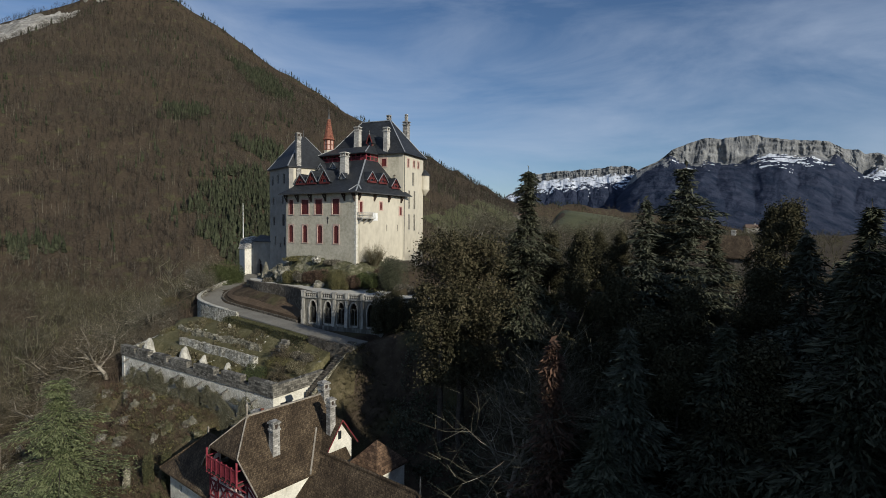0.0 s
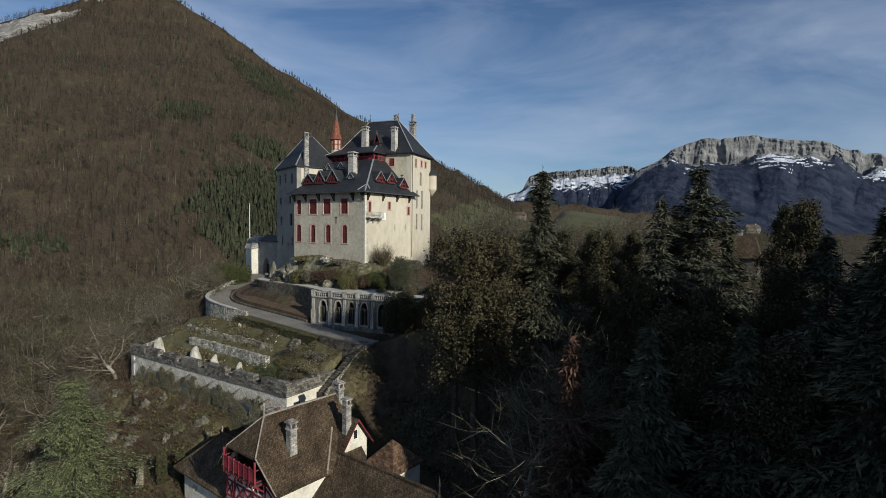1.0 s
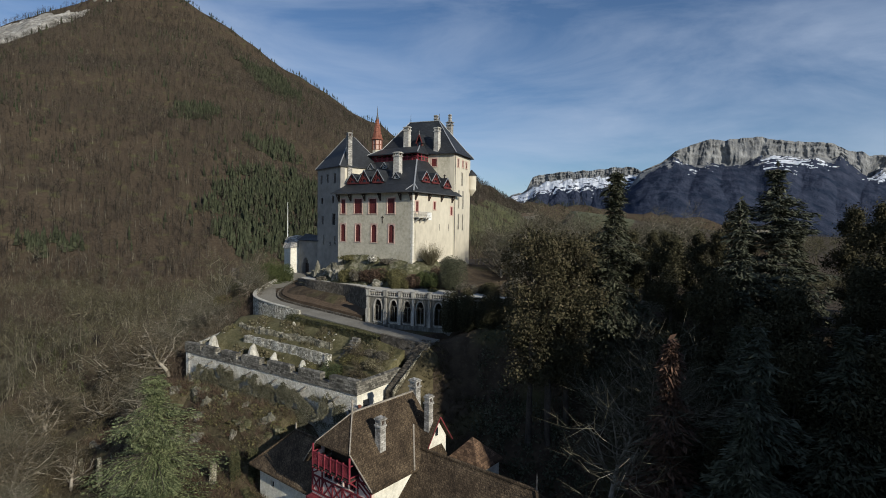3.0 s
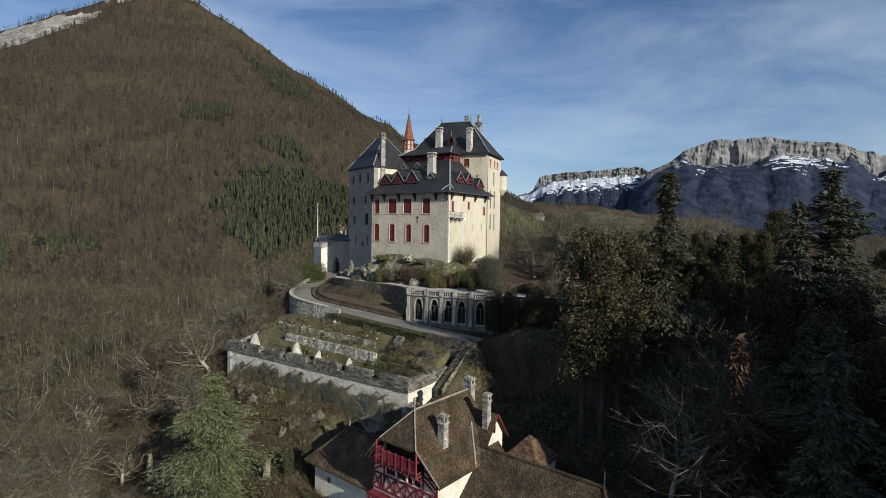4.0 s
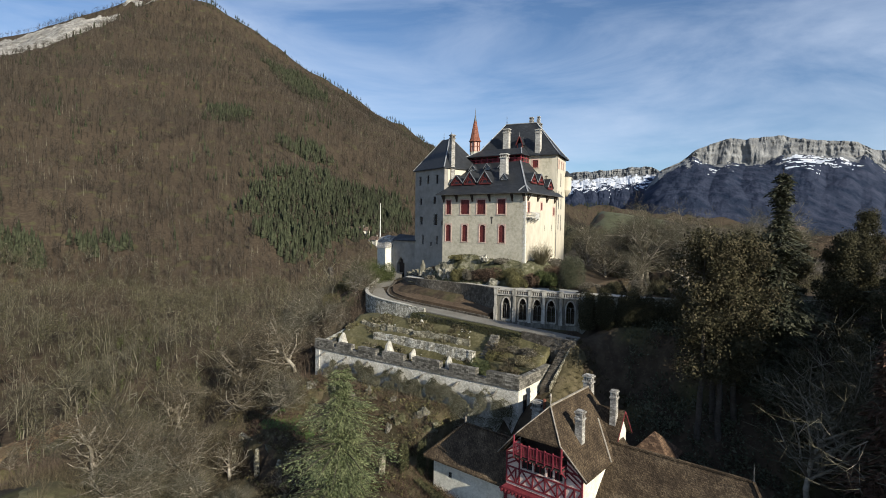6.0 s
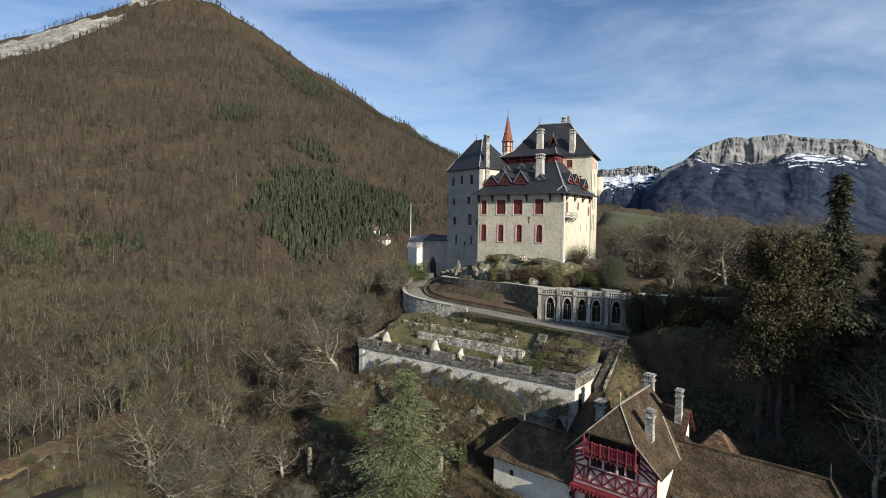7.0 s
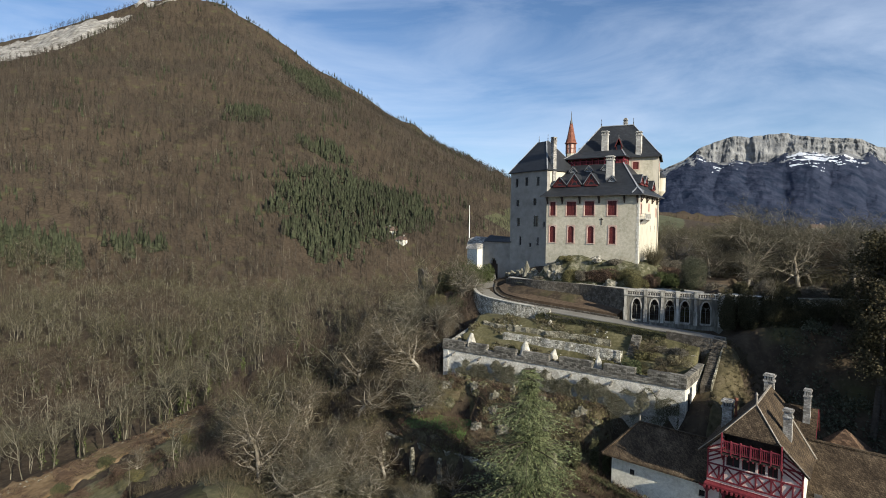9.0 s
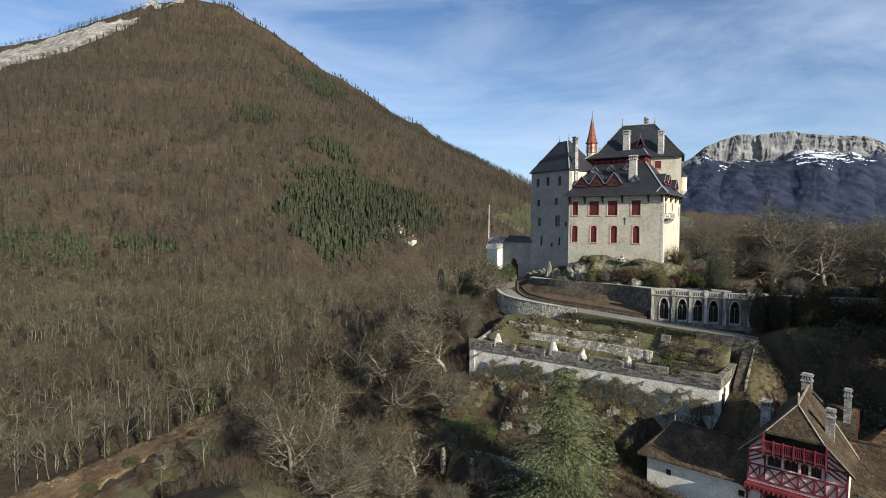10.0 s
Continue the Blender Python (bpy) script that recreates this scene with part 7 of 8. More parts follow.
scatter("ivy", "dull green ivy on the trunks in the valley woods", [ivy_sleeve(140 + i, 6.5) for i in range(3)], ivied, M_LAUREL, "ivy")


def sapling(seed, h):
    """A thin upright stem with a few rising shoots."""
    t = Twigs(seed)
    r = t.r
    for i in range(4):
        b = Vector((r.gauss(0, .4), r.gauss(0, .4), -0.2))
        e = b + Vector((r.gauss(0, .95), r.gauss(0, .95), h * r.uniform(0.6, 1.0)))
        t.sliver(b, e, 0.024)
        for k in range(9):
            c = b.lerp(e, r.uniform(0.3, 0.9))
            t.sliver(c, c + Vector((r.gauss(0, .6), r.gauss(0, .6), h * r.uniform(0.05, 0.28))), 0.014)
    return t.arrays()


def thicket_test(x, y):
    """The dense young growth between the open ground and the big bare trees, and beside the garden wall."""
    middle = -93.0 + (112 - y) * 0.3
    u, v = to_castle(x, y)
    return ((np.abs(x - middle) < 9) & (y > 62) & (y < 122) & (wave(x, y, 6.0, 1.0) > -0.35)) | ((x > -92) & (x < -66) & (y > 118) & (y < 160) & (u < -60)) | ((u > -33) & (u < -24.5) & (v > -27) & (v < -12))


scatter("thicket", "dense russet-brown thicket of thin young stems", [sapling(160 + i, 4.6) for i in range(4)], plant(12000, -115, -40, 50, 162, 32, thicket_test, 0.6, 1.15), M_THICKET, "thicket")
scatter("woods", "leafless woods beyond the castle", [join(*m) for m in mids[:2]], plant(700, -60, 260, 125, 420, 8, lambda x, y: (x > -0.02 * y - 5) & (wave(x, y, 30.0, 1.0) > -0.1), 0.6, 1.0), M_MIDWOOD)


# pale rock band below the mountain's crest
def rock_band(name, top, foot, seed, bulge):
    """Bare broken rock on the slope between an upper and a lower line of the plan."""
    a, b = curve_points(top, 22), curve_points(foot, 22)
    n, m = len(a), 90
    f = np.linspace(0, 1, m)[:, None]
    x = a[:, 0][None] * (1 - f) + b[:, 0][None] * f
    y = a[:, 1][None] * (1 - f) + b[:, 1][None] * f
    k = np.array([noise.fractal((p * 0.03 + seed, q * 0.03, seed), 0.7, 2.0, 6) for p, q in zip(x.ravel(), y.ravel())]).reshape(m, n)
    y = y + 14 * k
    rim = np.minimum(1, 7 * np.minimum(f, 1 - f)) * np.minimum(1, 9 * np.linspace(1, 0, n))[None]
    z = ground(x, y) + (bulge + 1.3 * bulge * k) * rim - 0.6 + 1.2 * rim
    k = (np.arange(m - 1)[:, None] * n + np.arange(n - 1)[None, :]).ravel()
    ob = raw_mesh(name, np.stack([x.ravel(), y.ravel(), z.ravel()], 1), np.stack([k, k + 1, k + 1 + n, k + n], 1), M_CLIFF)
    tagged(ob, "pale limestone cliff band below the mountain crest", "cliff", kind="structure")


M_CLIFF = material("pale_cliff", (0.05, 0.045, 0.038), (0.225, 0.213, 0.19), (0.42, 0.405, 0.375), 0.16, 0.05, 0.95, 1.0)
rock_band("cliff", BAND_TOP, BAND_FOOT, 2.0, 4.0)
rock_band("cliff", [(-662, 974), (-640, 976), (-610, 976), (-585, 974)], [(-655, 962), (-632, 962), (-604, 964), (-580, 968)], 5.0, 0.9)
bushes = plant(3200, -1000, -600, 560, 960, 19, lambda x, y: on_band(x, y) & (wave(x, y, 13.0, 4.0) > 0.0), 0.15, 0.4)
scatter("woods", "low brown bushes on the pale rock band", brooms[:2], bushes, M_WOODS)


# ---- shrubs, rocks, hedges ----
def shrub_shape(seed, w, d, h, leaves, size):
    t = Twigs(seed)
    r = t.r
    for i in range(12):
        t.limb((0, 0, -0.2), (r.uniform(-.6, .6) * w, r.uniform(-.6, .6) * d, h * r.uniform(.4, .8)), 0.05, 0.015)
    lumps = [(r.uniform(-.55, .55) * w, r.uniform(-.55, .55) * d, h * r.uniform(.15, .6), r.uniform(.3, .55)) for _ in range(9)]
    for i in range(leaves):
        cx, cy, cz, k = lumps[r.randrange(9)]
        o = Vector((r.gauss(0, 1), r.gauss(0, 1), r.gauss(0, 1))).normalized() * r.uniform(0.75, 1.05)
        t.leaf((cx + o.x * w * k, cy + o.y * d * k, max(0.05, cz + o.z * h * k)), size * r.uniform(.6, 1.4), o)
    return t.arrays()


def shrub(label, u, v, z, w, d, h, mat, seed, leaves=900, size=0.16, name="shrub"):
    x, y = from_castle(u, v)
    ob = raw_mesh(name, *shrub_shape(seed, w, d, h, leaves, size), mat)
    ob.matrix_world = pose(x, y, z, 0, 0, seed * 37 % 360)
    tagged(ob, label, name, "shrubs on the castle rock")
    return ob


def boulder(u, v, z, w, d, h, seed, mat=M_ROCK, label="lichen-grey rock outcrop below the castle wall"):
    bm = bmesh.new()
    bmesh.ops.create_icosphere(bm, subdivisions=4, radius=1.0)
    for p in bm.verts:
        n = p.co.normalized()
        k = 1 + 0.45 * noise.fractal(n * 1.6 + Vector((seed, 0, 0)), 1.0, 2.0, 4) + 0.12 * abs(noise.noise(n * 6 + Vector((0, seed, 0))))
        p.co = Vector((n.x * w * k, n.y * d * k, n.z * h * k))
    ob = link_mesh("rock", bm, mat)
    x, y = from_castle(u, v)
    ob.matrix_world = pose(x, y, z, 0, 0, -33 + seed * 20 % 40)
    tagged(ob, label, "rock", "rocks below the castle")


def castle_rock():
    """The mossy crag on which the castle stands: it climbs against the front and round the corner of the side wall."""
    us, vs = np.arange(-20.0, 12.1, 0.3), np.arange(-7.6, 15.1, 0.3)
    uu, vv = np.meshgrid(us, vs)
    crest = np.where(uu < 0, np.interp(uu, [-20, -18, -16.3, -14, -11.5, -8, -5, -2.5, 0], [19.6, 20.6, 22.3, 24.0, 24.5, 24.0, 23.6, 23.9, 23.3]), np.interp(vv, [0, 4, 8, 12, 15], [23.3, 23.8, 23.2, 22.0, 20.5]))
    dist = np.hypot(np.maximum(uu, 0), np.maximum(-vv, 0))
    z = 19.3 + (crest - 19.3) * (1 - smooth(1.4, 6.4, dist + 0.6 * wave(uu, vv, 1.7, 3.0)))
    rough = np.array([noise.fractal((a * 0.55, b * 0.55, 3.0), 0.9, 2.0, 5) for a, b in zip(uu.ravel(), vv.ravel())]).reshape(uu.shape)
    z = z + rough * 0.55 * smooth(19.3, 20.6, z)
    x, y = -14.8 + uu * CA - vv * CS, 88.8 + uu * CS + vv * CA
    n, h = len(us), len(vs)
    k = (np.arange(h - 1)[:, None] * n + np.arange(n - 1)[None, :]).ravel()
    inside = ((uu < -0.9) & (vv > 0.9)).ravel()
    quads = np.stack([k, k + 1, k + 1 + n, k + n], 1)
    quads = quads[~inside[quads].all(1)]
    ob = raw_mesh("crag", np.stack([x.ravel(), y.ravel(), z.ravel()], 1), quads, M_MOSSROCK)
    tagged(ob, "mossy limestone crag below the castle walls", "rock", kind="structure")


castle_rock()
for i, (u, v, z, w, d, h) in enumerate(((-14.2, -3.6, 21.0, 1.7, 1.2, 1.9), (-12.8, -4.6, 20.2, 1.1, 0.9, 1.4), (-19.0, -2.2, 19.8, 1.3, 1.1, 1.4), (-22.6, -0.6, 19.6, 1.1, 1.0, 1.5), (-25.5, 1.0, 19.2, 1.2, 1.0, 1.2), (-3.0, -5.6, 20.0, 1.0, 0.7, 0.8))):
    boulder(u, v, z, w, d, h, i * 1.7 + 0.3)
boulder(-6.4, -2.9, 24.0, 0.7, 0.5, 0.6, 33.0, M_STONE_DRY, "pale bare limestone block on the rock")
for i, (u, v, z, w, d, h, m, lab) in enumerate((
        (-10.6, -4.6, 20.0, 1.15, 1.0, 3.6, M_SHRUB_OLIVE, "rounded olive-green shrub on the castle rock"), (-16.8, -4.4, 19.5, 1.3, 1.0, 1.6, M_CREEPER, "dry brown scrub on the castle rock"),
        (-8.4, -4.6, 20.2, 1.2, 1.0, 2.6, M_CREEPER, "dry brown scrub on the castle rock"), (-5.2, -4.4, 20.2, 1.9, 1.3, 3.3, M_BRUSH, "russet-brown bare brush on the castle rock"),
        (-1.2, -4.2, 20.2, 1.7, 1.2, 3.3, M_SHRUB_OLIVE, "rounded mossy green shrub on the castle rock"), (-3.6, -2.4, 23.2, 1.5, 1.0, 1.6, M_CREEPER, "grey-brown dry scrub above the castle rock"),
        (-12.2, -2.6, 23.6, 1.8, 1.1, 1.2, M_SHRUB_OLIVE, "mossy olive-green scrub on the castle rock"),
        (1.0, -5.0, 19.6, 1.7, 1.5, 3.6, M_SHRUB_OLIVE, "big rounded olive-green shrub beside the court"), (3.4, -4.2, 19.8, 1.1, 1.1, 3.5, M_BRUSH, "russet-brown bare brush below the side wall"),
        (5.3, -3.4, 20.2, 1.5, 1.4, 3.7, M_LAUREL, "bright green rounded shrub beside the court"), (9.3, -1.6, 19.5, 1.9, 1.8, 5.4, M_NEEDLE, "big dark rounded yew beside the court"),
        (7.6, -4.6, 19.4, 1.4, 0.9, 1.0, M_SHRUB_OLIVE, "low olive scrub beside the court"), (4.6, 2.0, 21.6, 1.6, 2.0, 2.2, M_BRUSH, "bare brown bush below the side wall"), (3.6, 8.0, 22.0, 1.5, 2.2, 3.2, M_CREEPER, "bare brown bush below the side wall"),
        (-31.0, -3.2, 17.0, 2.6, 2.2, 4.0, M_LAUREL, "green laurel bushes beside the gate"), (-35.0, -2.4, 16.6, 2.6, 2.2, 4.4, M_LAUREL, "green laurel bushes beside the gate"),
        (-38.8, -2.2, 15.6, 2.6, 2.2, 4.2, M_SHRUB, "dark green evergreen bushes beside the gate"), (-33.0, -7.6, 14.6, 2.8, 2.2, 3.8, M_SHRUB_OLIVE, "olive-brown thicket below the drive"),
        (-30.0, -11.5, 12.6, 2.6, 2.0, 3.4, M_SHRUB, "dark green evergreen bushes beside the drive"), (-29.5, -15.5, 10.0, 2.6, 2.2, 3.6, M_CREEPER, "bare brown thicket below the drive"),
        (3.2, -26.0, 10.5, 1.0, 0.9, 1.6, M_SHRUB_OLIVE, "olive-green bush on the garden terrace"), (6.2, -25.3, 10.5, 1.5, 1.1, 2.0, M_SHRUB, "dark green bush on the garden terrace"),
        (9.8, -20.8, 12.6, 2.2, 1.2, 1.3, M_CREEPER, "dry creeper over the terrace bank"), (11.4, -22.6, 12.0, 1.4, 1.2, 1.2, M_DRYPLANT, "dry grassy clump on the garden terrace"), (7.2, -22.8, 11.8, 1.3, 1.0, 1.3, M_SHRUB_OLIVE, "olive-green bush on the garden terrace"), (11.6, -25.6, 10.5, 1.0, 0.9, 1.1, M_CREEPER, "dry brown scrub on the garden terrace"),  (-14.5, -24.6, 10.4, 1.5, 0.9, 0.7, M_DRYPLANT, "dry plant remains on the garden terrace"),
        (-10.6, -17.0, 14.6, 0.9, 0.9, 1.4, M_HEDGE, "dark clipped bush at the end of the hedge"), *[(13.0 + 3.2 * k, -3.0 + 1.1 * k, 19.2, 1.5, 1.2, 2.0 + 0.5 * (k % 3), (M_CREEPER, M_EVERGREEN)[k % 2], "dark bushes along the court's edge") for k in range(7)],
        *[(15.9 + 2.3 * k, -11.9 + 0.35 * k + 0.012 * k * k, 15.6 + 0.1 * k, 1.5, 1.3, 5.6 if k < 4 else 4.4, M_EVERGREEN, "dark laurel against the court wall") for k in range(9)])):
    crag_side = v > -6 and -20 < u < 8
    shrub(lab, u, v, z + (1.2 if u < -28 else 0.0), w * (1.65 if crag_side else 1.4), d * 1.3, h * (0.68 if crag_side else 1.0), m, 200 + i, int(1900 * w * h), 0.08)
for i, (u, v, h) in enumerate(((-37.0, -7.0, 3.2), (-41.5, -4.0, 3.6), (-34.0, -13.0, 3.0), (-27.5, -17.5, 2.6), (-26.0, -21.0, 2.4), (-31.0, -20.0, 3.0))):
    x, y = from_castle(u, v)
    shrub("dark olive evergreen bushes on the slope below the gate" if i < 3 else "bare brown thicket beside the garden wall", u, v, gz(x, y) - 0.2, 2.2, 1.9, h, M_SHRUB_OLIVE if i < 3 else M_CREEPER, 280 + i, 5200, 0.1)
line_wall("ruined_wall", curve_points([(-48.5, 0.0, 19.6), (-46.5, -2.0, 19.9), (-44.0, -4.0, 19.4)], 4), 15.5, 0.2, 0.8, M_STONE_BROWN, "ruined rubble wall in the trees beyond the gate", rough=0.2)
# the leafless bush against the side wall
bush = thing("bare_bush", "fine leafless bush growing against the pale side wall", "bush", pose(*from_castle(2.2, 2.2), 23.4))
fan = Twigs(301)
for i in range(190):
    a, k = fan.r.uniform(0, 6.283), fan.r.random() ** 0.6
    d = Vector((math.cos(a) * 2.3 * k, math.sin(a) * 2.3 * k, 4.7 * (1.05 - 0.4 * k * k) * fan.r.uniform(0.75, 1.0)))
    b = Vector((math.cos(a) * 0.4, math.sin(a) * 0.4, -0.6))
    m = b + d * 0.5 + Vector((0, 0, 0.4))
    fan.limb(b, m, 0.022, 0.015)
    for j in range(5):
        fan.sliver(b.lerp(m, 0.4 + 0.6 * fan.r.random()), b + d + Vector((fan.r.gauss(0, .35), fan.r.gauss(0, .35), fan.r.gauss(0, .3))), 0.012)
raw_mesh("stem", *fan.arrays(), M_DRYPLANT, bush)
bt2 = bare_shape(311, 4.2, 0.7, 3, 0.012, 0.02, 5)
tree_thing("fruit_tree", "small gnarled leafless fruit tree on the garden terrace", bt2, (M_BARK, M_TWIG), [(*from_castle(9.3, -24.6), 10.4, 0, 0.75), (*from_castle(8.0, -21.8), 12.2, 90, 0.7)], "", ("trunk", "crown"))


def hedge(name, label, line, w, h, seed, mat=M_HEDGE, density=90):
    """A clipped hedge: small leaves packed over a box that follows a line in the castle's axes."""
    t = Twigs(seed)
    r = t.r
    for (ax, ay, az), (bx, by, bz) in zip(line, line[1:]):
        n = int(math.hypot(bx - ax, by - ay) * density * (w + 2 * h))
        d = Vector((bx - ax, by - ay, 0)).normalized()
        o = Vector((-d.y, d.x, 0))
        for i in range(n):
            c = Vector((ax, ay, az)).lerp(Vector((bx, by, bz)), r.random())
            s, q = r.uniform(-1, 1), r.random()
            if r.random() < 0.45:
                s = math.copysign(1, s)
            else:
                q = 1.0
            t.leaf(c + o * s * w / 2 + Vector((0, 0, q * h)), 0.11, (o.x * s, o.y * s, 0.5))
    v, f = t.arrays()
    ob = raw_mesh(name, v, f, mat)
    ob.matrix_world = CASTLE
    return tagged(ob, label, "hedge")


hedge("hedge", "long clipped dark hedge beside the drive", [(-9.6, -17.2, 14.4), (-2.6, -17.7, 14.1), (4.5, -18.4, 13.9), (9.0, -19.0, 13.7)], 1.1, 1.45, 401)


# ---- bank below the terrace: rocks, creeper, dry scrub ----
rng = random.Random(8)
for i in range(34):
    cu, cv = ((-19.5, -30.4), (-15.5, -30.0), (-11.5, -31.4), (-7.0, -30.6), (-3.0, -32.4), (1.5, -31.0), (-9.0, -34.0))[i % 7]
    u, v = cu + rng.gauss(0, 1.1), cv + rng.gauss(0, 0.8)
    x, y = from_castle(u, v)
    boulder(u, v, gz(x, y) - rng.uniform(0.05, 0.3), rng.uniform(0.4, 1.0), rng.uniform(0.3, 0.7), rng.uniform(0.4, 1.0), 50 + i * 1.3, (M_ROCK, M_MOSSROCK)[i % 3 > 0], "mossy weathered limestone outcrop on the bank below the terrace")


def wall_creeper(u0, u1, seed, leaves):
    """Bare creeper matted on the lower part of the terrace wall, thinning out upwards."""
    t = Twigs(seed)
    r = t.r
    for i in range(leaves):
        u = r.uniform(u0, u1)
        top = 9.1 + 0.4 * math.sin(u * 0.9) + 0.4 * math.sin(u * 2.3) - 2.2 * max(0, (-17 - u) / 4)
        z = top - abs(r.gauss(0, 2.1))
        v = -27.3 - 0.026 * (u + 23) - 0.03 - r.random() * 0.35 - max(0, (8 - z) * 0.14)
        if noise.noise((u * 0.8, z * 0.8, 3.0)) < -0.22:
            continue
        if r.random() < 0.4:
            t.sliver((u, v, z), (u + r.gauss(0, .35), v - r.random() * 0.25, z + r.gauss(0, .4)), 0.016)
        else:
            t.leaf((u, v, z), 0.085, (0, -1, 0.2))
    v, f = t.arrays()
    ob = raw_mesh("creeper", v, f, M_WALLCREEPER)
    ob.matrix_world = CASTLE
    tagged(ob, "grey-brown bare creeper matted on the terrace wall", "creeper", kind="stuff")


wall_creeper(-21.5, 12.6, 77, 44000)


def tuft(seed, h, n, lean=0.5):
    """A small clump of dry stems."""
    t = Twigs(seed)
    r = t.r
    for i in range(n):
        a = r.uniform(0, 6.283)
        d = Vector((math.cos(a) * lean * r.random(), math.sin(a) * lean * r.random(), 1)) * h * r.uniform(0.5, 1.0)
        b = Vector((math.cos(a), math.sin(a), 0)) * 0.12 * h * r.random()
        t.sliver(b, b + d, 0.02)
        t.sliver(b + d * 0.5, b + d * 0.8 + Vector((r.gauss(0, .2), r.gauss(0, .2), 0)) * h, 0.014)
    return t.arrays()


def leafy_tuft(seed, h, n):
    t = Twigs(seed)
    r = t.r
    for i in range(n):
        t.leaf((r.gauss(0, .35) * h, r.gauss(0, .35) * h, abs(r.gauss(0.3, .3)) * h), 0.16, (0, 0, 0.6))
    return t.arrays()


def pebble(seed):
    """A small rough stone."""
    bm = bmesh.new()
    bmesh.ops.create_icosphere(bm, subdivisions=1, radius=1.0)
    for p in bm.verts:
        p.co += noise.noise_vector(p.co * 1.3 + Vector((seed, 0, 0))) * 0.5
        p.co.z *= 0.7
    bm.verts.ensure_lookup_table()
    v, f = np.array([p.co for p in bm.verts]), np.array([[q.index for q in g.verts] for g in bm.faces])
    bm.free()
    return v, f


def bank_test(x, y):
    u, v = to_castle(x, y)
    return (u > -27) & (u < 12) & (v < -28.6) & (v > -40)


def shade_test(x, y):
    """The shaded slope between the farm and the court wall."""
    u, v = to_castle(x, y)
    hx, hy = (x + 18.7) * 0.7826 - (y - 44.4) * 0.6225, (x + 18.7) * 0.6225 + (y - 44.4) * 0.7826
    return (u > 22) & (v < -11) & ~((hx > -6) & (hx < 21) & (hy < 15.5))


def slope_test(x, y):
    u, v = to_castle(x, y)
    return (u < -24) & (u > -80) & (v < 12) & (v > -62) & ~((u > -36) & (v > -18)) & ~track_open(x, y)


scatter("undergrowth", "dry brown scrub on the bank below the terrace", [tuft(i, 1.3, 18, 1.2) for i in range(4)], plant(8500, -60, -10, 40, 95, 21, bank_test, 0.5, 1.3), M_BRUSH, "scrub")
scatter("ivy_undergrowth", "low mossy green growth on the bank below the terrace", [leafy_tuft(24 + i, 1.0, 40) for i in range(3)], plant(5200, -60, -10, 40, 95, 25, lambda x, y: bank_test(x, y) & (wave(x, y, 4.0, 6.0) > 0.0), 0.4, 1.1), M_SHRUB_OLIVE, "scrub")
scatter("rough_grass", "dry pale grass on the bank below the terrace", [tuft(64 + i, 0.8, 18, 1.2) for i in range(3)], plant(8000, -60, -10, 40, 95, 33, bank_test, 0.5, 1.3), M_DRYPLANT, "grass")
scatter("undergrowth", "brown undergrowth between the bare trees", [tuft(10 + i, 2.2, 22, 0.8) for i in range(5)], plant(3600, -110, -25, 40, 125, 22, slope_test, 0.6, 1.5), M_TWIG, "scrub")
scatter("ivy_undergrowth", "low olive-green undergrowth on the slope", [leafy_tuft(20 + i, 1.4, 45) for i in range(3)], plant(520, -110, -20, 38, 110, 23, lambda x, y: (slope_test(x, y) | bank_test(x, y)) & (wave(x, y, 9.0, 2.0) > 0.25), 0.5, 1.4), M_SHRUB_OLIVE, "scrub")
def low_garden(x, y):
    return (x > -66) & (x < -38) & (y > 44) & (y < 66) & (-0.563 * (x + 50) - 0.826 * (y - 64.3) > 1.5)


scatter("ivy_undergrowth", "olive-green undergrowth in the ruined lower garden", [leafy_tuft(34 + i, 1.1, 42) for i in range(3)], plant(900, -66, -38, 44, 66, 27, lambda x, y: low_garden(x, y) & (wave(x, y, 5.0, 3.0) > -0.1), 0.4, 1.2), M_SHRUB_OLIVE, "scrub")
scatter("rough_grass", "short tufts of grass beside the garden steps", [tuft(60 + i, 0.6, 16, 1.0) for i in range(3)], plant(9000, -18, 4, 44, 70, 29, lambda x, y: (to_castle(x, y)[0] > 15.6) & (to_castle(x, y)[0] < 24) & (to_castle(x, y)[1] < -16) & (to_castle(x, y)[1] > -36), 0.5, 1.3), M_BANKGRASS, "grass")
scatter("undergrowth", "dry brown scrub in the ruined lower garden", [tuft(54 + i, 1.4, 20, 1.0) for i in range(3)], plant(1500, -66, -38, 44, 66, 28, low_garden, 0.5, 1.3), M_TWIG, "scrub")
scatter("undergrowth", "grey-brown undergrowth beyond the castle court", [tuft(15 + i, 2.4, 26, 0.9) for i in range(4)], plant(2200, 2, 90, 84, 190, 26, lambda x, y: (to_castle(x, y)[0] > 9) & (to_castle(x, y)[1] > 2), 0.6, 1.5), M_MIDWOOD, "scrub")
# Added tufts that darken the slope where only tree shade lies.
scatter("ivy_undergrowth", "dark leaf tufts added to deepen the shade beneath the conifers", [leafy_tuft(30 + i, 1.5, 60) for i in range(3)], plant(2600, -6, 60, 20, 90, 24, shade_test, 0.6, 1.5), M_NEEDLE, "scrub")
g = np.random.default_rng(5)
uu, vv = g.uniform(-21.5, 12.0, 3200), g.uniform(-26.3, -17.4, 3200)
xx, yy = -14.8 + uu * CA - vv * CS, 88.8 + uu * CS + vv * CA
keep_it = (wave(uu, vv, 2.2, 1.0) > 0.1) & (np.abs(vv + 22.9) > 0.7)
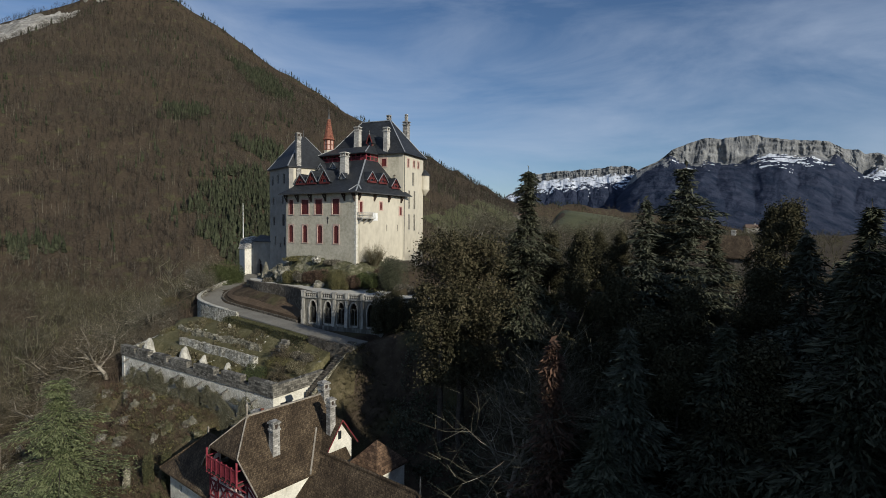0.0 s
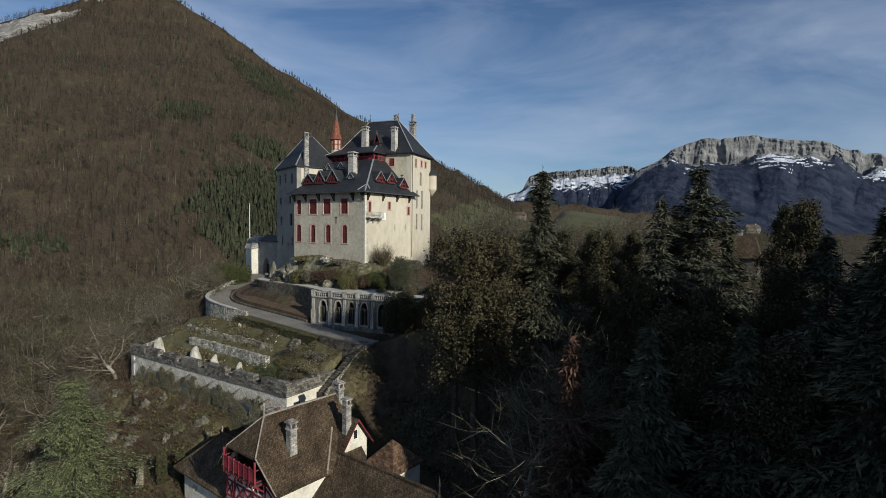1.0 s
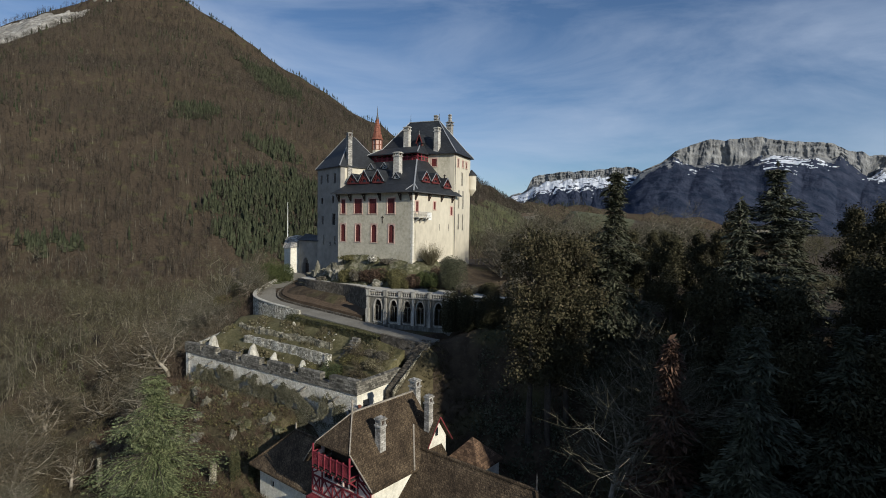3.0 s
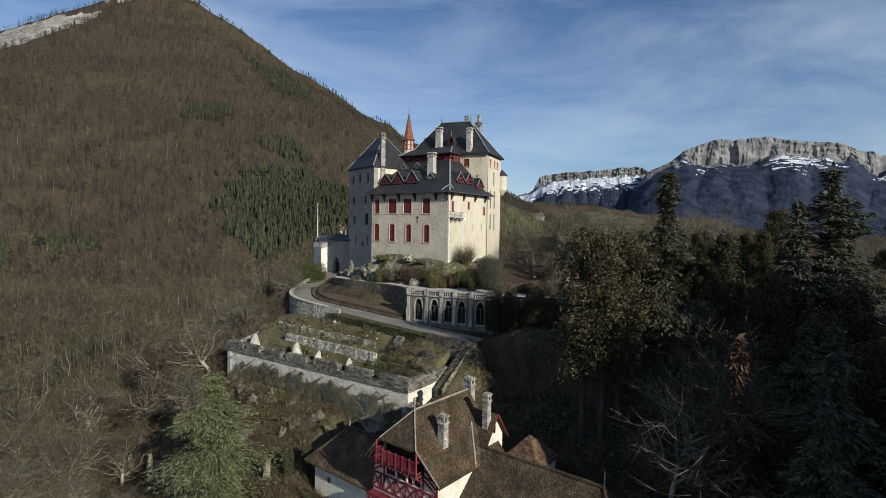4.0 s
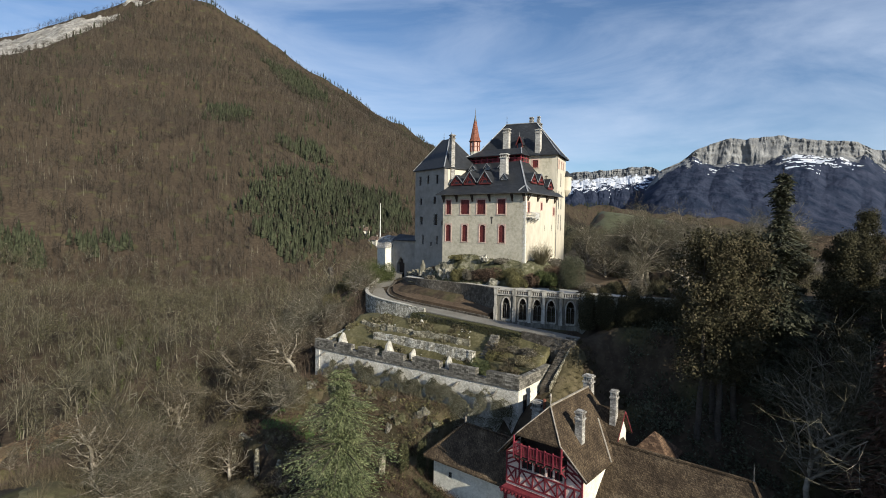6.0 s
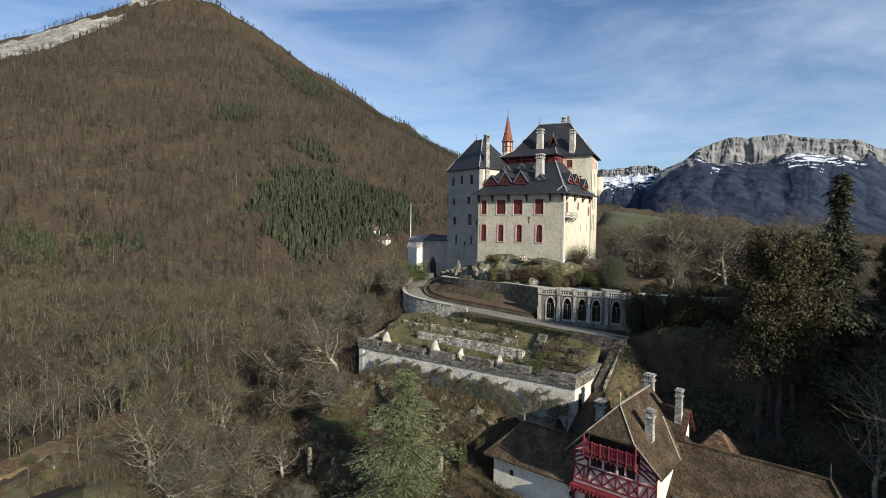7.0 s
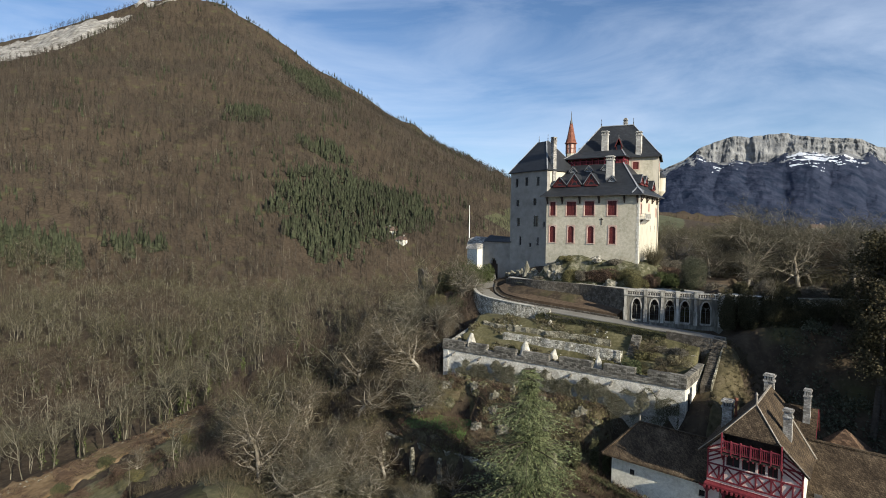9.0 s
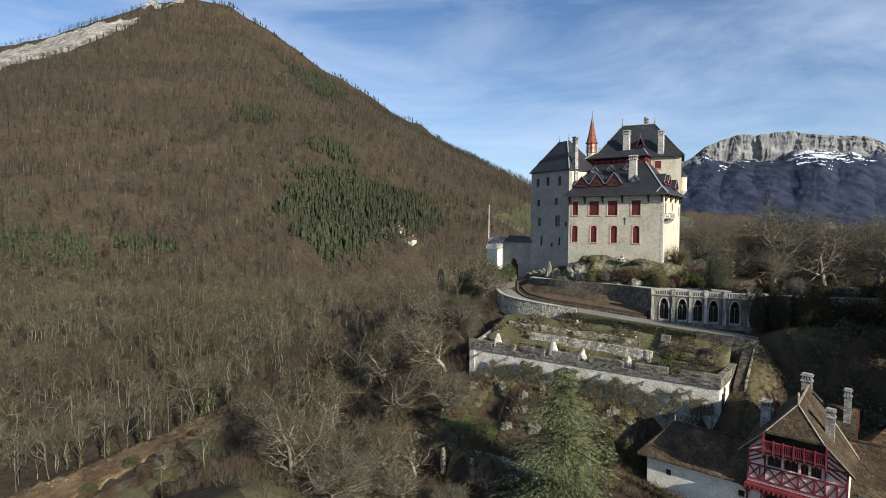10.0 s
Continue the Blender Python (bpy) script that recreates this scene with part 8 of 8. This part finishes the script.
beds = np.stack([xx, yy, np.minimum(terrace(xx, yy), np.interp(uu, DRIVE[30:, 0], DRIVE[30:, 2]) - 0.35), g.uniform(0, 6.28, 3200), g.uniform(0.4, 1.1, 3200)], 1)[keep_it]
scatter("garden_plants", "dry winter plants and mossy clumps in the garden beds", [tuft(40, 0.7, 14, 0.9), leafy_tuft(41, 0.55, 22), tuft(42, 0.5, 12, 1.2)], beds, M_DRYPLANT, "plants")
scatter("garden_plants", "low green clumps in the garden beds", [leafy_tuft(43, 0.6, 26)], beds[::4] + np.array([0.4, 0.3, 0, 0, 0]), M_SHRUB_OLIVE, "plants")
scatter("loose_stones", "small pale stones strewn over the garden beds", [pebble(70), pebble(71), pebble(72)], beds[1::4] * np.array([1, 1, 1, 1, 0.2]) + np.array([0.6, -0.5, -0.14, 0, 0]), M_STONE_DRY, "stones")

# ---- ruined garden below: pillars, low walls, a patch of lawn ----
M_FRESH = material("fresh_grass", (0.05, 0.095, 0.02), (0.08, 0.145, 0.032), (0.115, 0.18, 0.05), 2.0, 0.4, 0.95, 0.5)


def stone_pillar(x, y, h, w, seed):
    bm = lathe(bmesh.new(), [(w * 1.2, -0.4), (w * 1.12, 0.5), (w * 1.0, h * 0.3), (w * 0.95, h * 0.6), (w * 0.9, h * 0.85), (w * 0.7, h)], 7, (0, 0, 0), seed)
    bm = weather(bm, 0.17, 1.9, seed)
    ob = link_mesh("stone_pillar", bm, M_STONE_MOSS)
    ob.matrix_world = pose(x, y, gz(x, y), 0, 0, seed * 40)
    tagged(ob, "weathered rubble garden pillar among the bare trees", "pillar", "ruined garden pillars")


for i, (x, y, h) in enumerate(((-59.5, 68.6, 3.2), (-56.6, 66.6, 3.4), (-52.4, 63.9, 3.8), (-58.2, 59.6, 2.6), (-48.6, 61.4, 3.6), (-34.9, 56.8, 2.8), (-62.6, 63.4, 2.8))):
    stone_pillar(x, y, h, 0.36, i + 0.5)


def free_wall(name, pts, h, w, mat, label, level=False):
    rows = []
    for x, y in pts:
        u, v = to_castle(x, y)
        rows.append((u, v, gz(x, y)))
    line = curve_points(rows, 8)
    if level:
        line[:, 2] = np.linspace(line[0, 2], line[-1, 2], len(line))
    line_wall(name, line, float(min(line[:, 2])) - 5.5, h, w, mat, label, rough=0.3)


free_wall("garden_wall", [(-56.6, 68.75), (-52.5, 66.0), (-48.7, 63.4), (-44.3, 60.4), (-41.5, 58.6)], 0.75, 0.6, M_STONE_MOSS, "ruined pale garden wall with a gap, half in shade", True)
free_wall("garden_wall", [(-63.0, 53.4), (-57.0, 51.6), (-52.0, 50.6), (-46.0, 49.0)], 0.15, 0.5, M_STONE_MOSS, "low dry-stone wall at the garden's foot")

# dirt track and open rough ground on the far slope
def drape(name, line, left, right, mat, label, category, lift=0.15, ragged=0.7):
    """A sheet laid on the land along a line of plan points, from left to right of it."""
    line = curve_points(line, 24)
    g = np.gradient(line, axis=0)
    g /= np.linalg.norm(g, axis=1)[:, None]
    across = np.linspace(left, -right, 16)
    edge = ragged * (0.7 * wave(line[:, 0], line[:, 1], 0.8, 5.0) + wave(line[:, 0], line[:, 1], 2.5) + wave(line[:, 0], line[:, 1], 7.0, 3.0))[:, None] * np.abs(np.linspace(-1, 1, 16))[None]
    x = line[:, 0][:, None] - g[:, 1][:, None] * (across[None] + edge)
    y = line[:, 1][:, None] + g[:, 0][:, None] * (across[None] + edge)
    z = ground(x, y) + lift - 0.5 * (np.abs(np.linspace(-1, 1, 16)) > 0.99)[None]
    n, h = 16, len(line)
    k = (np.arange(h - 1)[:, None] * n + np.arange(n - 1)[None, :]).ravel()
    ob = raw_mesh(name, np.stack([x.ravel(), y.ravel(), z.ravel()], 1), np.stack([k, k + 1, k + 1 + n, k + n], 1), mat, smooth=True)
    return tagged(ob, label, category, kind="structure")


drape("road", TRACK, 13.0, 1.8, M_EARTH, "ochre dirt track and bare earth bank across the wooded slope", "track", 0.25, 2.6)
drape("meadow", [(-95, 99), (-103, 90), (-111, 82), (-121, 73)], 14.0, 1.0, M_PASTURE, "open rough grass below the dirt track", "meadow", 0.12, 2.5)
drape("bank", [from_castle(-26, -33.6), from_castle(-14, -33.8), from_castle(-2, -34.2), from_castle(6, -33.2)], 5.6, 6.5, M_BANKGRASS, "mossy grass bank with outcrops below the terrace wall", "bank", 0.1)
drape("bank", [from_castle(17, -18), from_castle(18.5, -24), from_castle(19, -30), from_castle(19, -36)], 0.8, 4.0, M_BANKGRASS, "grass bank beside the garden steps", "bank", 0.1)
drape("meadow", [(-42, 45), (-50, 48.5), (-58, 52), (-67, 55)], 5.5, 6.0, M_PASTURE, "rough mossy grass at the foot of the garden", "meadow", 0.14)
drape("meadow", [(-66, 49), (-72, 57), (-78, 66), (-82, 76)], 5.0, 6.0, M_PASTURE, "rough winter grass at the foot of the garden", "meadow", 0.12)
drape("lawn", [(-54.0, 70.6), (-49.5, 69.4), (-44.5, 67.6)], 3.6, 2.6, M_FRESH, "small bright green lawn below the terrace", "lawn", 0.22, 0.9)
drape("meadow", [(-46, 53), (-52, 60), (-57, 68), (-60, 77)], 7.0, 1.5, M_BANKGRASS, "rough mossy grass among the bare trees", "meadow", 0.1)
drape("meadow", [(30, 500), (60, 560), (95, 640), (120, 720)], 60.0, 120.0, M_MEADOW, "green hillside meadow beyond the castle", "meadow", 0.6)
for i, (x, y) in enumerate(((-108, 74), (-104, 82), (-111, 88), (-101, 70), (-103, 96), (-115, 82), (-99, 78), (-119, 88), (-112, 72), (-97, 90))):
    ob = raw_mesh("shrub", *shrub_shape(500 + i, 2.0, 1.7, 1.5, 6000, 0.075), (M_SHRUB_OLIVE, M_BRUSH, M_HEDGE)[i % 3])
    ob.matrix_world = pose(x, y, gz(x, y), 0, 0, i * 60)
    tagged(ob, ("olive-green scrub beside the dirt track", "russet-brown scrub beside the dirt track", "fresh green scrub beside the dirt track")[i % 3], "shrub", "scrub beside the track")

# heath and grass spreading over the bare earth
heath = plant(9000, -142, -96, 70, 112, 43, lambda x, y: track_open(x, y) & (wave(x, y, 4.2, 6.0) + 0.6 * wave(x, y, 1.3, 2.0) > 0.1), 0.45, 1.0)
scatter("rough_grass", "dark heath and dead grass in patches on the bare earth", [tuft(87, 1.3, 18, 1.3), leafy_tuft(88, 1.0, 24)], heath + np.array([0, 0, 0.2, 0, 0]), M_BRUSH, "grass")
green = plant(9000, -142, -92, 66, 110, 44, lambda x, y: track_open(x, y) & (wave(x, y, 5.0, 1.0) + 0.6 * wave(x, y, 1.6, 7.0) > 0.15), 0.35, 0.75)
scatter("rough_grass", "short green grass in patches beside the dirt track", [tuft(89, 1.0, 22, 1.2)], green + np.array([0, 0, 0.15, 0, 0]), M_PASTURE, "grass")
rough = plant(5200, -140, -90, 55, 124, 41, track_open, 0.2, 0.6)
scatter("rough_grass", "dry tufts on the open ground below the track", [tuft(80, 1.2, 16, 0.8), leafy_tuft(81, 0.8, 24)], rough[::2], M_DRYPLANT, "grass")
scatter("rough_grass", "olive tufts on the open ground below the track", [leafy_tuft(82, 0.9, 26)], rough[1::2], M_SHRUB_OLIVE, "grass")
scatter("loose_stones", "pale stones along the dirt track", [pebble(83), pebble(84)], rough[::40] * np.array([1, 1, 1, 1, 0.25]) + np.array([0.5, 0.9, 0.35, 0, 0]), M_STONE_DRY, "stones")

g = np.random.default_rng(9)
edge = curve_points(TRACK, 40)
edge = edge[g.integers(0, len(edge), 110)] + g.normal(0, 1.5, (110, 2)) + np.array([0.3, -0.4])
scatter("loose_stones", "pale stones along the upper edge of the dirt track", [pebble(85), pebble(86)], np.stack([edge[:, 0], edge[:, 1], ground(edge[:, 0], edge[:, 1]) + 0.25, g.uniform(0, 6.28, 110), g.uniform(0.08, 0.26, 110)], 1), M_STONE_MOSS, "stones")

# beside the low house: cypresses, hedge, planters
for i, (x, y, h) in enumerate(((-32.3, 56.6, 3.6), (-30.2, 56.4, 4.4), (-28.9, 56.0, 3.2))):
    ob = raw_mesh("cypress", *shrub_shape(520 + i, 0.6, 0.6, h, 3600, 0.075), M_HEDGE)
    ob.matrix_world = pose(x, y, gz(x, y), 0, 0, i * 70)
    tagged(ob, "small olive-green columnar cypress beside the low house", "cypress", "cypresses by the low house")
hedge("hedge", "low clipped hedge along the low house", [(5.2, -37.0, 0.3), (9.5, -38.6, 0.1), (13.0, -40.0, 0.0)], 0.9, 0.8, 402)
for i, x in enumerate((-6.6, -5.6, -4.5)):
    ob = link_mesh("planter", lathe(bmesh.new(), [(0.28, 0), (0.34, 0.5), (0.4, 0.55), (0.4, 0.62), (0.3, 0.6)], 10), M_WHITE)
    ob.matrix_world = HOUSE @ pose(x, 0.4, 0.3)
    tagged(ob, "white planter before the low house", "planter", "planters by the low house")

# ---- buildings beyond ----
def small_house(x, y, z, turn, w, d, h, r, wall_mat, roof_mat, label, name="house"):
    ob = thing(name, label, "house", pose(x, y, z, 0, 0, turn), "far houses")
    part("wall", wall_x(-w / 2, w / 2, -d / 2, -d / 2 + 0.3, -2, h, [(-w * 0.3, -w * 0.3 + 1.0, 1.0, 2.2), (w * 0.15, w * 0.15 + 1.0, 1.0, 2.2)]), wall_mat, ob)
    part("wall", boxes((-w / 2, w / 2, -d / 2 + 0.3, d / 2, -2, h)), wall_mat, ob)
    for s in (-1, 1):
        bm = bmesh.new()
        slab(bm, [(-w / 2 - 0.4, s * (d / 2 + 0.5), h - 0.3), (w / 2 + 0.4, s * (d / 2 + 0.5), h - 0.3), (w / 2 - 0.8, 0, h + r), (-w / 2 + 0.8, 0, h + r)], 0.2)
        part("roof", bm, roof_mat, ob)
    for s in (-1, 1):
        bm = bmesh.new()
        slab(bm, [(s * (w / 2 + 0.4), -d / 2 - 0.5, h - 0.3), (s * (w / 2 + 0.4), d / 2 + 0.5, h - 0.3), (s * (w / 2 - 0.8), 0, h + r)], 0.2)
        part("roof", bm, roof_mat, ob)
    for k in (-0.3, 0.15):
        part("window", boxes((w * k, w * k + 1.0, -d / 2 + 0.1, -d / 2 + 0.15, 1.0, 2.2)), M_GLASS, ob)
    chimney(w * 0.25, 0.6, h + r * 0.6, h + r + 1.2, 0.8, 0.7, ob)
    return ob


small_house(59.0, 114.0, 19.0, -35, 15, 9, 5.5, 4.2, M_STONE_BROWN, M_TILE, "old house with a steep brown tile roof behind the trees")
small_house(-107.0, 416.0, float(ground(-107, 416)) - 0.5, 20, 16, 9, 3.4, 3.0, M_LIME, M_FARROOF, "white farmhouse below the mountain")
small_house(-93.0, 409.0, float(ground(-93, 409)) - 0.3, -30, 8, 6, 3.0, 2.4, M_LIME, M_FARROOF, "small white farm building below the mountain")
small_house(111.0, 600.0, float(ground(111, 600)), 10, 14, 9, 5.0, 3.5, M_PLASTER_GREY, M_FARROOF, "pale house on the meadow beyond the castle")
small_house(100.0, 690.0, float(ground(100, 690)), -20, 16, 10, 5.0, 4.0, M_PLASTER_GREY, M_FARROOF, "pale house on the far meadow")
small_house(330.0, 560.0, 27.0, -10, 14, 9, 5.0, 3.5, M_PLASTER_GREY, M_FARROOF, "far grey house in the valley")
